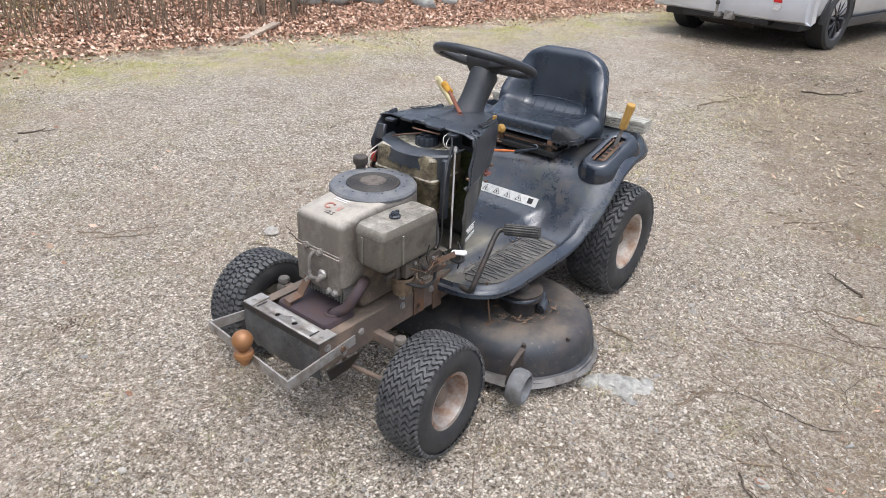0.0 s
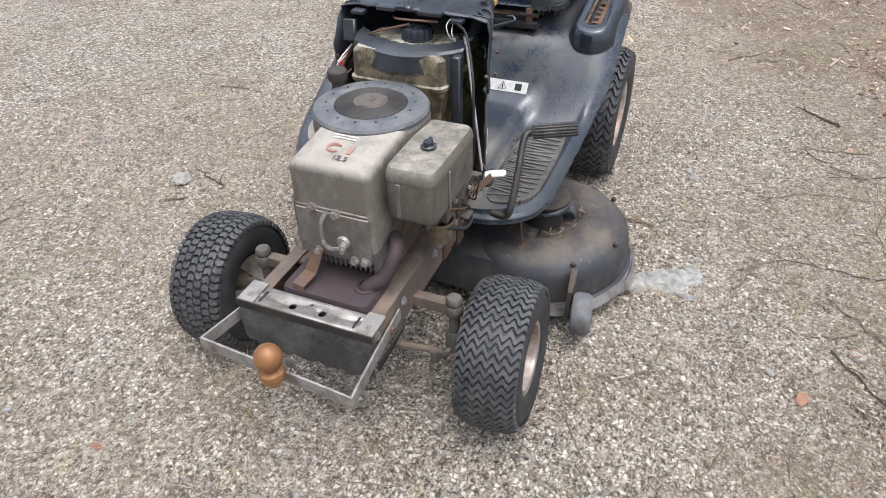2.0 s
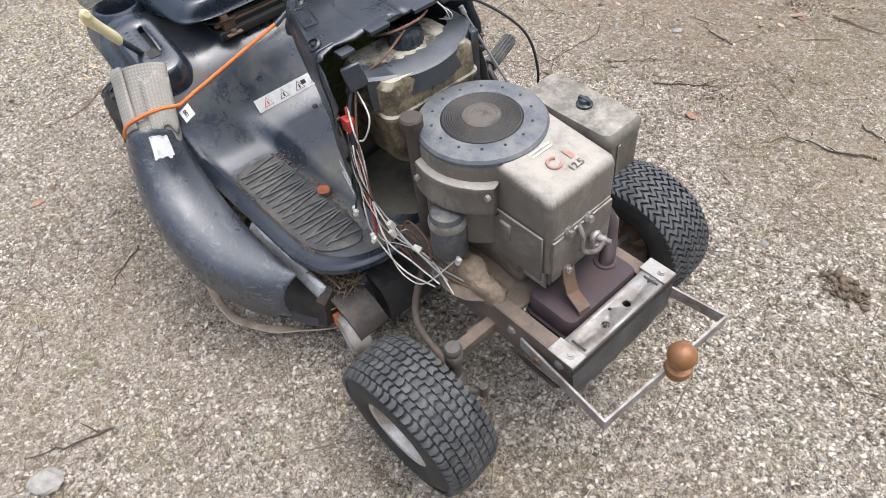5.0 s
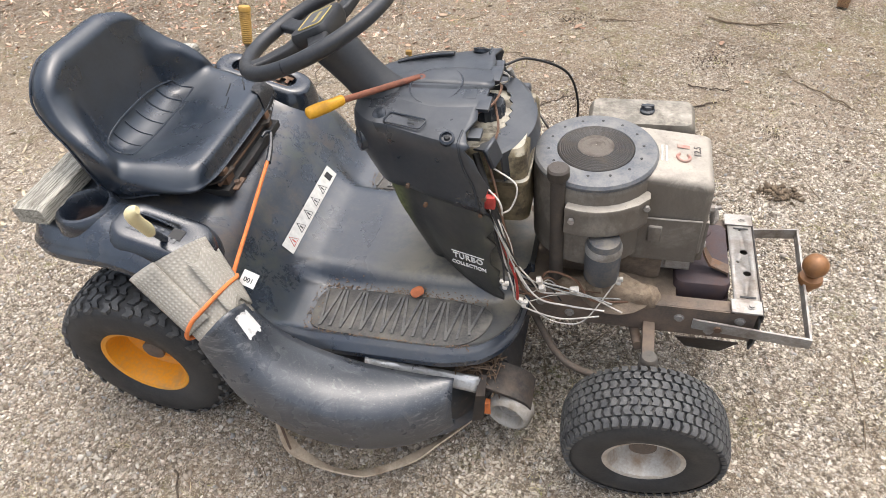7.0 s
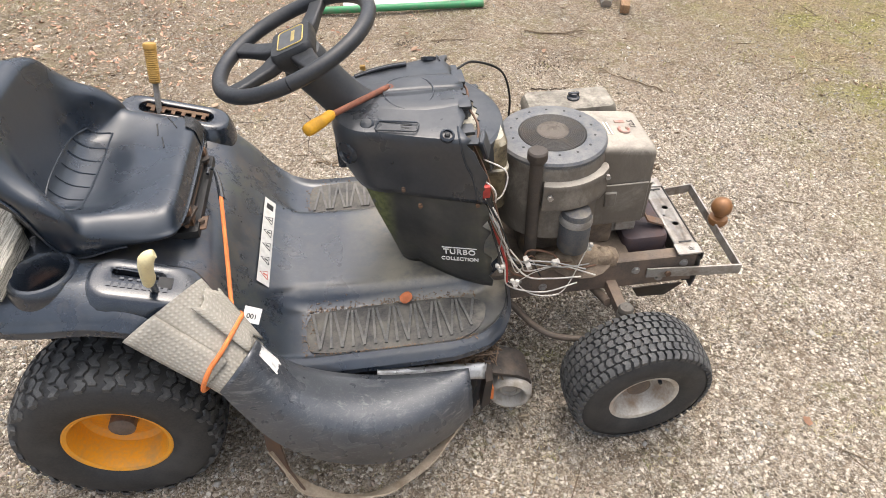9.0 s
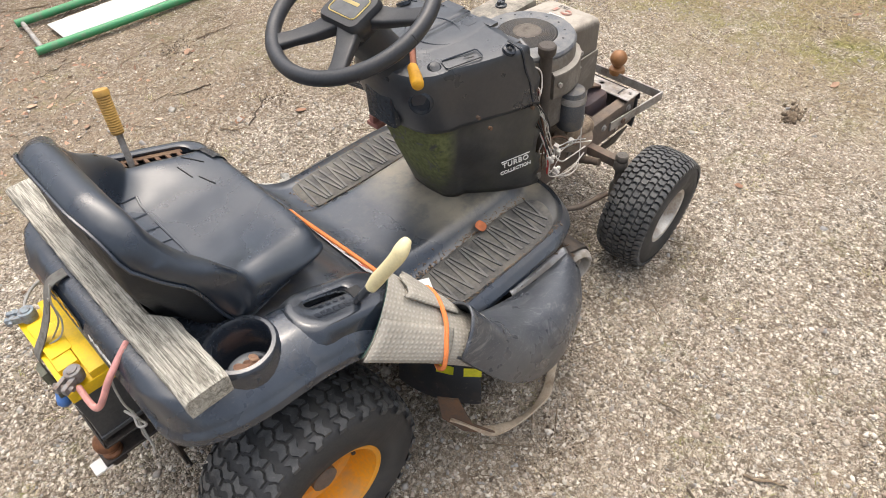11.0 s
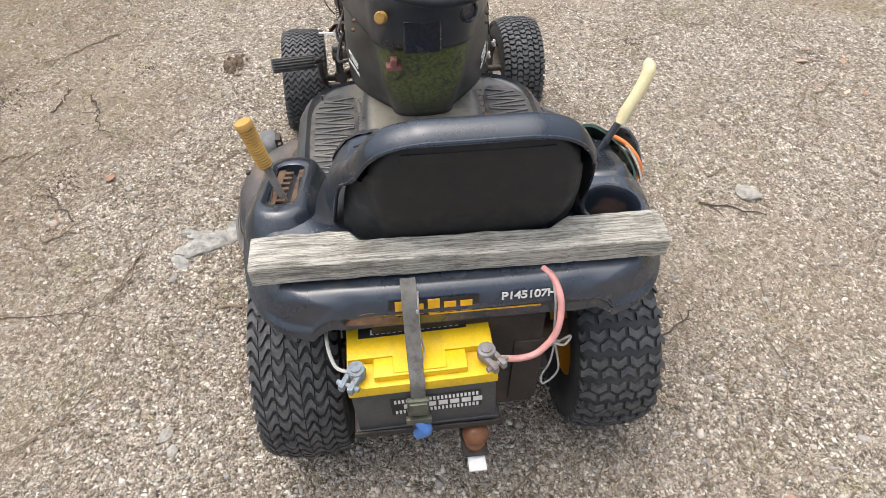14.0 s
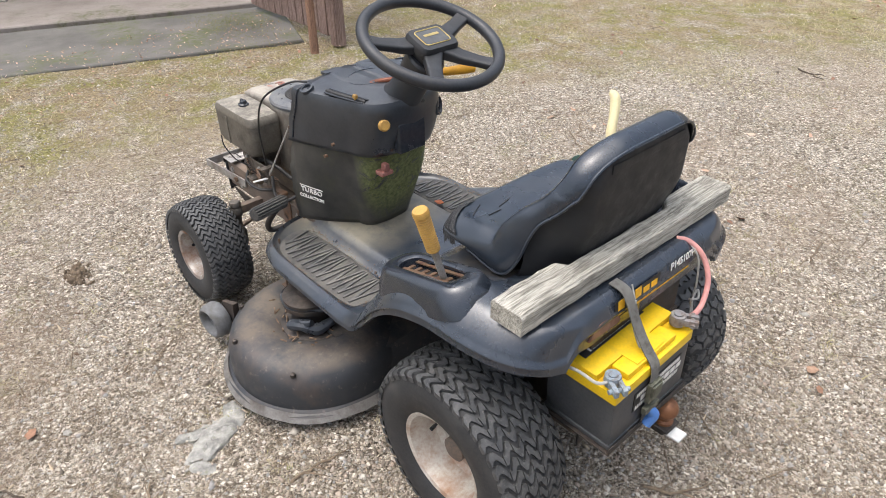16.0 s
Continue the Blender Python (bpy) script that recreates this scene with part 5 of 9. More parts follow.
carb = add("carburettor", joined(box(1.10, 1.19, 0.12, 0.20, 0.46, 0.53, 0.012), box(1.115, 1.175, 0.20, 0.222, 0.47, 0.52, 0.006), rod((1.05, 0.17, 0.49), (1.23, 0.19, 0.48), 0.008)), CARB, "oily carburettor", eng)
part("float_bowl", lathe([(0.001, 0.392), (0.008, 0.393), (0.01, 0.402), (0.026, 0.406), (0.03, 0.415), (0.031, 0.452), (0.034, 0.456), (0.034, 0.466)], (1.155, 0.192, 0), (0, 0, 1), 22), BOWL, carb, "varnish-stained float bowl")
part("bowl_nut", rod((1.155, 0.192, 0.385), (1.155, 0.192, 0.394), 0.009, 6), BARE_STEEL, carb)
link = add("governor_linkage", joined(tube([(1.0, 0.2, 0.47), (1.05, 0.235, 0.5), (1.1, 0.24, 0.475), (1.16, 0.22, 0.5)], 0.0025, 6), tube([(0.98, 0.22, 0.44), (1.06, 0.22, 0.46), (1.12, 0.235, 0.44)], 0.003, 6), box(0.97, 1.06, 0.19, 0.215, 0.425, 0.436, 0.002, 1)), RUST_STEEL, "rusty governor linkage", eng)
for p0, p1, turns in (((1.01, 0.235, 0.482), (1.075, 0.243, 0.494), 11), ((1.09, 0.236, 0.468), (1.13, 0.238, 0.508), 8)):
    a, b = Vector(p0), Vector(p1)
    d = (b - a).normalized()
    u = d.orthogonal().normalized()
    w = d.cross(u)
    part("spring", tube([a.lerp(b, q) + (u * math.cos(2 * math.pi * turns * q) + w * math.sin(2 * math.pi * turns * q)) * 0.0055 for q in np.linspace(0, 1, turns * 9)], 0.0012, 5, 0), DARK_STEEL, link)
part("control_bracket", joined(box(1.01, 1.12, 0.222, 0.226, 0.452, 0.515, 0.001, 1), box(1.01, 1.03, 0.205, 0.245, 0.512, 0.516, 0.001, 1), box(1.085, 1.12, 0.226, 0.25, 0.452, 0.456, 0.001, 1)), CARB, link, "bent control bracket")
for p in ((1.03, 0.228, 0.468), (1.06, 0.228, 0.5), (1.1, 0.228, 0.47), (1.14, 0.224, 0.512)):
    part("bolt", rod(p, (p[0], p[1] + 0.007, p[2]), 0.0055, 6), BARE_STEEL, link)
part("lever_arm", slab_line([(1.075, 0.236, 0.486), (1.03, 0.25, 0.494), (0.995, 0.262, 0.5)], 0.003, 0.018, (0.1, -0.25, 1)), RUST_STEEL, link)
part("fuel_hose", tube([(1.12, 0.205, 0.49), (1.07, 0.2, 0.515), (1.01, 0.185, 0.50), (0.965, 0.165, 0.475), (0.93, 0.14, 0.51), (0.92, 0.12, 0.56)], 0.0062, 8), WIRE_BLACK, link, "black fuel hose")
part("fuel_hose", tube([(1.17, 0.215, 0.455), (1.13, 0.245, 0.435), (1.07, 0.24, 0.425), (1.02, 0.21, 0.43)], 0.005, 8), WIRE_BLACK, link, "black fuel hose")
for y in (0.085, 0.115):
    part("tank_outlet", rod((0.925, y, 0.56), (0.935, y + 0.006, 0.505), 0.0055, 8), TANK_MAT, link)
lm2 = Matrix.Translation((0.982, 0.268, 0.501)) @ pose(0, 0, 0, 12, 20, 15)
tab_ring = [(x, y) for x, y in rrect(0, 0, 0.0095, 0.026, 0.008, 4)]
add("lever_tab", loft([[lm2 @ Vector((x, y, z)) for x, y in tab_ring] for z in (-0.002, 0.002)]), WHITE_PAINT, "white plastic lever tab", eng)
add("choke_rod", joined(rod((0.872, 0.15, 0.772), (0.985, 0.235, 0.505), 0.0032, 8), rod((0.868, 0.148, 0.782), (0.874, 0.152, 0.766), 0.006, 8)), BARE_STEEL, "thin steel choke cable", eng)
add("exhaust_pipe", tube([(1.245, 0.125, 0.455), (1.275, 0.145, 0.465), (1.305, 0.148, 0.445), (1.325, 0.132, 0.405), (1.342, 0.105, 0.385), (1.345, 0.095, 0.372)], 0.0165, 16), MUFFLER_MAT, "dark burnt exhaust pipe", eng)


def mrect(z, s):
    return [(x, y, z) for x, y in rrect(1.345, 0.022, 0.062 * s, 0.108 * s, 0.02 * s)]


muf = add("muffler", loft([mrect(0.27, 0.9), mrect(0.28, 1.0), mrect(0.322, 1.0), mrect(0.324, 1.05), mrect(0.33, 1.05), mrect(0.332, 1.0), mrect(0.37, 1.0), mrect(0.378, 0.96), mrect(0.38, 0.85)]), MUFFLER_MAT, "dark purple-brown rusty muffler box", eng)
part("collar", lathe([(0.026, 0.378), (0.024, 0.384), (0.018, 0.386)], (1.345, 0.095, 0), (0, 0, 1), 20), MUFFLER_MAT, muf)

# starter, oil tube and the side plates
st = add("starter_motor", lathe([(0.001, -0.055), (0.036, -0.055), (0.039, -0.05), (0.039, 0.03), (0.037, 0.034), (0.037, 0.05), (0.033, 0.062), (0.001, 0.066)], (1.115, -0.142, 0.488), (0, 0, 1), 28), worn("starter_body", (0.075, 0.085, 0.1), (0.2, 0.18, 0.15), 0.45, 0.5, 0.3, scale=20, bump=0.2, dust=0.4), "grey starter motor", eng)
part("end_cap", lathe([(0.0405, 0.03), (0.0405, 0.042), (0.034, 0.055), (0.02, 0.058), (0.001, 0.058)], (1.115, -0.142, 0.488), (0, 0, 1), 28), ALLOY, st)
def band(z, grow):
    line = [Vector((1.078 + (0.147 + grow) * math.cos(a), (0.147 + grow) * math.sin(a), z)) for a in np.linspace(radians(250), radians(303), 12)]
    line += [Vector((1.178, -0.112 - grow, z)), Vector((1.2, -0.088 - grow, z))]
    return line + [Vector((1.19, -0.066, z)), Vector((1.1, -0.1, z)), Vector((1.03, -0.1, z))]


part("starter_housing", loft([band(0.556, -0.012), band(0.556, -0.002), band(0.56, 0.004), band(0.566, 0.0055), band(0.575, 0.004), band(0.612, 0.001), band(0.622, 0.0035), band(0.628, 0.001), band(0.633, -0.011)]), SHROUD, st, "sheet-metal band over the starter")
for p in ((1.042, -0.146, 0.6), (1.195, -0.098, 0.61)):
    part("bolt", rod(p, (p[0], p[1] - 0.008, p[2]), 0.007, 6), BARE_STEEL, st)
add("oil_filler_tube", joined(rod((1.012, -0.122, 0.40), (1.01, -0.122, 0.70), 0.016, 16), lathe([(0.02, 0.692), (0.0235, 0.698), (0.0235, 0.716), (0.02, 0.72), (0.001, 0.721)], (1.01, -0.122, 0), (0, 0, 1), 18)), worn("oil_tube", (0.055, 0.045, 0.038), (0.1, 0.08, 0.06), 0.5, 0.7, scale=30, bump=0.3), "brown oil filler tube with black cap", eng)
add("side_plate", joined(box(1.175, 1.316, -0.080, -0.0745, 0.44, 0.565, 0.002, 1), box(1.205, 1.235, -0.085, -0.0745, 0.50, 0.545, 0.003, 1), box(1.16, 1.18, -0.088, -0.0745, 0.465, 0.55, 0.003, 1)), SHROUD, "", eng)
add("heat_shield", box(1.255, 1.31, -0.066, -0.058, 0.405, 0.45, 0.002, 1), BARE_STEEL, "", eng)
add("dirt_cake", joined(lathe([(0.001, 0.02), (0.05, 0.014), (0.09, 0.0)], (1.15, -0.10, 0.36), (0, 0, 1), 18), box(1.02, 1.2, -0.145, -0.09, 0.35, 0.375, 0.012, 3)), OIL_MUCK, "oil-soaked dirt caked on the frame", eng)
add("frame_deck", box(0.55, 1.29, -0.14, 0.156, 0.345, 0.355, 0.002, 1), OIL_MUCK, "grimy engine mounting plate")
add("side_bracket", joined(box(1.02, 1.07, 0.162, 0.168, 0.27, 0.375, 0.002, 1), box(0.93, 0.975, 0.162, 0.168, 0.25, 0.36, 0.002, 1)), RUST_STEEL)

# -- fuel tank and the broken cross piece --
def trect(z, s, cx=0.862, hx=0.085):
    return [(x, y, z) for x, y in rrect(cx, -0.002, hx * s, 0.125 * s, 0.025)]


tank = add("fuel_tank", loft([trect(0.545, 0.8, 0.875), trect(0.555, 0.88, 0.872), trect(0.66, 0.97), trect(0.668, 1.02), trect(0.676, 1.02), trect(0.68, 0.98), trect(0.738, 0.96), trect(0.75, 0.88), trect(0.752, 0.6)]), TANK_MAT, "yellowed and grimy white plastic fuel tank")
cap_r = [0.036 + (0.0025 if k % 2 else 0.0) for k in range(36)]
part("fuel_cap", loft([[(0.842 + r * s * math.cos(2 * math.pi * k / 36), 0.012 + r * s * math.sin(2 * math.pi * k / 36), z) for k, r in enumerate(cap_r)] for z, s in ((0.746, 1.0), (0.775, 1.0), (0.781, 0.93), (0.782, 0.5), (0.7822, 0.1))]), BLACK_PLASTIC, tank, "ribbed black fuel cap")
rings = []
for i, y in enumerate(np.linspace(-0.135, 0.15, 30)):
    q = (y - 0.005) / 0.15
    fx = 0.952 - 0.062 * abs(q) ** 2.2
    zt = 0.749 + 0.009 * abs(q) ** 1.5
    notch = -0.034 * soft(y, 0.1, 0.13)
    low = 0.708 + 0.003 * math.sin(i * 1.7) + notch - 0.024 * soft(-y, 0.1, 0.125)
    back = fx - 0.06 + 0.004 * math.sin(i * 2.1) - 0.014 * soft(y, 0.1, 0.14)
    rings.append([(back, y, zt + 0.006), (fx - 0.012, y, zt + 0.001), (fx - 0.003, y, zt - 0.004), (fx + 0.004, y, low), (fx + 0.0005, y, low), (fx - 0.007, y, zt - 0.006), (fx - 0.014, y, zt - 0.003), (back, y, zt + 0.002)])
sup = add("hood_support", loft(rings), DASH_MAT, "broken dark plastic support arched across the tank", None, 25)
part("end_tab", box(-0.006, 0.006, -0.022, 0.02, -0.006, 0.045, 0.003, 1, Matrix.Translation((0.888, -0.148, 0.748)) @ pose(0, 0, 0, 10, -14, -20)), DASH_MAT, sup)
part("end_post", box(0.893, 0.918, 0.13, 0.152, 0.55, 0.748, 0.004, 1), DASH_MAT, sup)

# -- dash tower --
def tower_ring(z, xr, xf, wr, wf, rag=0.0, n=9, bow=0.012, corner=0.05):
    """An open U in plan: left front, round the driver's side, right front."""
    half = []
    r = min(corner, wr * 0.9)
    for k in range(n + 1):
        t = k / n
        half.append((xf + (xr + r - xf) * t, wf + (wr - wf) * t + min(bow, wr * 0.2) * math.sin(math.pi * t)))
    for k in range(1, 7):
        a = radians(15 * k)
        half.append((xr + r - r * math.sin(a), wr - r + r * math.cos(a)))
    half += [(xr - 0.003, (wr - r) * 0.5), (xr - 0.004, 0.0)]
    pts = half + [(x, -y) for x, y in reversed(half[:-1])]
    rng = random.Random(int(z * 10000))
    jag = [rng.uniform(-1, 1) * rag for _ in range(2)]
    pts[0] = (pts[0][0] + jag[0], pts[0][1])
    pts[-1] = (pts[-1][0] + jag[1], pts[-1][1])
    return [(x, y, z) for x, y in pts]


low_rings = [tower_ring(z, *v, rag=0.012, corner=interp(z, [(0.385, 0.045), (0.56, 0.055), (0.64, 0.088)])) for z, v in [(z, [spline(z, q) for q in (
    [(0.385, 0.688), (0.5, 0.655), (0.665, 0.6)], [(0.385, 0.893), (0.5, 0.885), (0.665, 0.878)], [(0.385, 0.088), (0.5, 0.112), (0.665, 0.13)], [(0.385, 0.204), (0.5, 0.211), (0.665, 0.203)])]) for z in np.linspace(0.385, 0.665, 15)]]
low = thicken(add("lower_dash_panel", loft(low_rings, False), MOSS_PANEL, "black lower dash panel, green with algae on the driver's side"), 0.004)
up_rings = []
for z, xr, xf, wr, wf in ((0.652, 0.595, 0.881, 0.1375, 0.2115), (0.664, 0.590, 0.88, 0.1375, 0.211), (0.69, 0.578, 0.877, 0.137, 0.2075), (0.72, 0.568, 0.872, 0.1375, 0.205), (0.75, 0.562, 0.858, 0.138, 0.203), (0.78, 0.561, 0.849, 0.138, 0.201), (0.80, 0.564, 0.845, 0.136, 0.198), (0.810, 0.568, 0.843, 0.132, 0.193), (0.816, 0.575, 0.842, 0.124, 0.184), (0.822, 0.592, 0.842, 0.104, 0.152), (0.829, 0.615, 0.845, 0.08, 0.11), (0.835, 0.632, 0.848, 0.06, 0.075), (0.839, 0.645, 0.85, 0.04, 0.04), (0.8415, 0.66, 0.85, 0.02, 0.016), (0.8418, 0.67, 0.85, 0.004, 0.001)):
    z = z if z < 0.81 else 0.81 + (z - 0.81) * 0.5
    up_rings.append(tower_ring(z, xr, xf, wr, wf, rag=0.012, bow=0.005, corner=0.088))
top = thicken(add("dash_cover", loft(up_rings, False), DASH_MAT, "weathered dark grey dash cover with a broken front edge"), 0.005)
for q in (1, -2):
    part("edge_rib", tube([Vector(r[q]) + Vector((0, 0.001 if q == 1 else -0.001, 0.0005)) for r in up_rings[1:10]], 0.0026, 6, 3), BLACK_PLASTIC, top)
# seam, screws, switches
for x, y, z in ((0.70, -0.1755, 0.685), (0.735, -0.181, 0.64), (0.86, -0.2045, 0.645), (0.87, -0.2045, 0.69), (0.70, 0.1755, 0.685), (0.735, 0.181, 0.64), (0.87, 0.2045, 0.69), (0.589, 0.06, 0.67)):
    s = 1 if y > 0 else -1
    ax_dir = Vector((0, s, 0)) if x > 0.6 else Vector((-1, 0, 0))
    c = Vector((x, y, z))
    part("screw", rod(c - ax_dir * 0.006, c + ax_dir * 0.0025, 0.0048, 10), RUST_STEEL, top)


def key_switch():
    c, n = Vector((0.588, -0.107, 0.752)), Vector((-0.8, -0.55, 0.15)).normalized()
    base = c - n * 0.006
    k = part("key_switch", lathe([(0.028, 0.0), (0.027, 0.012), (0.022, 0.014), (0.019, 0.008), (0.001, 0.008)], base, n, 24), BLACK_PLASTIC, top, "round key switch")
    return k


key_switch()
part("round_plug", lathe([(0.016, -0.004), (0.016, 0.012), (0.012, 0.017), (0.001, 0.018)], (0.638, -0.1, 0.804), (-0.2, -0.45, 0.88), 20), BLACK_PLASTIC, top)
part("choke_knob", joined(lathe([(0.001, 0.032), (0.012, 0.031), (0.0155, 0.024), (0.0155, 0.015), (0.010, 0.010), (0.006, 0.0)], (0.572, 0.098, 0.757), (-0.85, 0.35, 0.35), 20)), OLD_YELLOW, top, "worn orange choke knob")
pm = facing((0.698, -0.127, 0.8165), (0.083, -0.026, 0.004), (0.25, 0.95, 0.1))
gr = [pm @ Vector((x, y, 0.001)) for x, y in rrect(0, 0, 0.045, 0.0155, 0.007, 4)]
part("gauge_rim", tube(gr + [gr[0]], 0.0019, 6, 0), BLACK_PLASTIC, top, "thin raised rim of an empty gauge panel")
part("gauge_mark", joined(sheet(pm @ Matrix.Translation((0.019, 0.004, 0.0006)), 0.024, 0.0022, 0.0012), sheet(pm @ Matrix.Translation((0.019, -0.005, 0.0006)), 0.016, 0.0022, 0.0012)), BLACK_PRINT, top)
part("lens", lathe([(0.0155, -0.002), (0.0155, 0.006), (0.011, 0.009), (0.0105, 0.004)], (0.798, -0.175, 0.812), (0.05, -0.42, 0.9), 22, True), BLACK_PLASTIC, top)
# black disc painted in for the shaded hollow of the ring
part("lens_glass", lathe([(0.006, 0.006), (0.004, 0.009), (0.001, 0.0095)], (0.798, -0.175, 0.812), (0.05, -0.42, 0.9), 18), BLACK_PRINT, top)
part("round_cap", lathe([(0.019, -0.003), (0.019, 0.005), (0.013, 0.006), (0.012, 0.0), (0.001, 0.0)], (0.80, 0.172, 0.813), (0.05, 0.42, 0.9), 22), BLACK_PLASTIC, top)
slot = smooth_line([(0.742, 0.147, 0.816), (0.70, 0.141, 0.8155), (0.655, 0.128, 0.8135), (0.618, 0.113, 0.81)], 8)
# no slot is cut; a black bar stands in for its shaded depth
part("throttle_slot", tube(slot, 0.0075, 8, 0), BLACK_PRINT, top)
for off in (0.0095, -0.0095):
    part("slot_rim", tube([p + Vector((0.0, off * 0.9, -off * 0.3 + 0.003)) for p in slot], 0.0025, 6, 0), DASH_MAT, top)
part("throttle_lever", joined(rod((0.645, 0.125, 0.812), (0.638, 0.13, 0.826), 0.004, 8), box(0.631, 0.645, 0.125, 0.135, 0.821, 0.831, 0.004)), OLD_YELLOW, top, "small yellow throttle lever")
part("red_latch", joined(box(0.585, 0.617, 0.06, 0.10, 0.60, 0.612, 0.002, 1), box(0.585, 0.605, 0.072, 0.088, 0.612, 0.634, 0.002, 1)), BRICK_RED, low, "faded red plastic latch")
part("pocket", box(0.560, 0.586, -0.04, 0.055, 0.66, 0.75, 0.012, 3), BLACK_PLASTIC, top, "black recessed panel below the column")
# flat crown of the cover, top oval line and broken rim pieces
part("crown_panel", loft([tower_ring(0.8255 - d, 0.63 + e, 0.852, 0.064 - e, 0.074 - e, corner=0.05) for d, e in ((0.009, 0.0), (0.0045, 0.0), (0.0028, 0.004), (0.0012, 0.014), (0.0003, 0.026), (0.0, 0.036))]), DASH_MAT, top, "", 60)
oval = [(0.735 + 0.056 * math.cos(a), 0.002 + 0.072 * math.sin(a), 0.8262 - 0.0055 * abs(math.sin(a)) ** 2) for a in np.linspace(0, 2 * math.pi, 40)]
part("oval_line", tube(oval, 0.0022, 6, 0), BLACK_PLASTIC, top)
for y, x, w in ((-0.06, 0.852, 0.05), (0.055, 0.856, 0.06), (0.12, 0.85, 0.03), (-0.14, 0.848, 0.035)):
    z = 0.824 - 0.3 * max(0, abs(y) - 0.06) ** 1.1
    part("broken_tab", box(x - 0.015, x + 0.012, y - w / 2, y + w / 2, z - 0.008, z + 0.001, 0.0035, 2, None), DASH_MAT, top)
part("mount_hole", box(0.80, 0.832, -0.05, -0.012, 0.815, 0.8262, 0.006, 3), BLACK_PLASTIC, top)
for s in (1, -1):
    m = facing((0.822, s * 0.1885, 0.487), (-s, -0.33, 0), (0.0, 0.0, 1)) @ pose(0, 0, 0, 0, 0, 3 * -s)
    lettering("turbo_text", "TURBO", 0.0215, m @ Matrix.Translation((0, 0.010, 0.002)), WHITE_PAINT, low, 0.0008, 1.15)
    lettering("collection_text", "COLLECTION", 0.0145, m @ Matrix.Translation((0, -0.012, 0.002)), WHITE_PAINT, low, 0.0008, 1.02)
    part("text_rule", sheet(m @ Matrix.Translation((0, 0.0235, 0.0015)), 0.084, 0.0024, 0.0012), WHITE_PAINT, low)

# cross rod with grip
rodp = add("clutch_rod", joined(rod((0.69, 0.026, 0.8255), (0.562, -0.122, 0.852), 0.0068, 12), lathe([(0.012, -0.002), (0.012, 0.0012), (0.007, 0.0014)], (0.692, 0.028, 0.8245), (0, 0, 1), 16)), ORANGE_ROD, "rusty rod lever with a yellow plastic grip")
part("grip", tube([(0.568, -0.112, 0.8505), (0.563, -0.118, 0.851), (0.548, -0.14, 0.853), (0.532, -0.162, 0.856), (0.52, -0.179, 0.858), (0.516, -0.184, 0.858)], [0.0085, 0.011, 0.0115, 0.0125, 0.0135, 0.0135, 0.012, 0.006], 14, 4), YELLOW_GRIP, rodp)

# -- steering --
ST_C, ST_N = Vector((0.503, -0.018, 0.966)), Vector((-0.36, 0.0, 0.933))
col = add("steering_column", lathe([(0.068, -0.05), (0.058, -0.03), (0.0505, -0.008), (0.047, 0.02), (0.046, 0.05), (0.047, 0.09), (0.05, 0.13), (0.05, 0.137), (0.045, 0.143), (0.02, 0.145)], (0.598, -0.004, 0.815), (-0.6, -0.03, 0.8), 32, False), worn("column_plastic", (0.03, 0.033, 0.037), (0.055, 0.055, 0.055), 0.35, 0.45, scale=10, bump=0.05), "dark grey tapered steering column")
sm = facing(ST_C, (0, -1, 0), ST_N.cross(Vector((0, -1, 0))))


def ring_pts(R, r, z, a0=0, a1=360, n=64):
    return [sm @ Vector((R * math.cos(radians(a0 + (a1 - a0) * k / n)), R * math.sin(radians(a0 + (a1 - a0) * k / n)), z)) for k in range(n + 1)]


sw = add("steering_wheel", tube(ring_pts(0.172, 0, 0.0), 0.0155, 14, 0), worn("wheel_plastic", (0.022, 0.024, 0.028), (0.05, 0.05, 0.05), 0.35, 0.42, scale=14, bump=0.12), "black steering wheel with four spokes")
spm = worn("spoke_plastic", (0.018, 0.019, 0.021), (0.04, 0.04, 0.04), 0.35, 0.45, scale=20, bump=0.05)
for a in (20, 160, 235, 305):
    ca, sa = math.cos(radians(a)), math.sin(radians(a))
    rings = []
    for d, w, h, z in ((0.03, 0.026, 0.014, -0.012), (0.08, 0.021, 0.011, -0.014), (0.13, 0.018, 0.009, -0.008), (0.168, 0.020, 0.010, -0.002)):
        c = Vector((d * ca, d * sa, z))
        t = Vector((-sa, ca, 0))
        rings.append([sm @ (c + t * x + Vector((0, 0, y))) for x, y in rrect(0, 0, w, h, 0.006, 3)])
    part("spoke", loft(rings), spm, sw)
hub_r = [[sm @ Vector((x * s, y * s, z)) for x, y in rrect(0, 0, 0.058, 0.045, 0.018, 4)] for z, s in ((-0.05, 0.6), (-0.03, 0.85), (-0.012, 1.0), (0.004, 1.0), (0.012, 0.92), (0.013, 0.5))]
hub = part("hub", loft(hub_r), spm, sw)
part("emblem_rim", tube([sm @ Vector((x, y, 0.0135)) for x, y in rrect(0, 0.002, 0.04, 0.028, 0.01, 4) + [rrect(0, 0.002, 0.04, 0.028, 0.01, 4)[0]]], 0.0014, 6, 0), plain("gold_line", (0.5, 0.38, 0.12), 0.4), hub)
part("emblem", sheet(sm @ Matrix.Translation((0, 0.002, 0.0129)), 0.074, 0.05, 0.0008), plain("grey_emblem", (0.075, 0.078, 0.08), 0.5), hub, "grey hub plate")
part("maker_bar", sheet(sm @ Matrix.Translation((0, 0.008, 0.0138)), 0.046, 0.008, 0.0008), plain("gold_emblem", (0.4, 0.31, 0.11), 0.5), hub)

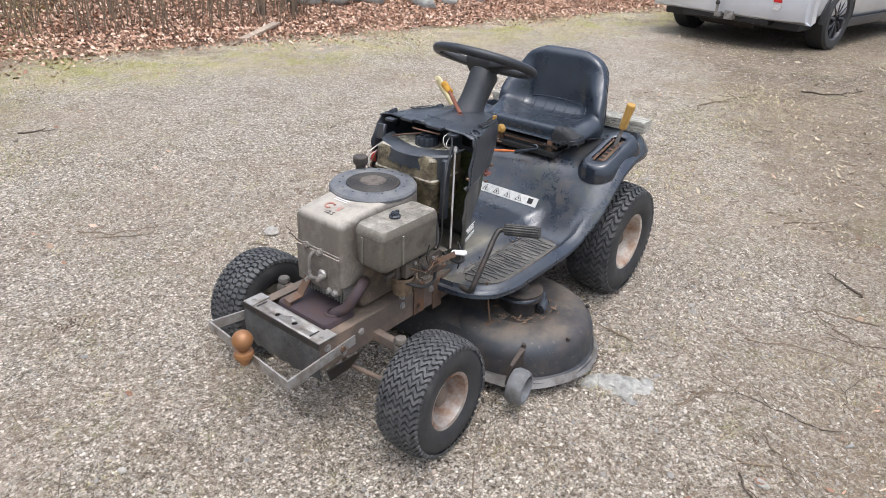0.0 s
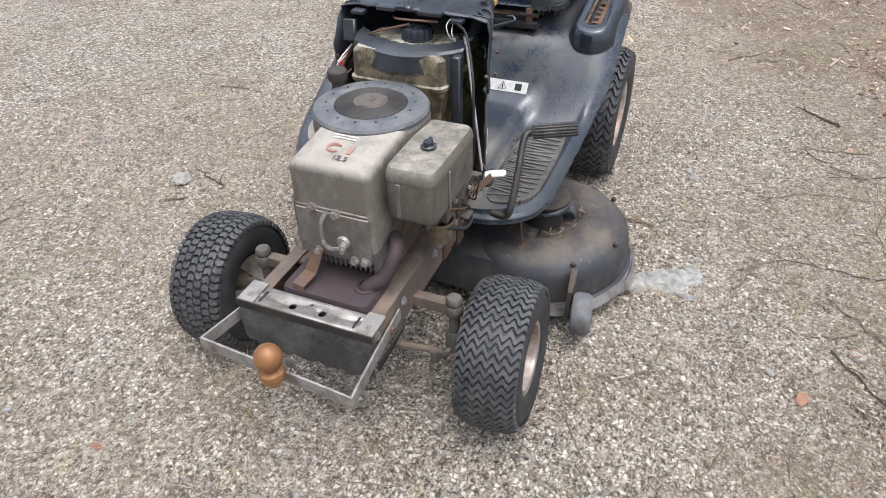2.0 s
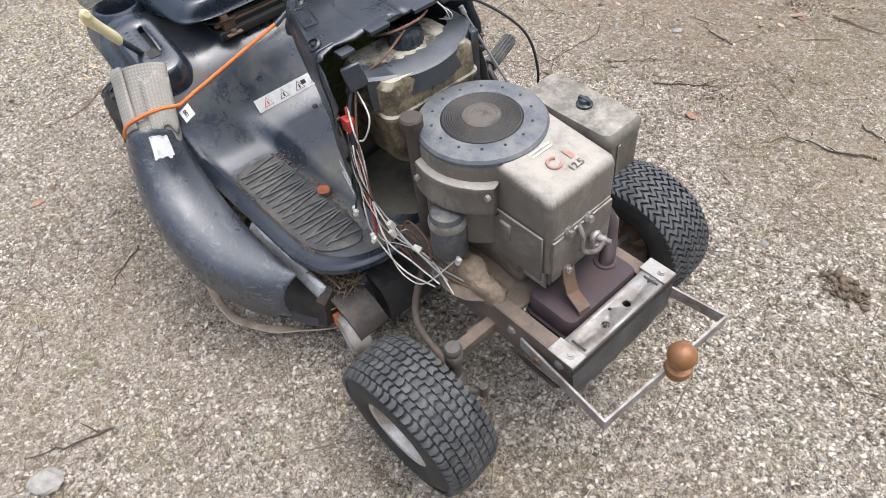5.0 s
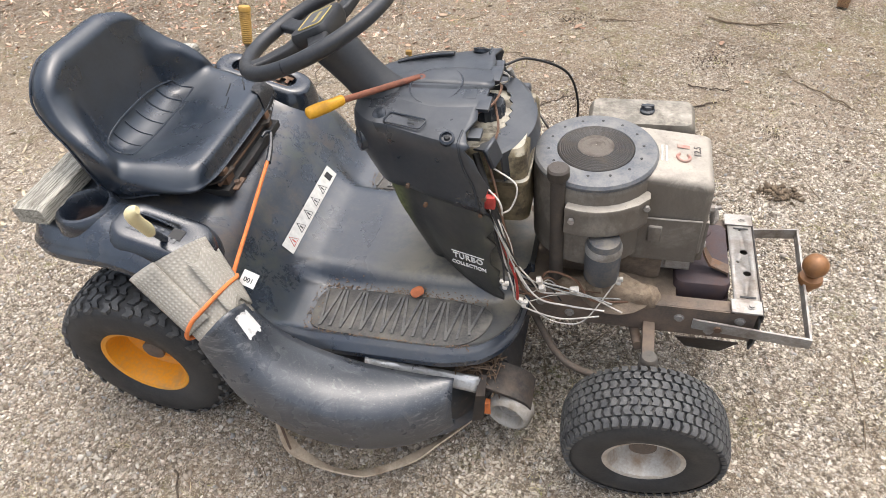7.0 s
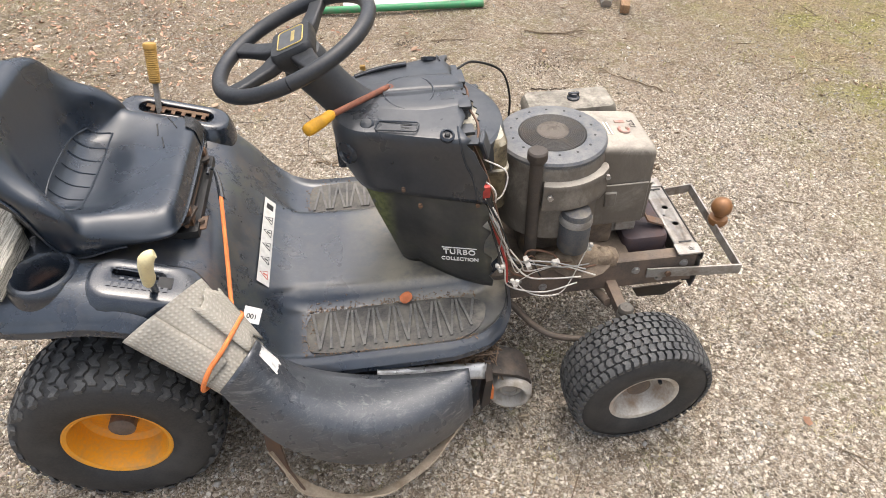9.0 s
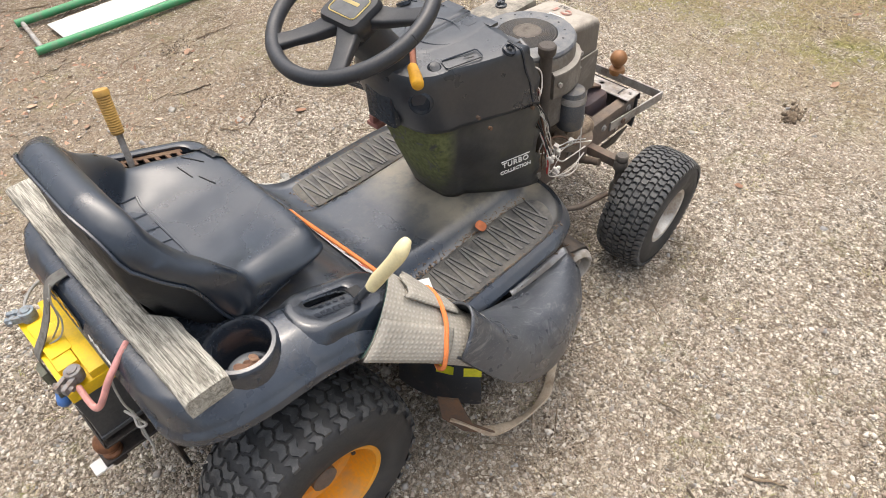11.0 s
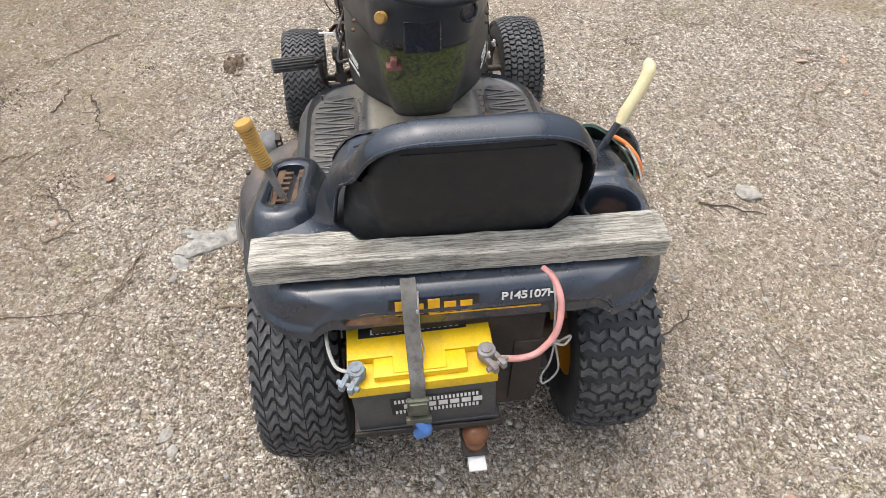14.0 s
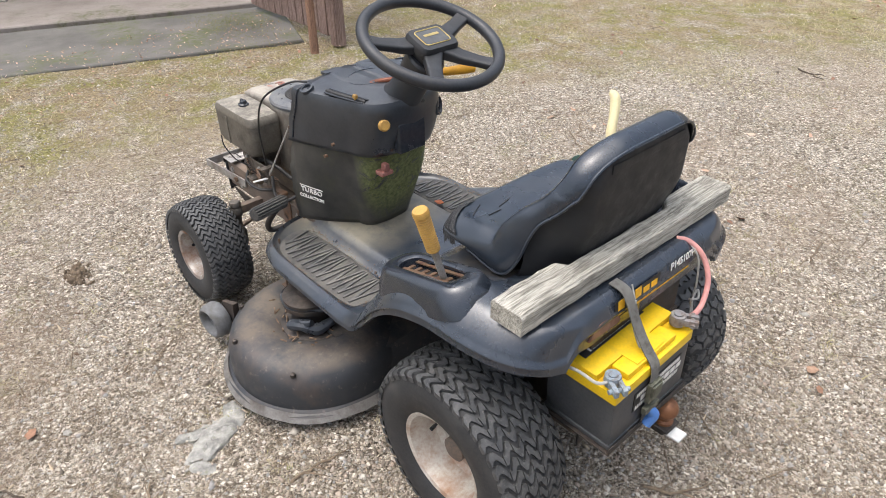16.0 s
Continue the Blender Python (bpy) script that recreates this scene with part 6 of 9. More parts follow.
# -- fender and floor pan --
ZC = [(-0.195, 0.635), (-0.175, 0.651), (-0.12, 0.652), (-0.04, 0.646), (0.06, 0.622), (0.14, 0.602), (0.2, 0.585), (0.26, 0.545), (0.31, 0.475), (0.36, 0.418), (0.42, 0.395), (0.6, 0.386), (0.95, 0.386)]
ZS = [(-0.195, 0.632), (-0.17, 0.648), (-0.06, 0.655), (0.04, 0.660), (0.10, 0.651), (0.16, 0.629), (0.22, 0.586), (0.29, 0.503), (0.35, 0.415), (0.40, 0.364), (0.46, 0.346), (0.6, 0.345), (0.95, 0.345)]
WID = [(-0.195, 0.27), (-0.19, 0.30), (-0.175, 0.335), (-0.145, 0.362), (-0.09, 0.382), (0.0, 0.395), (0.2, 0.405), (0.28, 0.400), (0.36, 0.376), (0.45, 0.362), (0.78, 0.358), (0.85, 0.343), (0.895, 0.31), (0.925, 0.262), (0.94, 0.21), (0.945, 0.16)]


def pan_z(x, s):
    zc, zs = spline(x, ZC), spline(x, ZS)
    a = interp(x, [(-0.2, 0.55), (0.2, 0.58), (0.42, 0.40), (0.95, 0.42)])
    b = a + interp(x, [(-0.2, 0.2), (0.3, 0.15), (0.42, 0.12), (0.95, 0.12)])
    z = zc + (zs - zc) * soft(s, a, b)
    rear = 1 - soft(x, 0.25, 0.42)
    z -= rear * 0.045 * max(0.0, (s - 0.84) / 0.16) ** 1.7
    z += (1 - rear) * 0.013 * math.exp(-((s - 0.955) / 0.025) ** 2)
    return z


def build_pan():
    xs = np.concatenate([np.linspace(-0.195, -0.09, 14), np.linspace(-0.08, 0.42, 40), np.linspace(0.43, 0.83, 18), np.linspace(0.85, 0.945, 14)])
    vs = np.concatenate([np.linspace(-1, -0.8, 10), np.linspace(-0.78, 0.78, 41), np.linspace(0.8, 1, 10)])
    bm = bmesh.new()
    grid = [[bm.verts.new((x, v * spline(x, WID), pan_z(x, abs(v)))) for v in vs] for x in xs]
    for a, b in zip(grid, grid[1:]):
        for i in range(len(vs) - 1):
            m = (a[i].co + b[i + 1].co) / 2
            cup_hole = math.hypot(m.x + 0.03, m.y + 0.302) < 0.056
            slots = (0.04 < m.x < 0.225 and 0.297 < m.y < 0.347) or (0.09 < m.x < 0.19 and -0.35 < m.y < -0.295)
            if not cup_hole and not slots:
                bm.faces.new((a[i], a[i + 1], b[i + 1], b[i]))
    loop = [grid[0][i] for i in range(len(vs))] + [r[-1] for r in grid[1:]] + [grid[-1][i] for i in range(len(vs) - 2, -1, -1)] + [r[0] for r in reversed(grid[1:-1])]
    prev = loop
    c = Vector((0.35, 0, 0))
    for out, down in ((0.003, 0.2), (0.010, 0.36), (0.011, 0.46), (0.005, 0.58), (0.009, 1.0), (-0.002, 1.08)):
        row = []
        for v in loop:
            rear = 1 - soft(v.co.x, 0.2, 0.40)
            drop = 0.028 + rear * 0.006 + 0.024 * (1 - soft(v.co.x, -0.195, -0.18)) * (1 - soft(abs(v.co.y), 0.2, 0.3))
            d = Vector((v.co.x - c.x, v.co.y, 0))
            d.x = 0 if -0.15 < v.co.x < 0.8 else d.x
            row.append(bm.verts.new(v.co + d.normalized() * out - Vector((0, 0, drop * down))))
        for i in range(len(loop)):
            j = (i + 1) % len(loop)
            bm.faces.new((prev[i], prev[j], row[j], row[i]))
        prev = row
    return bm


pan = add("fender_pan", build_pan(), PAN_MAT, "black plastic fender and floor pan, dusty and scratched", None, 50)


def foot_pad(sy):
    edge = []
    for x, y in ((0.455, 0.20), (0.44, 0.235), (0.445, 0.30), (0.47, 0.325), (0.6, 0.332), (0.78, 0.33), (0.845, 0.305), (0.875, 0.255), (0.87, 0.215), (0.80, 0.195), (0.6, 0.193), (0.455, 0.20)):
        edge.append((x, y * sy, 0))
    ring = smooth_line(edge, 4)[:-1]
    rows = [[(p.x, p.y, 0.343) for p in ring], [(p.x, p.y, 0.3492) for p in ring]]
    rows.append([(0.66 + (p.x - 0.66) * 0.985, 0.263 * sy + (p.y - 0.263 * sy) * 0.96, 0.3505) for p in ring])
    plate = part("foot_pad", loft(rows), PAD_MAT, mower, "grey worn ridged foot rest pad")
    x = 0.465
    k = 0
    while x < 0.85:
        y0, y1 = 0.205, 0.318
        if x > 0.80:
            y1 = 0.318 - (x - 0.80) * 0.9
        lean = (0.009, -0.009, 0.0)[k % 3]
        part("ridge", slab_line([(x - lean, y0 * sy, 0.352), (x + lean, y1 * sy, 0.3518)], 0.0062, 0.005), PAD_TOP, plate)
        x += 0.0172
        k += 1


for sy in (1, -1):
    foot_pad(sy)
# litter lying along the foot rests
rngl = random.Random(5)
bits = []
for k in range(620):
    sy = -1 if k % 3 else 1
    if rngl.random() < 0.55:
        x, y = rngl.uniform(0.44, 0.86), sy * (0.188 + rngl.gauss(0, 0.007))
    elif rngl.random() < 0.6:
        x, y = rngl.uniform(0.44, 0.85), sy * (0.334 + rngl.gauss(0, 0.005))
    else:
        x, y = rngl.uniform(0.43, 0.47), sy * rngl.uniform(0.2, 0.32)
    a = rngl.uniform(0, 3.14)
    l = rngl.uniform(0.0012, 0.005)
    bits.append(box(-l * 0.7, l * 0.7, -0.001, 0.001, -0.0006, 0.0006, 0, 1, Matrix.Translation((x, y, pan_z(x, abs(y) / spline(x, WID)) + rngl.uniform(0.001, 0.005))) @ pose(0, 0, 0, rngl.uniform(-20, 20), 0, math.degrees(a))))
tagged(part("dry_litter", joined(*bits), LITTER_MAT, None), "dry plant bits lying on the foot rests", "litter", kind="stuff")


def console(p0, p1, width, slot_w, slot_l, up=(0, 0, 1), slot_shift=(0, 0)):
    """A raised oblong with a sunken slot, from p0 to p1."""
    p0, p1 = Vector(p0), Vector(p1)
    m = facing((p0 + p1) / 2, p1 - p0, Vector(up).cross(p1 - p0))
    L = (p1 - p0).length / 2
    r = min(width / 2 * 0.95, 0.045)
    rows = []
    for z, g in ((-0.06, 0.026), (-0.04, 0.021), (-0.024, 0.014), (-0.012, 0.007), (-0.003, 0.001), (0.0, -0.006)):
        rows.append([m @ Vector((x, y, z)) for x, y in rrect(0, 0, L + g, width / 2 + g, r + g, 6)])
    sx, sy = slot_shift
    for z, g in ((0.0, 0.004), (-0.003, 0.0), (-0.024, -0.001)):
        rows.append([m @ Vector((x, y, z)) for x, y in rrect(sx, sy, slot_l / 2 + g, slot_w / 2 + g, min(slot_w, slot_l) / 2 * 0.9, 6)])
    return loft(rows), m


bm, gm = console((0.0, 0.328, 0.682), (0.258, 0.318, 0.607), 0.1, 0.056, 0.19)
gc = part("gear_console", bm, FENDER_MAT, pan, "raised black gear lever surround")
gate = [sheet(gm @ Matrix.Translation((0, 0.019, -0.012)), 0.16, 0.014, 0.003), sheet(gm @ Matrix.Translation((0, -0.021, -0.012)), 0.16, 0.009, 0.003)]
for k in range(6):
    gate.append(sheet(gm @ Matrix.Translation((-0.062 + 0.026 * k, 0.006, -0.0125)), 0.010, 0.022, 0.003))
add("gear_gate", joined(*gate), worn("gate_plate", (0.16, 0.1, 0.055), (0.08, 0.03, 0.02), 0.6, 0.6, 0.3, scale=40, bump=0.2), "rusty notched gear gate plate", gc)
add("slot_floor", sheet(gm @ Matrix.Translation((0, 0, -0.0235)), 0.15, 0.04, 0.001), BLACK_PRINT, "", gc)
bm, rm = console((0.066, -0.318, 0.664), (0.268, -0.322, 0.598), 0.105, 0.022, 0.10, slot_shift=(-0.018, 0.018))
rc = part("lift_console", bm, FENDER_MAT, pan, "raised black lift lever console")
part("console_relief", joined(*[box(-0.07 + 0.013 * k, -0.062 + 0.013 * k, -0.028, -0.016, 0.0, 0.0015, 0, 1, rm) for k in range(9)], *[box(-0.05 + 0.016 * k, -0.042 + 0.016 * k, -0.006, -0.001, 0.0, 0.0015, 0, 1, rm) for k in range(4)]), FENDER_MAT, rc)
add("slot_floor", sheet(rm @ Matrix.Translation((-0.018, 0.018, -0.0225)), 0.09, 0.016, 0.001), BLACK_PRINT, "", rc)
# flat black sheet laid on top for the shade inside this branch
add("slot_branch", sheet(rm @ Matrix.Translation((0.035, -0.002, 0.0004)), 0.028, 0.03, 0.001), BLACK_PRINT, "", rc)
cup = part("cup_holder", lathe([(0.073, 0.630), (0.069, 0.656), (0.062, 0.666), (0.055, 0.667), (0.051, 0.660), (0.049, 0.635), (0.0465, 0.580), (0.040, 0.575), (0.001, 0.574)], (-0.03, -0.302, 0), (0, 0, 1), 36), FENDER_MAT, pan, "black cup holder with wet leaves in it")
crl = random.Random(14)
scraps = []
for q in range(26):
    a, r, l = crl.uniform(0, 6.28), crl.uniform(0, 0.03), crl.uniform(0.008, 0.017)
    m = Matrix.Translation((-0.03 + r * math.cos(a), -0.302 + r * math.sin(a), 0.58 + crl.uniform(0, 0.014))) @ pose(0, 0, 0, crl.uniform(-35, 35), crl.uniform(-35, 35), crl.uniform(0, 360))
    scraps.append(loft([[m @ Vector((l * math.cos(t) * f, 0.6 * l * math.sin(t) * f, 0.2 * l * f * f + z)) for t in np.linspace(0, 2 * math.pi, 9, endpoint=False)] for f, z in ((1.0, 0.0), (0.1, 0.0), (1.0, -0.0008))]))
part("wet_leaves", joined(*scraps), LEAF_MAT, cup, "wet brown leaf scraps")["kind"] = "stuff"

gl = add("gear_lever", rod((0.078, 0.316, 0.60), (0.092, 0.35, 0.735), 0.0075, 12), ALLOY, "steel gear lever with ribbed orange-yellow grip")
ribs = [(0.001, -0.004), (0.0125, -0.003)]
for k in range(15):
    ribs += [(0.0148 + 0.0001 * k, 0.001 + 0.0056 * k), (0.0132 + 0.0001 * k, 0.004 + 0.0056 * k)]
ribs += [(0.0168, 0.085), (0.017, 0.094), (0.015, 0.098), (0.001, 0.098)]
part("grip", lathe(ribs, (0.0905, 0.347, 0.722), (0.1, 0.25, 1.0), 18), OLD_YELLOW, gl)
ll = add("lift_lever", rod((0.178, -0.33, 0.60), (0.205, -0.39, 0.70), 0.008, 12), BLACK_PLASTIC, "black lift lever with cream plastic grip")
part("grip", tube([(0.197, -0.382, 0.682), (0.206, -0.393, 0.705), (0.215, -0.41, 0.735), (0.226, -0.427, 0.765), (0.234, -0.434, 0.784), (0.243, -0.434, 0.793), (0.251, -0.432, 0.795)], [0.011, 0.0135, 0.0128, 0.0138, 0.014, 0.0115, 0.008], 14), CREAM_GRIP, ll)

# labels on the pan
lm = facing((0.347, 0.0, 0.4345), (0, 1, 0), (-0.62, 0, 0.78))
strip = part("warning_strip", sheet(lm, 0.325, 0.037, 0.0012), plain("label_white", (0.62, 0.61, 0.57), 0.55, var=0.15, scale=70), pan, "white warning label strip with black pictograms")
for k in range(6):
    c = Matrix.Translation((-0.128 + 0.052 * k, 0, 0.0014))
    if k == 5:
        part("pictogram", sheet(lm @ c, 0.022, 0.022, 0.0006), BLACK_PRINT, strip)
        continue
    tri = [Vector((-0.014, -0.011, 0)), Vector((0.014, -0.011, 0)), Vector((0, 0.013, 0)), Vector((-0.014, -0.011, 0))]
    part("pictogram", joined(tube([lm @ c @ p for p in tri], 0.0011, 4, 0), sheet(lm @ c @ Matrix.Translation((0, -0.003, 0)), 0.004, 0.011, 0.0006)), BLACK_PRINT if k else RED_PRINT, strip)
pt = facing((-0.2005, -0.035, 0.619), (0, -1, 0), (0.12, 0, 1))
lettering("model_text", "P145107H", 0.0245, pt @ Matrix.Translation((0.077, 0.010, 0.002)), WHITE_PAINT, pan, 0.0006, 0.95)
part("yellow_stripe", sheet(pt @ Matrix.Translation((0.052, -0.0085, 0.001)), 0.14, 0.009, 0.001), YELLOW_PRINT, pan)
part("yellow_line", sheet(pt @ Matrix.Translation((0.0, -0.018, 0.001)), 0.2, 0.003, 0.001), YELLOW_PRINT, pan)
for k in range(5):
    part("maker_bar", joined(sheet(pt @ Matrix.Translation((-0.148 + 0.0285 * k, 0.002 if k in (0, 2) else -0.002, 0.0018)), 0.021, 0.033 if k in (0, 2) else 0.024, 0.001)), YELLOW_PRINT, pan)
part("maker_backing", joined(sheet(pt @ Matrix.Translation((-0.09, 0.0, 0.0008)), 0.158, 0.038, 0.0006)), BLACK_PRINT, pan)
k = Mat("paint_loss", 0.8)
k.color(k.mix(k.ramp(k.noise(40, 5), (0.35, 0.0), (0.65, 1.0)), (0.12, 0.055, 0.035), (0.24, 0.14, 0.09)))
k.bump(k.noise(80, 4), 0.6, 0.002)
for m, pts in ((facing((-0.2035, 0.165, 0.604), (0, -1, 0), (0.12, 0, 1)), [(-0.05, -0.014), (-0.03, 0.006), (0.0, 0.012), (0.035, 0.004), (0.05, -0.01), (0.03, -0.016)]), (facing((0.06, -0.4015, 0.588), (1, 0.02, 0.0), (0, 0.15, 1)), [(-0.03, -0.006), (-0.01, 0.006), (0.026, 0.004), (0.012, -0.007)])):
    ring = smooth_line([Vector((x, y, 0)) for x, y in pts] + [Vector((*pts[0], 0))], 4)[:-1]
    part("rust_patch", loft([[m @ (p + Vector((0, 0, z))) for p in ring] for z in (-0.004, 0.0015)]), k.m, pan)

# -- seat --
def seat_surface(u, s, wings=1.0):
    """u across -1..1, s from the front edge 0 over the cushion and up the back to 1, corners rounded."""
    a = abs(u)
    c0, c1 = max(0.0, (a - 0.45) / 0.55), max(0.0, (a - 0.42) / 0.58)
    v0 = 0.12 * (1 - math.sqrt(max(0.0, 1 - c0 * c0)))
    v1 = 1 - 0.19 * (1 - math.sqrt(max(0.0, 1 - c1 * c1)))
    v = v0 + (v1 - v0) * s
    path = [(0.0, 0.222, 0.682), (0.06, 0.215, 0.697), (0.14, 0.185, 0.702), (0.28, 0.11, 0.701), (0.42, 0.03, 0.694), (0.5, -0.014, 0.698), (0.57, -0.04, 0.722), (0.66, -0.052, 0.785), (0.8, -0.063, 0.86), (0.92, -0.072, 0.914), (1.0, -0.078, 0.944)]
    x, z = spline(v, [(p, q) for p, q, _ in path]), spline(v, [(p, r) for p, _, r in path])
    w = spline(v, [(0.0, 0.208), (0.06, 0.214), (0.2, 0.228), (0.45, 0.240), (0.58, 0.234), (0.7, 0.214), (0.82, 0.193), (1.0, 0.172)])
    wing = soft(a, 0.5, 0.98) * wings
    z += 0.044 * wing * soft(v, 0.12, 0.5) * (1 - soft(v, 0.5, 0.75))
    x += 0.085 * wing * soft(v, 0.34, 0.6) * (1 - 0.92 * soft(v, 0.52, 0.86))
    # soft dish of the cushion and rolled rim
    z -= 0.010 * (1 - soft(a, 0.2, 0.7)) * soft(v, 0.1, 0.3) * (1 - soft(v, 0.42, 0.55))
    e = max(0.0, (a - 0.76) / 0.24)
    back = soft(v, 0.45, 0.7)
    z -= 0.033 * (1 - (1 - (e * (1 - back)) ** 2.3) * (1 - max(0.0, (0.11 - s) / 0.11) ** 2.3))
    top = max(0.0, (s - 0.91) / 0.09)
    roll = 1 - (1 - e * e) * (1 - top * top)
    x -= 0.016 * roll * back
    z -= 0.008 * top ** 2
    return Vector((x, u * w - 0.004 - 0.02 * soft(v, 0.3, 0.75), z))


def rim_end(p, v):
    """Where the rolled rim that starts at p ends: under the cushion, swinging round to behind the back."""
    turn = radians(spline(v, [(0.0, 0), (0.34, 0), (0.46, 20), (0.55, 48), (0.66, 68), (0.8, 75), (1.0, 75)]))
    drop = p.z - 0.652
    reach = drop + (spline(v, [(0.0, 0.05), (0.34, 0.08), (0.46, 0.1), (0.55, 0.095), (0.66, 0.066), (0.8, 0.046), (1.0, 0.046)]) - drop) * soft(v, 0.34, 0.46)
    return p + Vector((-math.sin(turn) * reach, 0, -math.cos(turn) * reach))


SEAT_BEAD = []


def build_seat():
    us = np.concatenate([np.linspace(-1, -0.84, 12), np.linspace(-0.8, 0.8, 33), np.linspace(0.84, 1, 12)])
    vs = np.concatenate([np.linspace(0, 0.08, 6), np.linspace(0.1, 0.9, 52), np.linspace(0.91, 1, 10)])
    bm = bmesh.new()
    g = [[bm.verts.new(seat_surface(u, v)) for u in us] for v in vs]
    for a, b in zip(g, g[1:]):
        for i in range(len(us) - 1):
            bm.faces.new((a[i], a[i + 1], b[i + 1], b[i]))
    loop = [(w, 0.0) for w in g[0]] + [(r[-1], v) for r, v in zip(g[1:], vs[1:])] + [(w, 1.0) for w in reversed(g[-1][:-1])] + [(r[0], v) for r, v in reversed(list(zip(g[1:-1], vs[1:-1])))]
    prev = [w for w, _ in loop]
    ends, ways = [], []
    for w, v in loop:
        t = soft(v, 0.40, 0.66)
        ends.append(tuple(rim_end(w.co, v)))
        ways.append(tuple((Vector((0, -0.004 - w.co.y, (0.80 - w.co.z) * t)) + Vector((0.08 - w.co.x, 0, 0)) * (1 - t)).normalized()))
    ends, ways = np.array(ends), np.array(ways)
    top = np.array([tuple(w.co) for w, _ in loop])
    step = np.linalg.norm(np.roll(top, -1, 0) - top, axis=1) + 1e-5
    weight = 0.5 * (step + np.roll(step, 1))
    near = np.exp(-(np.linalg.norm(top[:, None] - top[None], axis=2) / 0.035) ** 2) * weight[None]
    near /= near.sum(1, keepdims=True)
    shift = near @ (ends - top)
    ends, ways = top + shift, near @ ways
    ways /= np.linalg.norm(ways, axis=1, keepdims=True)
    for f, inset in ((0.2, -0.004), (0.45, -0.006), (0.7, -0.003), (0.9, 0.002), (1.0, 0.007)):
        if f == 0.9:
            SEAT_BEAD.extend((Vector(w.co.lerp(Vector(e), 0.97) + Vector(d) * 0.002), v) for (w, v), e, d in zip(loop, ends, ways))
        row = [bm.verts.new(w.co.lerp(Vector(e), f) + Vector(d) * inset) for (w, v), e, d in zip(loop, ends, ways)]
        for i in range(len(loop)):
            j = (i + 1) % len(loop)
            bm.faces.new((prev[i], prev[j], row[j], row[i]))
        prev = row
    corner = [w for w in bm.verts if w.co.z > 0.84 and abs(w.co.y + 0.024) > 0.1]
    for _ in range(5):
        bmesh.ops.smooth_vert(bm, verts=corner, factor=0.5, use_axis_x=True, use_axis_y=True, use_axis_z=True)
    return bm


seat = add("seat", build_seat(), VINYL, "black vinyl bucket seat, torn at one front corner", None, 179)


def build_pan_shell():
    """The plastic body that fills the back of the backrest and runs down under the cushion."""
    rows = []
    for k in np.linspace(0, 1, 15):
        v = 0.48 + 0.51 * k
        z = 0.655 + 0.262 * k ** 0.9
        half = 0.142 + 0.028 * min(1.0, k * 3.2) - 0.034 * soft(k, 0.75, 1.0)
        xb = -0.094 - 0.029 * min(1.0, k * 2.5) - 0.004 * k + 0.006 * soft(k, 0.93, 1.0)
        side = []
        for sign in (-1, 1):
            e = seat_surface(sign, min(v, 0.9))
            e = rim_end(e, v)
            inset = soft(k, 0.55, 0.95)
            e = Vector((e.x + 0.014 - 0.012 * inset, (e.y + 0.004 + 0.02 * soft(v, 0.3, 0.75)) * (0.92 - 0.09 * inset), min(e.z + 0.002 - 0.016 * inset, 0.862)))
            c = Vector((xb + 0.020, sign * half, z))
            m = e.lerp(c, 0.55) + Vector((-0.012 * (1 - k), sign * 0.006 * (1 - k), 0))
            side.append([e, m, c, Vector((xb + 0.005, sign * (half - 0.007), z)), Vector((xb, sign * (half - 0.022), z))])
        mid = [Vector((xb - 0.002, y, z)) for y in (-0.5 * half, 0.0, 0.5 * half)]
        rows.append([Vector((q.x, q.y - 0.004 - 0.02 * soft(v, 0.3, 0.75), q.z)) for q in side[0] + mid + side[1][::-1]])
    rows.append([Vector((-0.096, q.y * 0.97, min(0.922, q.z + 0.004) - 0.7 * max(0.0, abs(q.y + 0.024) - 0.07))) for q in rows[-1]])
    rows.insert(0, [Vector((max(q.x, -0.06), q.y * 0.8, 0.653)) for q in rows[0]])
    bm = bmesh.new()
    g = [[bm.verts.new(q) for q in r] for r in rows]
    for r0, r1 in zip(g, g[1:]):
        for i in range(len(r0) - 1):
            bm.faces.new((r0[i], r0[i + 1], r1[i + 1], r1[i]))
    block = box(-0.06, 0.16, -0.135, 0.127, 0.652, 0.668, 0.004)
    # a raised bar across the top of the panel
    return joined(bm, block, box(-0.1305, -0.118, -0.145, 0.097, 0.878, 0.898, 0.004))


bead = [p for p, v in SEAT_BEAD if v > 0.2]
part("piping", tube(bead, 0.0032, 6, 0), VINYL, seat)
part("seat_shell", build_pan_shell(), SEAT_PAN, seat, "matt black plastic seat back shell", 50)


def on_seat(u, v, lift=0.0006):
    return seat_surface(u, v) + Vector((0.0006 * soft(v, 0.5, 0.7), 0, lift))


# stitched ribs across the back of the cushion
for k in range(7):
    u = -0.62 + k * 1.24 / 6
    part("stitch_line", tube([on_seat(u, v) for v in np.linspace(0.46 - 0.02 * (1 - abs(u)), 0.585, 8)], 0.0022, 6, 0), VINYL, seat)
part("stitch_border", joined(tube([on_seat(u, 0.445) for u in np.linspace(-0.62, 0.62, 14)], 0.0026, 6, 0), tube([on_seat(u, 0.60 - 0.03 * (abs(u) / 0.62) ** 3) for u in np.linspace(-0.62, 0.62, 14)], 0.0026, 6, 0)), VINYL, seat)

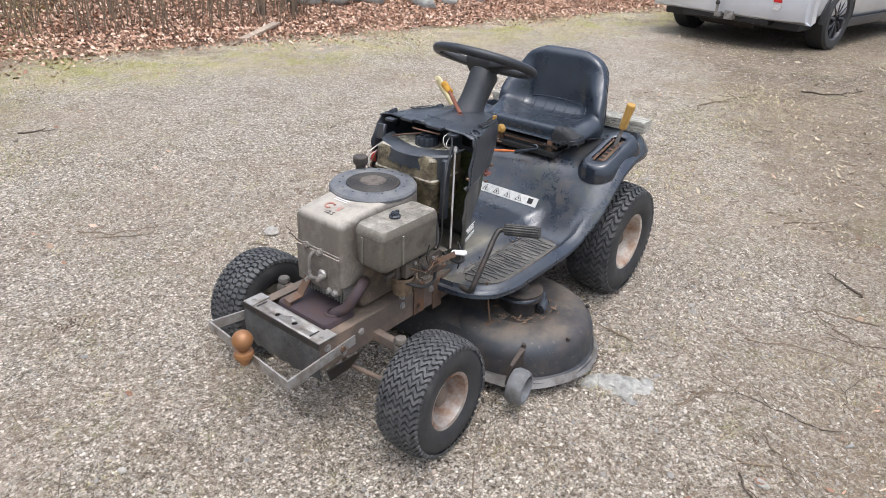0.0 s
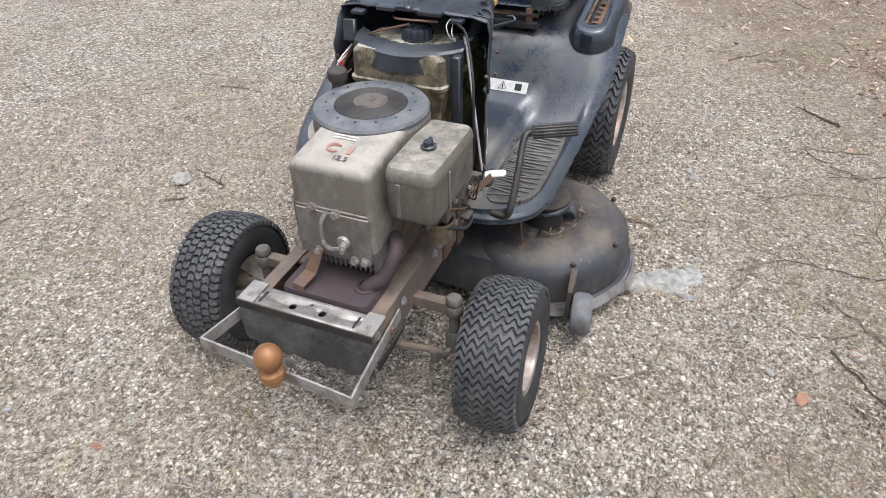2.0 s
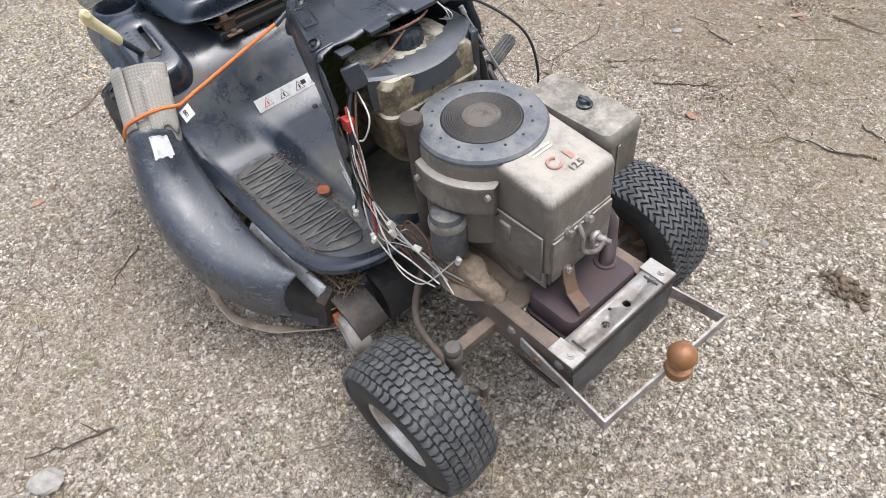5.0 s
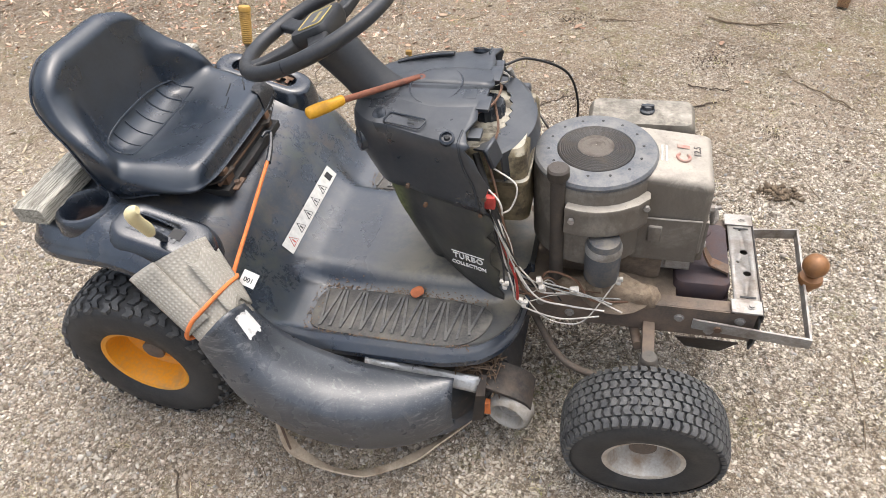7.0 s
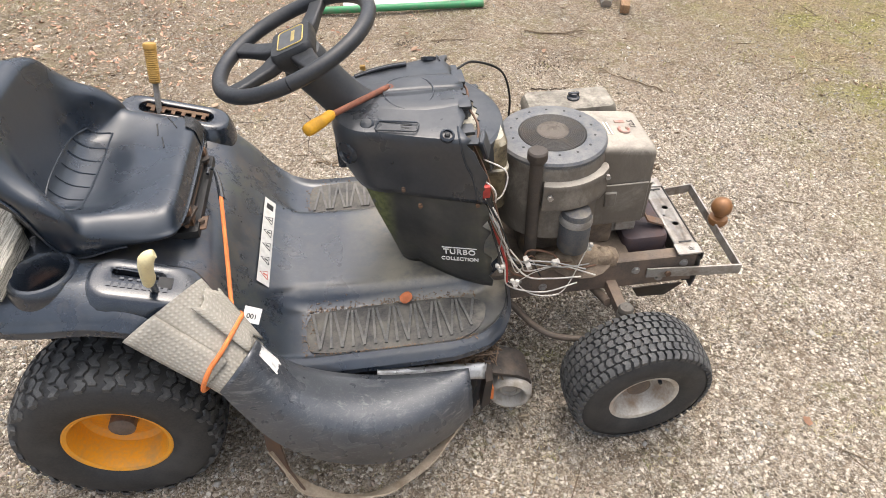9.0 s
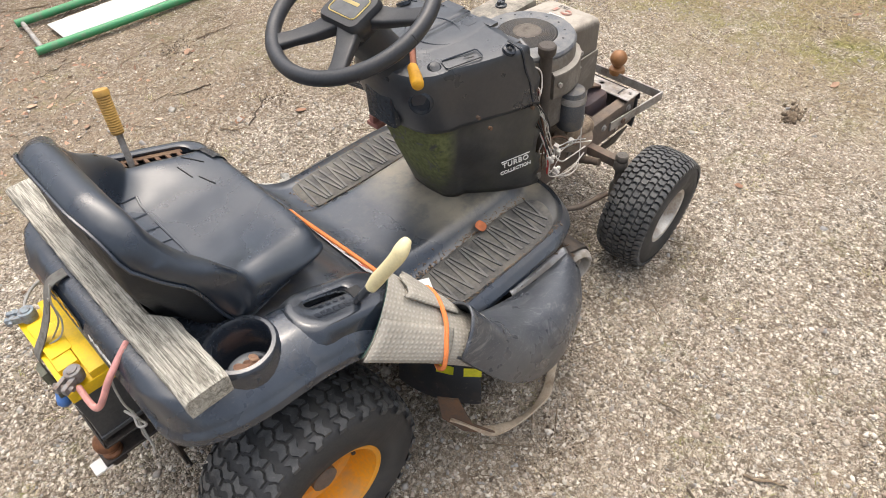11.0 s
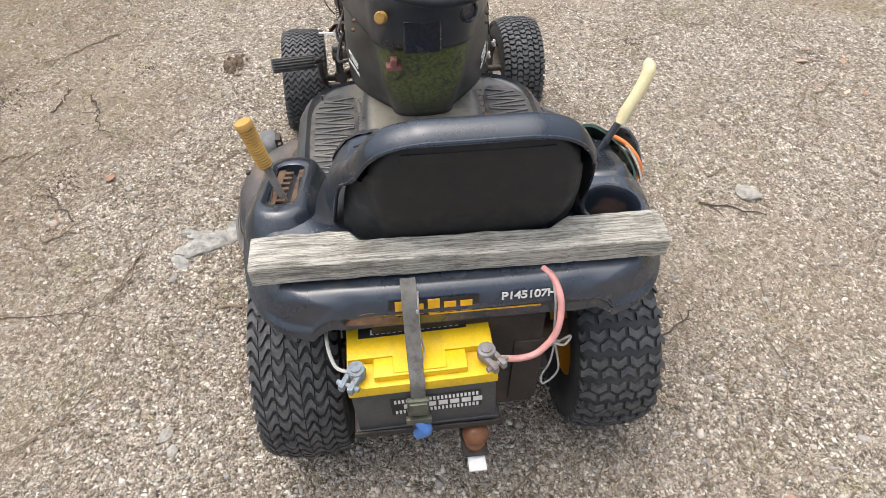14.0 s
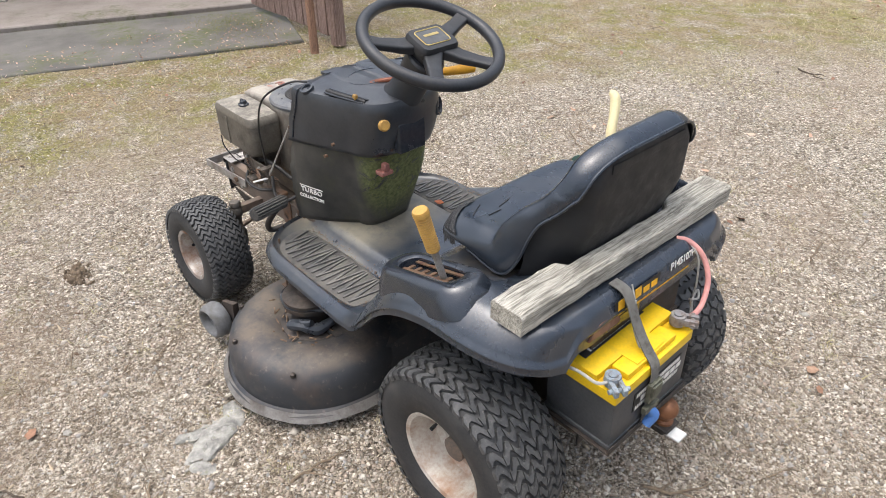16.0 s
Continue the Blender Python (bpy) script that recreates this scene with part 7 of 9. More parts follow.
def torn_corner():
    rng = random.Random(12)
    bm = bmesh.new()
    us, vs = np.linspace(0.6, 1.0, 16), np.linspace(0.0, 0.12, 14)
    g = []
    for v in vs:
        row = []
        for u in us:
            w = 0.003 * (rng.random() + math.sin(u * 60 + v * 90))
            row.append(bm.verts.new(seat_surface(u, v) + Vector((0.002, 0.002, 0.0022 + 0.5 * w))))
        g.append(row)
    low = []
    for i, u in enumerate(us):
        low.append(bm.verts.new(g[0][i].co + Vector((0.003 * rng.random(), 0.004, -0.012 - 0.014 * rng.random() * (u > 0.75)))))
    g.insert(0, low)
    side = []
    for a, b in zip(g, g[1:]):
        for i in range(len(us) - 1):
            bm.faces.new((a[i], a[i + 1], b[i + 1], b[i]))
    for a in g:
        side.append(bm.verts.new(a[-1].co + Vector((-0.004, 0.004 + 0.003 * rng.random(), -0.02 - 0.015 * rng.random()))))
    for i in range(len(g) - 1):
        bm.faces.new((g[i][-1], side[i], side[i + 1], g[i + 1][-1]))
    return bm


rngt = random.Random(6)
for k in range(4):
    q = seat_surface(0.72 + 0.075 * k, 0.0)
    e = q + Vector((0.006 * rngt.random(), 0.006 * rngt.random(), -0.012 - 0.025 * rngt.random()))
    part("tape_shred", slab_line([q + Vector((0.004, 0.002, 0.0)), q.lerp(e, 0.5) + Vector((0.006, 0.003, 0)), e], 0.004, 0.0012, (1, 0.4, 0.2)), TORN, seat)
part("torn_tape", torn_corner(), TORN, seat, "crumpled torn vinyl and tape on the seat corner", 15)
for u, v0, v1 in ((0.28, 0.2, 0.22), (0.62, 0.16, 0.20), (0.5, 0.24, 0.25)):
    part("tear", tube([on_seat(u, v0, 0.0005), on_seat(u + 0.1, (v0 + v1) / 2, 0.0005), on_seat(u + 0.19, v1, 0.0005)], 0.0016, 6, 3), BLACK_PRINT, seat)
for y in (-0.1, 0.1):
    part("spring", tube([(-0.02 + 0.016 * math.cos(a), y + 0.016 * math.sin(a), 0.628 + a * 0.0016) for a in np.linspace(0, 22, 60)], 0.0026, 6, 0), RUST_STEEL, seat)
part("hinge", joined(box(0.205, 0.228, -0.13, -0.11, 0.60, 0.648, 0.003), box(0.205, 0.228, 0.11, 0.13, 0.60, 0.648, 0.003), rod((0.218, -0.15, 0.622), (0.218, 0.15, 0.622), 0.005, 8)), RUST_STEEL, seat)
plate_edge = [(0.02, -0.165), (0.19, -0.165), (0.225, -0.15), (0.238, -0.10), (0.222, -0.085), (0.224, 0.085), (0.238, 0.10), (0.225, 0.15), (0.19, 0.165), (0.02, 0.165)]
part("base_plate", loft([[(x, y, z + 0.004 * math.sin(40 * y)) for x, y in plate_edge] for z in (0.628, 0.633)]), DARK_STEEL, seat, "dark rusty pressed-steel seat bracket")
part("bracket_tab", joined(box(0.222, 0.252, -0.135, -0.09, 0.596, 0.60, 0.002), box(0.222, 0.226, -0.13, -0.095, 0.596, 0.634, 0.001), lathe([(0.008, 0.60), (0.007, 0.607), (0.001, 0.608)], (0.24, -0.112, 0), (0, 0, 1), 8)), RUST_STEEL, seat)

# -- brake pedal --
pd = add("brake_pedal", tube([(0.93, 0.245, 0.35), (0.935, 0.285, 0.352), (0.925, 0.295, 0.385), (0.865, 0.292, 0.455), (0.812, 0.287, 0.51), (0.792, 0.296, 0.522), (0.776, 0.33, 0.526)], 0.009, 12), DARK_STEEL, "bent steel pedal arm with ribbed rubber pad")
a, b = Vector((0.786, 0.305, 0.524)), Vector((0.752, 0.413, 0.536))
d = (b - a).normalized()
s1 = d.cross(Vector((0, 0, 1))).normalized()
s2 = s1.cross(d)
rows = []
for t in (-0.004, 0.0, 0.108, 0.112):
    rows.append([a + d * t + (s1 * math.cos(q) + s2 * math.sin(q)) * ((0.0195 if k % 4 < 2 else 0.0155) * (1 if 0 <= t <= 0.108 else 0.9)) for k, q in enumerate(np.linspace(0, 2 * math.pi, 56, endpoint=False))])
part("pedal_pad", loft(rows), PAD_MAT, pd, "ribbed grey rubber pedal pad")

# -- cutting deck --
def deck_shell():
    def lobe(cx, cy, r, n=64):
        prof = [(r + 0.018, 0.062), (r + 0.012, 0.066), (r, 0.075), (r - 0.002, 0.135), (r - 0.012, 0.165), (r - 0.035, 0.188), (r - 0.07, 0.198), (r - 0.12, 0.197), (r - 0.15, 0.188), (r - 0.17, 0.176), (0.05, 0.174), (0.001, 0.174)]
        return lathe(prof, (cx, cy, 0), (0, 0, 1), n)
    mid = loft([[(x, y, z) for x, z in ((0.40, 0.066), (0.41, 0.13), (0.43, 0.175), (0.47, 0.19), (0.86, 0.19), (0.905, 0.17), (0.925, 0.13), (0.93, 0.066))] for y in np.linspace(-0.22, 0.33, 5)], True, True)
    return joined(lobe(0.665, 0.315, 0.268), lobe(0.655, -0.19, 0.215), mid)


deck = add("mower_deck", deck_shell(), DECK_MAT, "black and brown rust-stained cutting deck")
rim = [(0.665 + 0.284 * math.cos(a), 0.315 + 0.284 * math.sin(a)) for a in np.linspace(radians(200), radians(-25), 50)]
lip = [[(0.665 + r * math.cos(a), 0.315 + r * math.sin(a), z + 0.003 * math.sin(7 * a)) for r, z in ((0.278, 0.072), (0.295, 0.05), (0.2935, 0.0485), (0.2765, 0.069))] for a in np.linspace(radians(215), radians(-30), 50)]
part("lower_lip", loft(lip), worn("lip_steel", (0.22, 0.21, 0.195), (0.08, 0.066, 0.054), 0.6, 0.6, 0.2, scale=16, bump=0.3), deck, "bent bare-steel lower lip")
for cy, lab in ((0.315, 1), (-0.2, 0)):
    part("spindle", joined(lathe([(0.11, 0.172), (0.10, 0.18), (0.06, 0.185), (0.055, 0.235), (0.075, 0.24), (0.075, 0.252), (0.06, 0.256), (0.075, 0.262), (0.075, 0.27), (0.03, 0.275), (0.02, 0.30), (0.001, 0.30)], (0.68, cy + 0.01, 0), (0, 0, 1), 28)), DARK_STEEL, deck, "grimy blade spindle and belt pulley")
rng = random.Random(4)
clumps = []
for k in range(60):
    a, r = rng.uniform(0, 6.28), rng.uniform(0.07, 0.15)
    x, y = 0.675 + r * math.cos(a), 0.32 + r * math.sin(a)
    clumps.append(box(-0.01, 0.01, -0.002, 0.002, -0.002, 0.002, 0, 1, Matrix.Translation((x, y, 0.186 + 0.012 * rng.random())) @ pose(0, 0, 0, rng.uniform(-30, 30), rng.uniform(-30, 30), rng.uniform(0, 180))))
tagged(part("clipping_litter", joined(*clumps), LITTER_MAT, deck), kind="stuff")
part("belt", tube([(0.60, 0.33, 0.255), (0.68, 0.395, 0.256), (0.76, 0.33, 0.255), (0.68, 0.06, 0.25), (0.70, -0.12, 0.25)], 0.007, 8), BLACK_PLASTIC, deck, "slack black drive belt")
part("rag", tube([(0.585, 0.31, 0.215), (0.60, 0.355, 0.2), (0.625, 0.39, 0.215), (0.66, 0.40, 0.205), (0.60, 0.37, 0.23)], [0.012, 0.02, 0.014, 0.018, 0.01], 9), BLACK_PLASTIC, deck)
part("hanger_rod", joined(rod((0.84, 0.309, 0.19), (0.862, 0.30, 0.36), 0.003, 8), box(0.82, 0.86, 0.30, 0.318, 0.196, 0.20, 0.001, 1)), RUST_STEEL, deck)
for k, (x, y) in enumerate(((0.50, 0.50), (0.86, 0.46), (0.73, 0.55))):
    part("deck_bolt", lathe([(0.008, 0.18), (0.007, 0.190), (0.001, 0.192)], (x, y, 0), (0, 0, 1), 10), DARK_STEEL, deck)


def gauge_wheel(c, lab, turn, mat_):
    m = Matrix.Translation(c) @ pose(0, 0, 0, 90, 0, turn)
    w = part("gauge_wheel", lathe([(0.001, 0.0), (0.018, 0.0), (0.02, -0.008), (0.024, -0.008), (0.026, 0.002), (0.033, 0.0), (0.0365, -0.018), (0.041, -0.027), (0.046, -0.0285), (0.053, -0.023), (0.0575, -0.012), (0.0585, 0.012), (0.052, 0.024), (0.045, 0.026), (0.04, 0.012), (0.014, 0.01), (0.012, 0.027), (0.001, 0.027)], (0, 0, 0), (0, 0, 1), 30), mat_, deck, lab)
    w.data.transform(m)
    return w


gauge_wheel((0.958, 0.512, 0.105), "grey plastic deck gauge wheel", 8, GREY_WHEEL)
gauge_wheel((0.931, -0.331, 0.131), "pale grey hollow plastic deck gauge wheel", 168, worn("pale_wheel_plastic", (0.36, 0.34, 0.31), (0.2, 0.17, 0.13), 0.5, 0.6, scale=26, bump=0.2))
part("wheel_bracket", loft([[(0.90, 0.46, 0.10), (0.90, 0.478, 0.10), (0.88, 0.478, 0.19), (0.88, 0.46, 0.19)], [(0.975, 0.47, 0.10), (0.975, 0.482, 0.10), (0.955, 0.482, 0.165), (0.955, 0.47, 0.165)]]), DARK_STEEL, deck)
part("wheel_bracket", loft([[(x, -0.345, z), (x, -0.26, z + 0.006), (x - 0.004, -0.26, z - 0.004), (x - 0.004, -0.345, z - 0.008)] for x, z in ((0.84, 0.235), (0.87, 0.228), (0.91, 0.212), (0.945, 0.2), (0.972, 0.182), (0.984, 0.16))]), DARK_STEEL, deck)
part("orange_clip", box(0.862, 0.885, -0.352, -0.335, 0.12, 0.165, 0.003, 2), BUNGEE, deck, "small orange plastic clip")
foil = []
rngf = random.Random(8)
for t in np.linspace(0, 1, 22):
    a = Vector((0.60, -0.365, 0.318)).lerp(Vector((0.868, -0.335, 0.255)), t)
    b = Vector((0.60, -0.385, 0.302)).lerp(Vector((0.858, -0.366, 0.228)), t)
    foil.append([a.lerp(b, s) + Vector((0, 0, 0.008 * math.sin(3.1 * s) + rngf.uniform(-0.0012, 0.0012))) for s in np.linspace(0, 1, 8)])
thicken(part("foil_strip", loft(foil, False), TAPE, deck, "crinkled silver foil under the foot rest", 15), 0.002)
part("chute_end", loft([[(0.862, -0.335, 0.262), (0.858, -0.375, 0.23), (0.845, -0.385, 0.13), (0.85, -0.335, 0.13)], [(0.878, -0.33, 0.255), (0.878, -0.365, 0.22), (0.87, -0.372, 0.13), (0.87, -0.33, 0.13)]]), DARK_STEEL, deck, "dark plate closing the chute")
skirt = smooth_line([(0.33, -0.425, 0.125), (0.352, -0.455, 0.1), (0.374, -0.481, 0.08), (0.411, -0.503, 0.056), (0.49, -0.52, 0.034), (0.56, -0.521, 0.029), (0.61, -0.507, 0.026), (0.68, -0.467, 0.026), (0.735, -0.42, 0.028), (0.80, -0.354, 0.034), (0.845, -0.305, 0.06)], 5)
strip_rows = []
for q, p in enumerate(skirt):
    d = (skirt[min(q + 1, len(skirt) - 1)] - skirt[max(q - 1, 0)]).normalized()
    n = Vector((d.y, -d.x, 0)).normalized()
    tilt = 0.5 + 0.3 * math.sin(q * 0.33)
    wide = n * math.cos(tilt) + Vector((0, 0, math.sin(tilt)))
    h = 0.0135 + 0.003 * math.sin(q * 0.5 + 1)
    edge = wide.cross(d).normalized() * 0.002
    strip_rows.append([p + wide * -h + edge, p + edge * 2.2, p + wide * h + edge, p + wide * h - edge, p, p + wide * -h - edge])
part("deck_skirt", loft(strip_rows), worn("old_strip", (0.56, 0.46, 0.34), (0.3, 0.22, 0.145), 0.5, 0.75, 0.1, scale=22, bump=0.6, dust=0.6, dust_sheen_col=(0.24, 0.195, 0.145)), deck, "bent rusty discharge strip on the gravel")
wall_rows = []
for a in np.linspace(radians(182), radians(226), 12):
    ca, sa = math.cos(a), math.sin(a)
    wall_rows.append([(0.655 + r * ca, -0.20 + r * sa, z) for r, z in ((0.262, 0.17), (0.286, 0.155), (0.302, 0.12), (0.308, 0.05), (0.303, 0.05), (0.28, 0.15))])
part("deck_wall", loft(wall_rows), DECK_MAT, deck, "dusty rounded deck edge")
for a, z, tilt in ((208, 0.1615, 6), (222, 0.1615, -12)):
    ca, sa = math.cos(radians(a)), math.sin(radians(a))
    part("sticker", sheet(facing((0.655 + 0.287 * ca, -0.20 + 0.287 * sa, z), (-sa, ca, 0.002 * tilt), (-0.5 * ca, -0.5 * sa, 0.85)), 0.045, 0.022, 0.0012), plain("yellow_sticker", (0.72, 0.66, 0.02), 0.5, var=0.2), deck, "bright yellow warning sticker")
part("skirt_bracket", loft([[(0.318, -0.395, 0.20), (0.352, -0.43, 0.19), (0.350, -0.434, 0.19), (0.314, -0.399, 0.20)], [(0.315, -0.41, 0.13), (0.365, -0.462, 0.10), (0.362, -0.467, 0.10), (0.311, -0.414, 0.13)], [(0.345, -0.455, 0.085), (0.40, -0.505, 0.068), (0.397, -0.509, 0.068), (0.341, -0.459, 0.085)]]), RUST_STEEL, deck, "bent steel bracket on the skirt")
part("grass_mat", joined(*[box(-0.03, 0.03, -0.0015, 0.0015, -0.001, 0.001, 0, 1, Matrix.Translation((rng.uniform(0.8, 0.9), rng.uniform(-0.33, -0.26), rng.uniform(0.21, 0.27))) @ pose(0, 0, 0, rng.uniform(-60, 60), rng.uniform(-50, 50), rng.uniform(0, 180))) for _ in range(90)]), LITTER_MAT, deck, "dry brown grass caught under the pan")["kind"] = "stuff"


# -- discharge deflector --
def deflector():
    st = [((0.814, -0.38, 0.3), (0.816, -0.432, 0.184), (0.0, -0.75, 0.65), 0.022),
          ((0.73, -0.386, 0.308), (0.73, -0.486, 0.166), (0.0, -0.72, 0.7), 0.05),
          ((0.62, -0.39, 0.324), (0.6, -0.535, 0.192), (0.05, -0.70, 0.7), 0.066),
          ((0.51, -0.388, 0.352), (0.475, -0.556, 0.265), (0.15, -0.62, 0.75), 0.064),
          ((0.43, -0.386, 0.395), (0.385, -0.55, 0.35), (0.3, -0.5, 0.8), 0.058),
          ((0.385, -0.384, 0.443), (0.328, -0.525, 0.43), (0.45, -0.35, 0.8), 0.056),
          ((0.355, -0.38, 0.484), (0.295, -0.505, 0.482), (0.5, -0.3, 0.8), 0.058)]
    keys = [[Vector(q[0]) for q in st], [Vector(q[1]) for q in st], [Vector(q[2]) * q[3] for q in st]]
    A, B, N = (smooth_line(q, 6) for q in keys)
    rings = []
    for a, b, n in zip(A, B, N):
        row = []
        for k in range(19):
            t = k / 18
            row.append(a + (b - a) * t + n * 1.35 * math.sin(math.pi * t) ** 0.8)
        row.append(b + (a - b).normalized() * 0.012 - n.normalized() * 0.012)
        rings.append(row)
    return rings


ch = deflector()
chute = thicken(add("discharge_deflector", loft(ch, False), scratched_plastic(), "scratched black curved plastic discharge deflector", None, 60), 0.005)
i, j = 31, 5.4
rngp = random.Random(2)


def on_chute(a, b):
    """A place on the deflector's skin, a along it and b across it."""
    a, b = min(max(i + a, 0.0), len(ch) - 1.001), min(max(j + b, 0.0), 17.999)
    k, q = int(a), int(b)
    fa, fb = a - k, b - q
    return ch[k][q].lerp(ch[k + 1][q], fa).lerp(ch[k][q + 1].lerp(ch[k + 1][q + 1], fa), fb)


def chute_skin(a, b, lift=0.0012):
    n = (on_chute(a, b + 0.5) - on_chute(a, b - 0.5)).cross(on_chute(a + 0.5, b) - on_chute(a - 0.5, b)).normalized()
    return on_chute(a, b) + (n if n.z > 0 else -n) * lift


rows = []
for b in np.linspace(-2.2, 2.2, 13):
    e = rngp.uniform(-0.4, 0.4)
    rows.append([chute_skin(a, b) for a in np.linspace(-2.7 + e, 3.0 + 0.6 * e, 13)])
part("torn_label", loft(rows, False), worn("torn_paper", (0.78, 0.77, 0.74), (0.2, 0.2, 0.2), 0.25, 0.7, scale=45, bump=0.3), chute, "torn white paper label")

# -- wires --
wires = add("wiring_loom", tube([(0.84, -0.12, 0.74), (0.865, -0.165, 0.70), (0.885, -0.185, 0.65), (0.90, -0.195, 0.6)], 0.008, 8), WIRE_BLACK, "black taped wiring loom with loose wires")
for p, r in (
    ([(0.865, -0.172, 0.70), (0.90, -0.19, 0.67), (0.905, -0.185, 0.60), (0.93, -0.20, 0.50), (0.98, -0.215, 0.42), (1.05, -0.20, 0.385), (1.13, -0.195, 0.375)], 0.0042),
    ([(0.87, -0.165, 0.66), (0.90, -0.20, 0.62), (0.92, -0.205, 0.54), (0.97, -0.20, 0.45), (0.99, -0.19, 0.41), (1.08, -0.175, 0.40), (1.17, -0.19, 0.37)], 0.0036),
    ([(0.88, -0.15, 0.73), (0.93, -0.165, 0.70), (0.92, -0.18, 0.65), (0.885, -0.185, 0.62), (0.90, -0.20, 0.55), (0.925, -0.22, 0.46), (0.94, -0.215, 0.39), (1.03, -0.215, 0.355), (1.12, -0.2, 0.36)], 0.0038),
    ([(0.95, -0.2, 0.40), (0.99, -0.215, 0.36), (1.04, -0.22, 0.345), (1.09, -0.205, 0.35), (1.15, -0.16, 0.44)], 0.003),
    ([(0.83, 0.10, 0.81), (0.868, 0.10, 0.80), (0.872, 0.11, 0.775), (0.85, 0.115, 0.765)], 0.0028),
    ([(0.84, 0.105, 0.80), (0.872, 0.115, 0.785), (0.866, 0.12, 0.765), (0.84, 0.11, 0.76)], 0.0024)):
    part("wire", tube(p, r * 0.52, 7), WIRE_WHITE, wires, "loose dirty white wire")
for p in (
    [(0.86, -0.13, 0.76), (0.885, -0.165, 0.70), (0.905, -0.19, 0.62), (0.93, -0.2, 0.5), (0.95, -0.2, 0.42), (1.02, -0.19, 0.38)],
    [(0.82, -0.06, 0.79), (0.86, -0.03, 0.80), (0.87, 0.03, 0.805), (0.85, 0.07, 0.80)],
    [(0.86, -0.14, 0.74), (0.88, -0.08, 0.77), (0.86, 0.0, 0.79)],
    [(0.98, -0.17, 0.42), (1.0, -0.16, 0.45), (1.06, -0.16, 0.43), (1.1, -0.18, 0.39), (1.18, -0.155, 0.37)]):
    part("wire", tube(p, 0.0028, 6), WIRE_BROWN, wires, "brown wire")
for p in ([(0.87, -0.17, 0.69), (0.89, -0.185, 0.64), (0.90, -0.195, 0.57), (0.93, -0.205, 0.47), (0.935, -0.21, 0.40)], [(0.865, -0.176, 0.70), (0.88, -0.185, 0.665), (0.886, -0.186, 0.64)]):
    part("wire", tube(p, 0.0034, 6), WIRE_RED, wires, "faded red wire")
part("red_plug", box(0.865, 0.89, -0.195, -0.175, 0.655, 0.685, 0.004), WIRE_RED, wires)
rngw = random.Random(41)
for k in range(9):
    a = Vector((0.872, -0.185 + rngw.uniform(-0.006, 0.01), 0.66 + rngw.uniform(-0.03, 0.03)))
    b = Vector((rngw.uniform(1.0, 1.2), rngw.uniform(-0.19, -0.15), rngw.uniform(0.365, 0.4)))
    m1 = Vector((0.905 + rngw.uniform(-0.01, 0.02), -0.205 + rngw.uniform(-0.012, 0.012), 0.55 + rngw.uniform(-0.04, 0.03)))
    m2 = Vector((0.945 + rngw.uniform(-0.02, 0.04), -0.195 + rngw.uniform(-0.02, 0.015), 0.43 + rngw.uniform(-0.03, 0.04)))
    m3 = m2.lerp(b, 0.55) + Vector((0, rngw.uniform(-0.02, 0.01), rngw.uniform(-0.02, 0.035)))
    part("wire", tube([a, m1, m2, m3, b], rngw.uniform(0.0012, 0.0021), 6), (WIRE_BROWN, STRING_MAT, WIRE_WHITE, WIRE_BLACK)[k % 4], wires, "thin frayed loom wire")
for c in ((0.95, -0.228, 0.412), (0.91, -0.235, 0.475), (1.153, -0.155, 0.44)):
    part("plug", joined(*[box(c[0] + dx - 0.005, c[0] + dx + 0.005, c[1] + dy - 0.005, c[1] + dy + 0.005, c[2] + dz - 0.005, c[2] + dz + 0.005, 0.002, 1) for dx, dy, dz in ((0, 0, 0), (0.006, -0.002, 0.005), (-0.005, 0.002, 0.006), (0.002, -0.003, -0.006))]), WIRE_WHITE, wires)
part("wire", tube([(0.885, -0.19, 0.60), (0.905, -0.215, 0.53), (0.91, -0.235, 0.478)], 0.0024, 6), WIRE_BLACK, wires)
for c in ((0.983, -0.196, 0.455), (0.99, -0.2, 0.437), (1.06, -0.19, 0.43)):
    part("connector", box(c[0] - 0.007, c[0] + 0.007, c[1] - 0.006, c[1] + 0.006, c[2] - 0.01, c[2] + 0.01, 0.003, 2, Matrix.Translation(c) @ pose(0, 0, 0, 30 + 900 * c[0], 20, 400 * c[1]) @ Matrix.Translation([-q for q in c])), WIRE_WHITE, wires)
add("throttle_cable", joined(tube([(0.862, 0.125, 0.805), (0.91, 0.165, 0.80), (0.99, 0.21, 0.745), (1.02, 0.225, 0.66), (1.02, 0.225, 0.56), (1.03, 0.215, 0.50)], 0.003, 8), tube([(1.0, 0.22, 0.49), (0.96, 0.24, 0.45), (0.92, 0.24, 0.44), (0.90, 0.22, 0.45), (0.88, 0.19, 0.47)], 0.005, 8), tube([(1.10, 0.245, 0.5), (1.13, 0.27, 0.52), (1.16, 0.285, 0.56), (1.155, 0.29, 0.60)], 0.002, 6)), WIRE_BLACK, "black throttle cable looping to the engine")

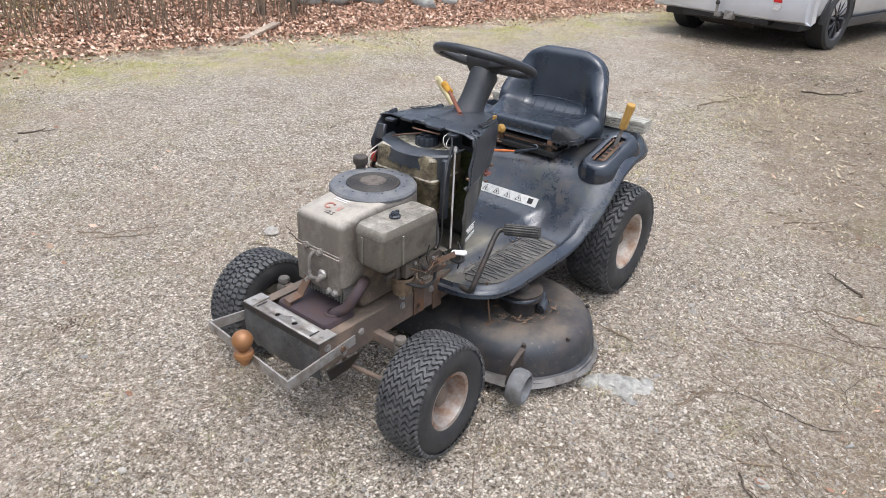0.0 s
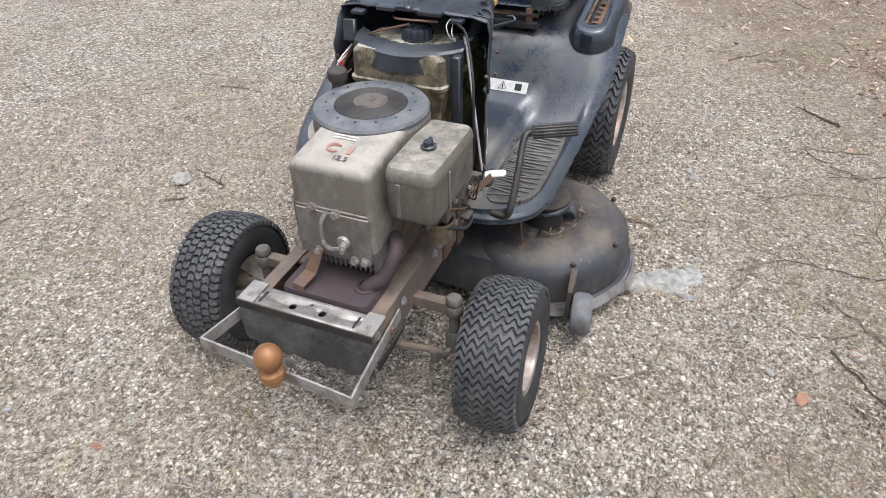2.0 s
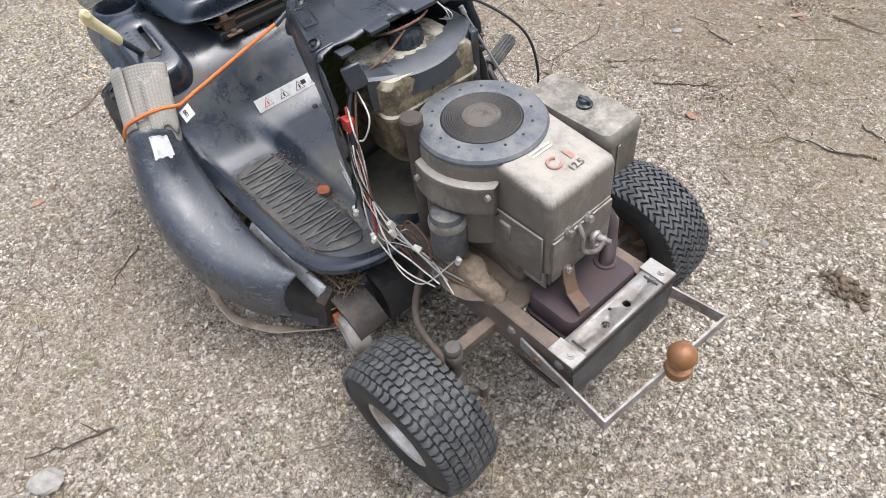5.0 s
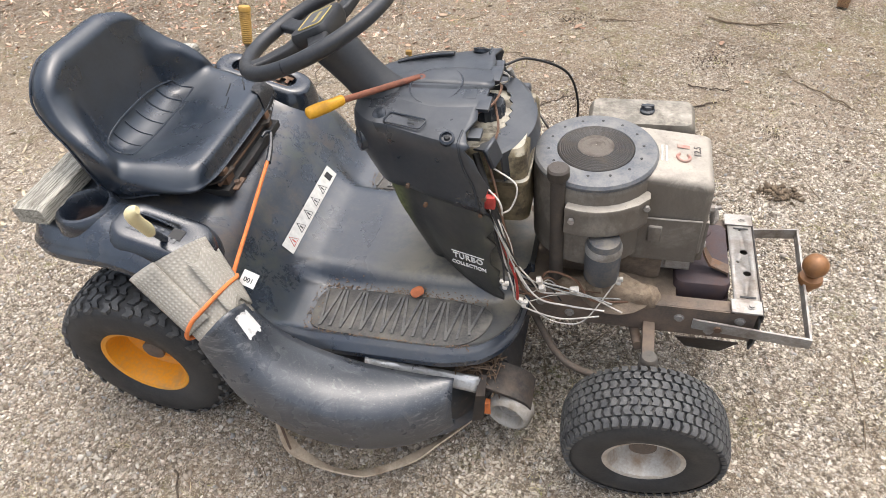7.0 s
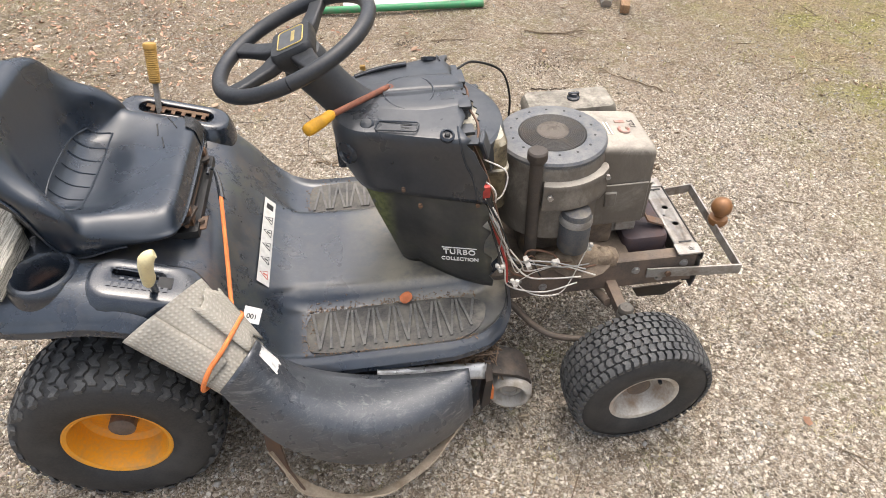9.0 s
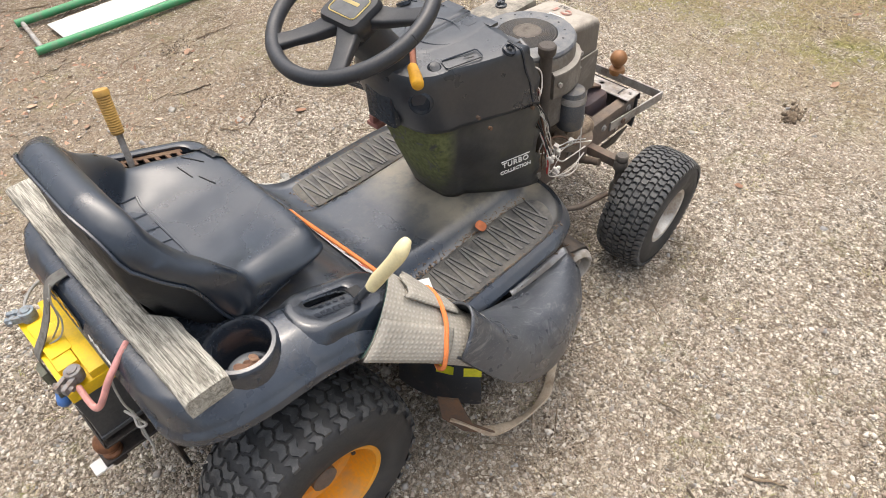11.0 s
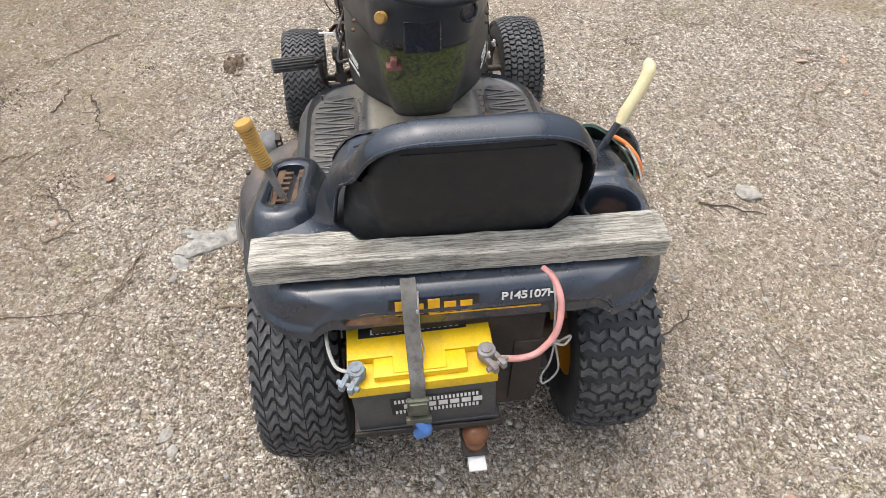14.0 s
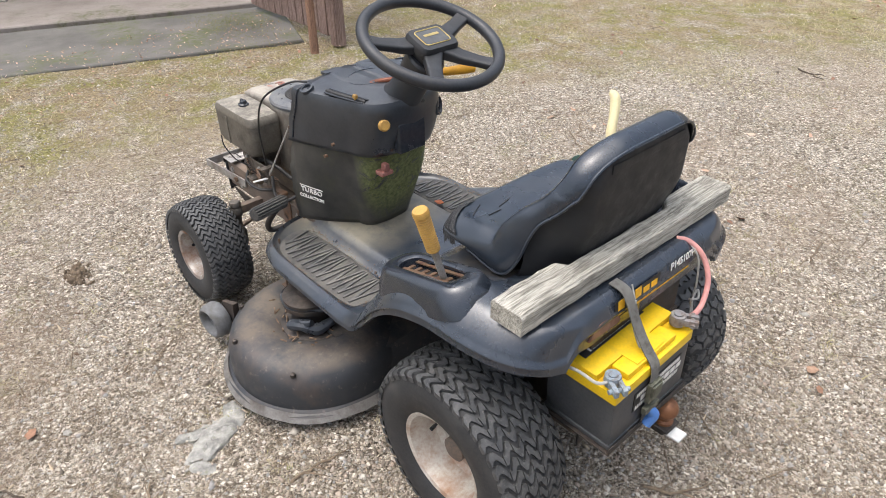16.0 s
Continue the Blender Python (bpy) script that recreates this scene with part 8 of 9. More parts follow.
# -- things lying on the mower --
plank_rings = []
rng = random.Random(9)
for y in np.linspace(-0.366, 0.362, 40):
    j = lambda s: rng.uniform(-s, s)
    notch = 0.026 * soft(y, -0.195, -0.165) * (1 - soft(y, 0.172, 0.202))
    wear = 0.012 * (soft(y, 0.33, 0.36) + 1 - soft(y, -0.366, -0.345))
    x0, x1, z0, z1 = -0.158 + j(0.0012), -0.083 - notch + j(0.0015), 0.656 + 0.006 * soft(y, -0.3, 0.3), 0.7 + 0.008 * soft(y, -0.3, 0.3) + j(0.001) - 0.2 * wear
    plank_rings.append([(x0, y, z0), (x1, y, z0), (x1 + 0.001, y, z1 - 0.005), (x1 - 0.005, y, z1), ((x0 + x1) / 2, y, z1 + j(0.0012)), (x0 + 0.005, y, z1), (x0 - 0.001, y, z1 - 0.005)])
alone("wooden_plank", loft(plank_rings), PLANK_MAT, "weathered grey wooden plank resting across the fender behind the seat", "plank", sharp=25)

# woven mat rolled into the deflector
def woven(rows, du, dv, closed=False, mat=0, bm=None):
    """A sheet over rows of points whose coordinates run in metres along and across it."""
    bm = bm or bmesh.new()
    uv = bm.loops.layers.uv.verify()
    vs = [[bm.verts.new(p) for p in r] for r in rows]
    n = len(rows[0])
    for i in range(len(rows) - 1):
        for k in range(n if closed else n - 1):
            f = bm.faces.new((vs[i][k], vs[i][(k + 1) % n], vs[i + 1][(k + 1) % n], vs[i + 1][k]))
            f.material_index = mat
            for lp, (a, b) in zip(f.loops, ((i, k), (i, k + 1), (i + 1, k + 1), (i + 1, k))):
                lp[uv].uv = (a * du, b * dv)
    return bm, vs


def mat_roll():
    a0, b0 = Vector((0.386, -0.398, 0.438)), Vector((0.336, -0.512, 0.428))
    a1, b1 = Vector((0.272, -0.322, 0.622)), Vector((0.128, -0.418, 0.572))
    n0, n1 = Vector((0.5, -0.3, 0.8)).normalized() * 0.05, Vector((0.45, -0.45, 0.75)).normalized() * 0.036
    outer, inner = [], []
    for i in range(15):
        t = -0.03 + 1.03 * i / 14
        a, b, n = a0.lerp(a1, t), b0.lerp(b1, t), n0.lerp(n1, t)
        c, h = (a + b) / 2, (b - a) / 2
        for store, s in ((outer, 1.0), (inner, 0.9)):
            row = []
            for k in range(40):
                ang = 2 * math.pi * k / 40
                lift = math.sin(ang)
                row.append(c + h * s * math.cos(ang) + n * s * (lift if lift > 0 else 0.75 * lift))
            store.append(row)
    bm, vo = woven(outer, 0.02, 0.009, True)
    bm, vi = woven([list(r) for r in inner], 0.02, 0.009, True, 1, bm)
    for k in range(40):
        j = (k + 1) % 40
        bm.faces.new((vo[14][k], vo[14][j], vi[14][j], vi[14][k])).material_index = 1
    return bm, outer


bm, mo = mat_roll()
mroll = alone("rolled_mat", bm, [MAT_MAT, MAT_GREEN], "rolled beige woven mat with green backing, pushed into the deflector", "mat", sharp=50)
def flap_rows(i0, i1, k0, k1, lift):
    return [[mo[i][k] + (mo[i][k] - (mo[i][0] + mo[i][20]) / 2).normalized() * (lift + 0.0006 * (i - i0)) for k in range(k0, k1)] for i in range(i0, i1)]


thicken(part("folded_edge", woven(flap_rows(5, 15, 1, 9, 0.004), 0.02, 0.009)[0], MAT_MAT, mroll), 0.004, 1.0)
inner_flap = flap_rows(4, 13, 11, 19, 0.005)
way = (Vector(mo[14][15]) - Vector(mo[0][15])).normalized()
thicken(part("inner_layer", woven([[p - way * 0.012 * math.sin(1.3 * q) for q, p in enumerate(r)] for r in inner_flap], 0.02, 0.009)[0], MAT_MAT, mroll, "second layer of the beige mat"), 0.004, 1.0)



def on_mat(i, k, lift):
    """A place on the mat's skin, i along the roll and k round it."""
    a, b = int(min(max(i, 0), 12.999)), int(k)
    u, v = i - a, k - b
    p = mo[a][b % 40].lerp(mo[a + 1][b % 40], u).lerp(mo[a][(b + 1) % 40].lerp(mo[a + 1][(b + 1) % 40], u), v)
    return p + (p - (mo[a][0] + mo[a][20]) / 2).normalized() * lift


def nearest_on_mat(p):
    return min(((i, k) for i in range(14) for k in range(0, 24)), key=lambda q: (mo[q[0]][q[1]] - Vector(p)).length)


(i0, k0), (i1, k1) = nearest_on_mat((0.315, -0.313, 0.512)), nearest_on_mat((0.248, -0.484, 0.452))
CORD_TOP = Vector((0.265, 0.012, 0.588))
cord_loop = [on_mat(i0 + (i1 - i0) * t, k0 + (k1 - k0) * t, 0.011) for t in np.linspace(0, 1, 9)]
tail = [on_mat(i1 - 0.3 * t, k1 + (3.5 * t if k1 > k0 else -3.5 * t) + (40 if k1 < 8 and k1 < k0 else 0), 0.009) for t in (1, 2)]
bc = alone("bungee_cord", tube([CORD_TOP, CORD_TOP.lerp(cord_loop[0], 0.5)] + cord_loop + tail, 0.005, 8, 4), BUNGEE, "orange elastic cord holding the rolled mat", "cord")
part("hook", tube([(0.268, -0.005, 0.582), (0.262, 0.03, 0.594), (0.254, 0.06, 0.604), (0.246, 0.08, 0.612), (0.238, 0.07, 0.62), (0.236, 0.052, 0.618)], [0.008, 0.007, 0.005, 0.0045, 0.0045, 0.004], 8), BLACK_PLASTIC, bc)

leafm = Matrix.Translation((0.686, -0.193, 0.362)) @ pose(0, 0, 0, 12, -8, 40)
lf = loft([[leafm @ Vector((0.017 * math.cos(a) * s, 0.015 * math.sin(a) * s, 0.006 * s * s * (1 + 0.4 * math.sin(3 * a)) + z)) for a in np.linspace(0, 2 * math.pi, 14, endpoint=False)] for s, z in ((1.0, 0), (0.6, 0), (0.1, 0), (0.6, -0.0015), (1.0, -0.0015))])
alone("dead_leaf", lf, plain("rust_leaf", (0.42, 0.13, 0.05), 0.8, var=0.3), "curled rust-red dead leaf on the foot rest", "leaf")

nm = facing((0.354, -0.344, 0.522), (-0.845, 0.04, 0.4), (-0.276, -0.732, -0.512))
nl = part("paper_tag", sheet(nm, 0.036, 0.034, 0.0012), WHITE_PAINT, mroll, "small white tag reading 100")
lettering("tag_number", "100", 0.015, nm @ Matrix.Translation((0, 0.002, 0.0018)), BLACK_PRINT, nl, 0.0003)

# battery
bt = thing("car_battery", "grey car battery with bright yellow lid strapped behind the mower", "battery", at=(-0.2, 0.078, 0.354))
bt.rotation_euler = (radians(-2.5), 0, 0)


def bpart(name, bm, material, label="", parent=None):
    return part(name, bm, material, parent or bt, label)


body = bpart("case", joined(box(-0.084, 0.084, -0.132, 0.132, 0.004, 0.135, 0.006, 2), box(-0.086, 0.086, -0.136, 0.136, 0.0, 0.012, 0.002, 1)), GREY_BATTERY, "dusty grey battery case")
lid = bpart("lid", box(-0.086, 0.086, -0.135, 0.135, 0.133, 0.16, 0.004, 2), YELLOW_BATTERY, "bright yellow battery lid")
bpart("raised_block", box(-0.035, 0.084, -0.132, 0.132, 0.1595, 0.178, 0.004, 2), YELLOW_BATTERY, "", lid)
bpart("vent_cover", box(-0.076, -0.0355, -0.082, 0.085, 0.1595, 0.176, 0.005, 2), YELLOW_BATTERY, "", lid)
bpart("lid_line", joined(box(-0.072, -0.03, -0.045, 0.05, 0.1765, 0.1785, 0.0008, 1)), YELLOW_BATTERY, "", lid)
fm = facing((-0.0845, -0.03, 0.085), (0, -1, 0), (0, 0, 1))
lb = bpart("label", sheet(fm @ Matrix.Translation((-0.01, 0, 0)), 0.168, 0.055, 0.0012), BLACK_PRINT, "black battery label with white bars", body)
for k in range(22):
    for zz in (0.017, -0.019):
        bpart("bar", sheet(fm @ Matrix.Translation((-0.085 + 0.0072 * k, zz, 0.0012)), 0.0042, 0.011, 0.0008), WHITE_PAINT, "", lb)
for k in range(7):
    bpart("maker_bar", sheet(fm @ Matrix.Translation((-0.062 + 0.0215 * k, -0.001, 0.0012)), 0.017, 0.014, 0.0008), WHITE_PAINT, "", lb)
tm = facing((0.024, 0.01, 0.1785), (0, -1, 0), (1, 0, 0))
tl = bpart("top_label", sheet(tm, 0.20, 0.03, 0.001), BLACK_PRINT, "black printed strip on the lid", lid)
for k in range(16):
    bpart("bar", sheet(tm @ Matrix.Translation((-0.075 + 0.0105 * k, -0.004, 0.001)), 0.006, 0.012, 0.0006), WHITE_PAINT, "", tl)


def clamp(c, a):
    m = Matrix.Translation(c) @ pose(0, 0, 0, 0, 0, a)
    q = joined(lathe([(0.0105, -0.012), (0.016, -0.012), (0.0175, 0.0), (0.016, 0.012), (0.010, 0.013)], (0, 0, 0), (0, 0, 1), 16), box(0.01, 0.042, -0.014, -0.004, -0.008, 0.008, 0.003), box(0.01, 0.042, 0.004, 0.014, -0.008, 0.008, 0.003), rod((0.03, -0.022, 0), (0.03, 0.022, 0), 0.005, 8), rod((0, 0, -0.018), (0, 0, 0.015), 0.0095, 14))
    q.transform(m)
    return q


bpart("clamp", clamp((-0.055, -0.118, 0.182), -150), LEAD, "corroded terminal clamp with bolts")
bpart("clamp", clamp((-0.06, 0.115, 0.176), 150), worn("blue_corrosion", (0.3, 0.37, 0.42), (0.22, 0.18, 0.15), 0.5, 0.8, 0.2, scale=90, bump=0.8), "clamp crusted with blue-white corrosion")
alone("battery_cable", joined(tube([(-0.262, -0.055, 0.53), (-0.262, -0.095, 0.525), (-0.258, -0.128, 0.535), (-0.245, -0.158, 0.575), (-0.218, -0.166, 0.62), (-0.185, -0.158, 0.645), (-0.16, -0.142, 0.65)], 0.0062, 12)), RED_CABLE, "faded red battery cable running over the fender", "cable")
alone("ground_cable", tube([(-0.262, 0.2, 0.525), (-0.25, 0.235, 0.53), (-0.21, 0.25, 0.545), (-0.15, 0.255, 0.53)], 0.0035, 8), STRING_MAT, "pale frayed battery ground lead", "cable")
strap_pts = [(-0.165, 0.098, 0.657), (-0.195, 0.098, 0.652), (-0.212, 0.098, 0.632), (-0.232, 0.097, 0.59), (-0.262, 0.096, 0.545), (-0.285, 0.095, 0.518), (-0.292, 0.095, 0.49), (-0.2915, 0.095, 0.40), (-0.289, 0.095, 0.352)]
sp = smooth_line(strap_pts, 5)
rings = []
for i, p in enumerate(sp):
    d = (sp[min(i + 1, len(sp) - 1)] - sp[max(i - 1, 0)]).normalized()
    n = Vector((d.z, 0, -d.x))
    rings.append([p + Vector((0, s * 0.0135, 0)) + n * o for s, o in ((1, 0.0012), (-1, 0.0012), (-1, -0.0012), (1, -0.0012))])
stp = alone("webbing_strap", loft(rings), STRAP_MAT, "grey-brown webbing strap holding the battery", "strap")
part("buckle", joined(box(-0.302, -0.291, 0.076, 0.116, 0.425, 0.475, 0.003), box(-0.306, -0.299, 0.08, 0.112, 0.44, 0.47, 0.002), box(-0.303, -0.291, 0.072, 0.12, 0.395, 0.412, 0.003)), BUCKLE_MAT, stp, "olive metal buckle")
part("blue_end", tube([(-0.294, 0.10, 0.40), (-0.302, 0.085, 0.375), (-0.298, 0.10, 0.352)], [0.009, 0.014, 0.011], 10), BLUE_BIT, stp, "blue strap end")
st = alone("string", tube([(-0.17, -0.155, 0.652), (-0.21, -0.158, 0.62), (-0.22, -0.162, 0.55), (-0.215, -0.17, 0.50), (-0.222, -0.165, 0.44), (-0.218, -0.155, 0.39), (-0.225, -0.16, 0.37), (-0.222, -0.185, 0.41), (-0.216, -0.172, 0.49)], 0.0022, 6), STRING_MAT, "knotted grey string hanging off the fender", "string")
part("knot", tube([(-0.215, -0.155, 0.505), (-0.222, -0.185, 0.495), (-0.21, -0.2, 0.505), (-0.215, -0.165, 0.488), (-0.225, -0.15, 0.51), (-0.214, -0.175, 0.50)], 0.0025, 6), STRING_MAT, st)
alone("string", tube([(-0.20, 0.083, 0.66), (-0.215, 0.084, 0.62), (-0.218, 0.083, 0.57), (-0.235, 0.078, 0.54), (-0.262, 0.085, 0.53), (-0.25, 0.094, 0.53), (-0.222, 0.088, 0.57), (-0.216, 0.086, 0.63)], 0.0018, 6), STRING_MAT, "thin grey string tied along the webbing strap", "string")
tray = add("battery_tray", joined(box(-0.29, -0.10, -0.065, 0.22, 0.341, 0.346, 0.001, 1), box(-0.292, -0.288, -0.065, 0.22, 0.346, 0.361, 0.001, 1)), DARK_STEEL, "dusty steel battery tray")
hitch = add("rear_hitch", joined(box(-0.312, -0.10, -0.04, 0.012, 0.258, 0.266, 0.002, 1), box(-0.30, -0.268, -0.036, 0.006, 0.24, 0.258, 0.003, 1)), DARK_STEEL, "dark rusty steel hitch bar")
part("tow_ball", lathe([(0.001, 0.027), (0.012, 0.0242), (0.021, 0.017), (0.0258, 0.008), (0.027, 0.0), (0.0255, -0.009), (0.0205, -0.018), (0.016, -0.022), (0.016, -0.028), (0.021, -0.032), (0.021, -0.04), (0.001, -0.041)], (-0.285, -0.016, 0.305), (0, 0, 1), 26), BALL_RUST, hitch, "rusty copper-brown tow ball")
part("bar_end", box(-0.338, -0.302, -0.034, 0.002, 0.246, 0.251, 0.001, 1), WHITE_PAINT, hitch, "bare white end of the hitch bar")
add("support_post", joined(box(-0.19, -0.184, -0.16, -0.10, 0.26, 0.47, 0.002, 1), box(-0.186, -0.14, -0.18, -0.06, 0.36, 0.366, 0.001, 1)), DARK_STEEL)


# ---- stones, twigs and leaves on the drive ----
def rock(seed, rx, ry, rz, sub=2):
    rng = random.Random(seed)
    bm = bmesh.new()
    bmesh.ops.create_icosphere(bm, subdivisions=sub, radius=1)
    o = Vector((rng.uniform(0, 50), rng.uniform(0, 50), rng.uniform(0, 50)))
    for v in bm.verts:
        d = 1 + 0.35 * noise.noise(v.co * 1.3 + o) + 0.12 * noise.noise(v.co * 3.5 + o)
        v.co = Vector((v.co.x * rx * d, v.co.y * ry * d, v.co.z * rz * d))
    return bm


CAKED = worn("caked_soil", (0.2, 0.145, 0.1), (0.4, 0.31, 0.21), 0.5, 0.95, scale=45, bump=1.0, dust=0.6, dust_sheen_col=(0.42, 0.34, 0.24))
for q, (x, y, z, rx, ry, rz) in enumerate(((1.16, -0.125, 0.372, 0.05, 0.03, 0.04), (1.2, -0.13, 0.368, 0.045, 0.026, 0.034), (1.115, -0.115, 0.37, 0.04, 0.03, 0.028), (1.06, -0.118, 0.366, 0.06, 0.026, 0.02), (1.225, -0.122, 0.362, 0.03, 0.025, 0.03))):
    lump = rock(700 + q, rx, ry, rz, 3)
    lump.transform(Matrix.Translation((x, y, z)))
    add("dirt_lump", lump, CAKED, "dry soil heaped on the frame rail", eng)


def gz(x, y):
    return float(ground_z(np.float64(x), np.float64(y)))


STONE_MAT = rock_material("loose_stone", (0.24, 0.225, 0.2), (0.5, 0.47, 0.41), 30)
for i, (x, y, r) in enumerate(((-0.093, 0.70, 0.017), (0.655, -1.10, 0.045), (0.755, 1.216, 0.022), (1.898, -0.181, 0.014), (-0.046, 0.724, 0.02), (1.195, -1.027, 0.012), (0.9, 1.004, 0.014), (0.606, 1.516, 0.02), (-1.351, -0.055, 0.02), (1.45, 0.9, 0.012), (0.2, -0.95, 0.012), (-0.25, -1.0, 0.014), (-0.42, 0.5, 0.013))):
    bm = rock(i, r, r * 0.75, r * 0.4)
    bmesh.ops.transform(bm, verts=bm.verts, matrix=Matrix.Translation((x, y, gz(x, y) + r * 0.22)) @ pose(0, 0, 0, 0, 0, 37 * i))
    alone("stone", bm, STONE_MAT, "pale stone lying in the gravel", "stone", "stones on the drive", sharp=30)
bm = rock(77, 0.10, 0.062, 0.026, 4)
for v in bm.verts:
    v.co += Vector((1, 1, 0.5)) * 0.012 * noise.noise(v.co * 38) + Vector((0, 0, 0.006)) * noise.noise(v.co * 90)
bmesh.ops.transform(bm, verts=bm.verts, matrix=Matrix.Translation((0.61, 0.71, -0.002)) @ pose(0, 0, 0, 0, 0, 112))
alone("flat_stone", bm, PALE_ROCK, "flat broken pale stone bedded beside the deck", "stone", sharp=30)
for i, (x, y, rx) in enumerate(((0.66, 0.625, 0.05), (0.54, 0.775, 0.04), (0.665, 0.77, 0.03))):
    bm = rock(60 + i, rx, rx * 0.6, 0.014)
    bmesh.ops.transform(bm, verts=bm.verts, matrix=Matrix.Translation((x, y, 0.003)) @ pose(0, 0, 0, 0, 0, 40 * i))
    alone("stone_shard", bm, PALE_ROCK, "flat pale shard of stone beside the deck", "stone", "stone shards", sharp=30)

TWIGS = [((1.27, -1.73), (1.18, -1.6), (1.02, -1.53), 5), ((-4.7, 0.05), (-4.83, 0.34), (-5.2, 0.5), 11), ((-1.3, 0.77), (-1.37, 0.86), (-1.48, 0.95), 6), ((-0.41, 1.1), (-0.28, 1.23), (-0.19, 1.36), 4), ((0.756, 1.15), (0.866, 1.24), (0.94, 1.29), 4),
         ((0.59, 0.905), (0.45, 0.935), (0.36, 0.967), 4), ((1.08, 0.62), (1.04, 0.68), (0.99, 0.72), 3), ((0.86, -3.42), (0.76, -3.37), (0.66, -3.31), 7), ((-3.26, -0.47), (-3.79, -0.35), (-4.17, -0.2), 9), ((-0.1, -1.49), (-0.12, -1.35), (-0.11, -1.25), 5),
         ((0.09, -0.59), (0.15, -0.68), (0.19, -0.73), 4), ((0.67, 1.22), (0.70, 1.15), (0.73, 1.08), 5), ((0.41, 0.96), (0.5, 0.93), (0.59, 0.9), 4), ((1.4, 1.4), (1.49, 1.38), (1.58, 1.39), 4), ((-0.275, -0.03), (-0.33, -0.06), (-0.388, -0.16), 7),
         ((0.335, 0.63), (0.337, 0.56), (0.328, 0.46), 6), ((0.636, -0.92), (0.60, -1.01), (0.557, -1.11), 5), ((0.756, -0.995), (0.777, -1.04), (0.8, -1.08), 6), ((1.246, -1.615), (1.07, -1.48), (1.0, -1.53), 4), ((-0.65, 1.25), (-0.73, 1.16), (-0.8, 1.08), 7), ((-0.9, -0.3), (-0.8, -0.45), (-0.82, -0.6), 5), ((1.5, 2.0), (1.7, 1.95), (1.85, 2.02), 6)]
trng = random.Random(21)
for _ in range(46):
    x, y, h, l = trng.uniform(-3.4, 2.6), 0.9 + abs(trng.gauss(0, 1.0)), trng.uniform(0, 6.28), trng.uniform(0.05, 0.22)
    if abs(y) < 0.75 and -0.4 < x < 1.7:
        continue
    bend = trng.uniform(-0.4, 0.4)
    TWIGS.append(((x, y), (x + l * math.cos(h), y + l * math.sin(h)), (x + l * math.cos(h) + l * math.cos(h + bend), y + l * math.sin(h) + l * math.sin(h + bend)), trng.choice((2, 3, 3, 4, 5))))
for i, (a, b, c, r) in enumerate(TWIGS):
    rng = random.Random(i)
    r *= 0.72
    line = smooth_line([(a[0], a[1], 0), (b[0], b[1], 0), (c[0], c[1], 0)], 5)
    span = (line[-1] - line[0]).length
    pts = []
    for q in line:
        x, y = q.x + rng.gauss(0, 0.022) * span, q.y + rng.gauss(0, 0.022) * span
        pts.append((x, y, gz(x, y) + r * 0.0008 + rng.uniform(0, 0.006)))
    bms = [tube(pts, [r * 0.001, r * 0.0009, r * 0.0007, r * 0.0004], 6, 2)]
    for fork in rng.sample(range(2, len(pts) - 1), 2):
        mid = Vector(pts[fork])
        d = (Vector(pts[-1]) - Vector(pts[0])) * rng.uniform(0.12, 0.35)
        d.rotate(Euler((0, 0, rng.choice((-0.8, -0.5, 0.6, 0.9)))))
        tip = mid + d
        bms.append(tube([mid, mid + d * 0.5 + Vector((rng.gauss(0, 0.06) * d.length, rng.gauss(0, 0.06) * d.length, 0.004)), (tip.x, tip.y, gz(tip.x, tip.y) + 0.003)], [r * 0.0006, r * 0.0005, r * 0.0002], 5, 3))
    alone("twig", joined(*bms), (STICK_DRY, STICK_DARK, STICK_DRY)[i % 3], "thin dry twig lying on the gravel", "twig", "twigs on the drive")

LEAVES = [(1.52, -1.73), (-0.45, 1.268), (-1.34, 1.115), (-0.38, -0.755), (1.43, -1.67), (0.964, 1.08), (2.576, -0.44), (0.28, 1.733), (-0.43, -0.69), (0.3, 1.666), (-0.06, 1.485), (0.75, 1.21), (1.55, 1.76), (1.635, 1.445), (1.72, -0.466), (0.9, 1.9), (0.2, 2.0)]
for i, (x, y) in enumerate(LEAVES):
    rng = random.Random(100 + i)
    s = rng.uniform(0.012, 0.024)
    m = Matrix.Translation((x, y, gz(x, y) + 0.008)) @ pose(0, 0, 0, rng.uniform(-14, 14), rng.uniform(-14, 14), rng.uniform(0, 360))
    out = []
    for a in np.linspace(0, 2 * math.pi, 18, endpoint=False):
        q = 1 + 0.12 * math.sin(5 * a) + rng.uniform(-0.08, 0.08)
        out.append((s * q * math.cos(a), 0.62 * s * q * math.sin(a)))
    rows = [[m @ Vector((px * f, py * f, s * 0.25 * (f * py / s) ** 2 + z)) for px, py in out] for f, z in ((1.0, 0.0), (0.55, 0.0), (0.08, 0.0), (0.55, -0.0012), (1.0, -0.0012))]
    alone("fallen_leaf", loft(rows), plain("leaf_tone_%s" % "abc"[i % 3], ((0.32, 0.2, 0.13), (0.4, 0.28, 0.19), (0.28, 0.15, 0.09))[i % 3], 0.8, var=0.3), "dry brown leaf fallen on the gravel", "leaf", "fallen leaves")
CLOD = plain("dark_soil", (0.1, 0.075, 0.055), 0.95, var=0.4, scale=60, bump=0.8)
crng = np.random.default_rng(12)
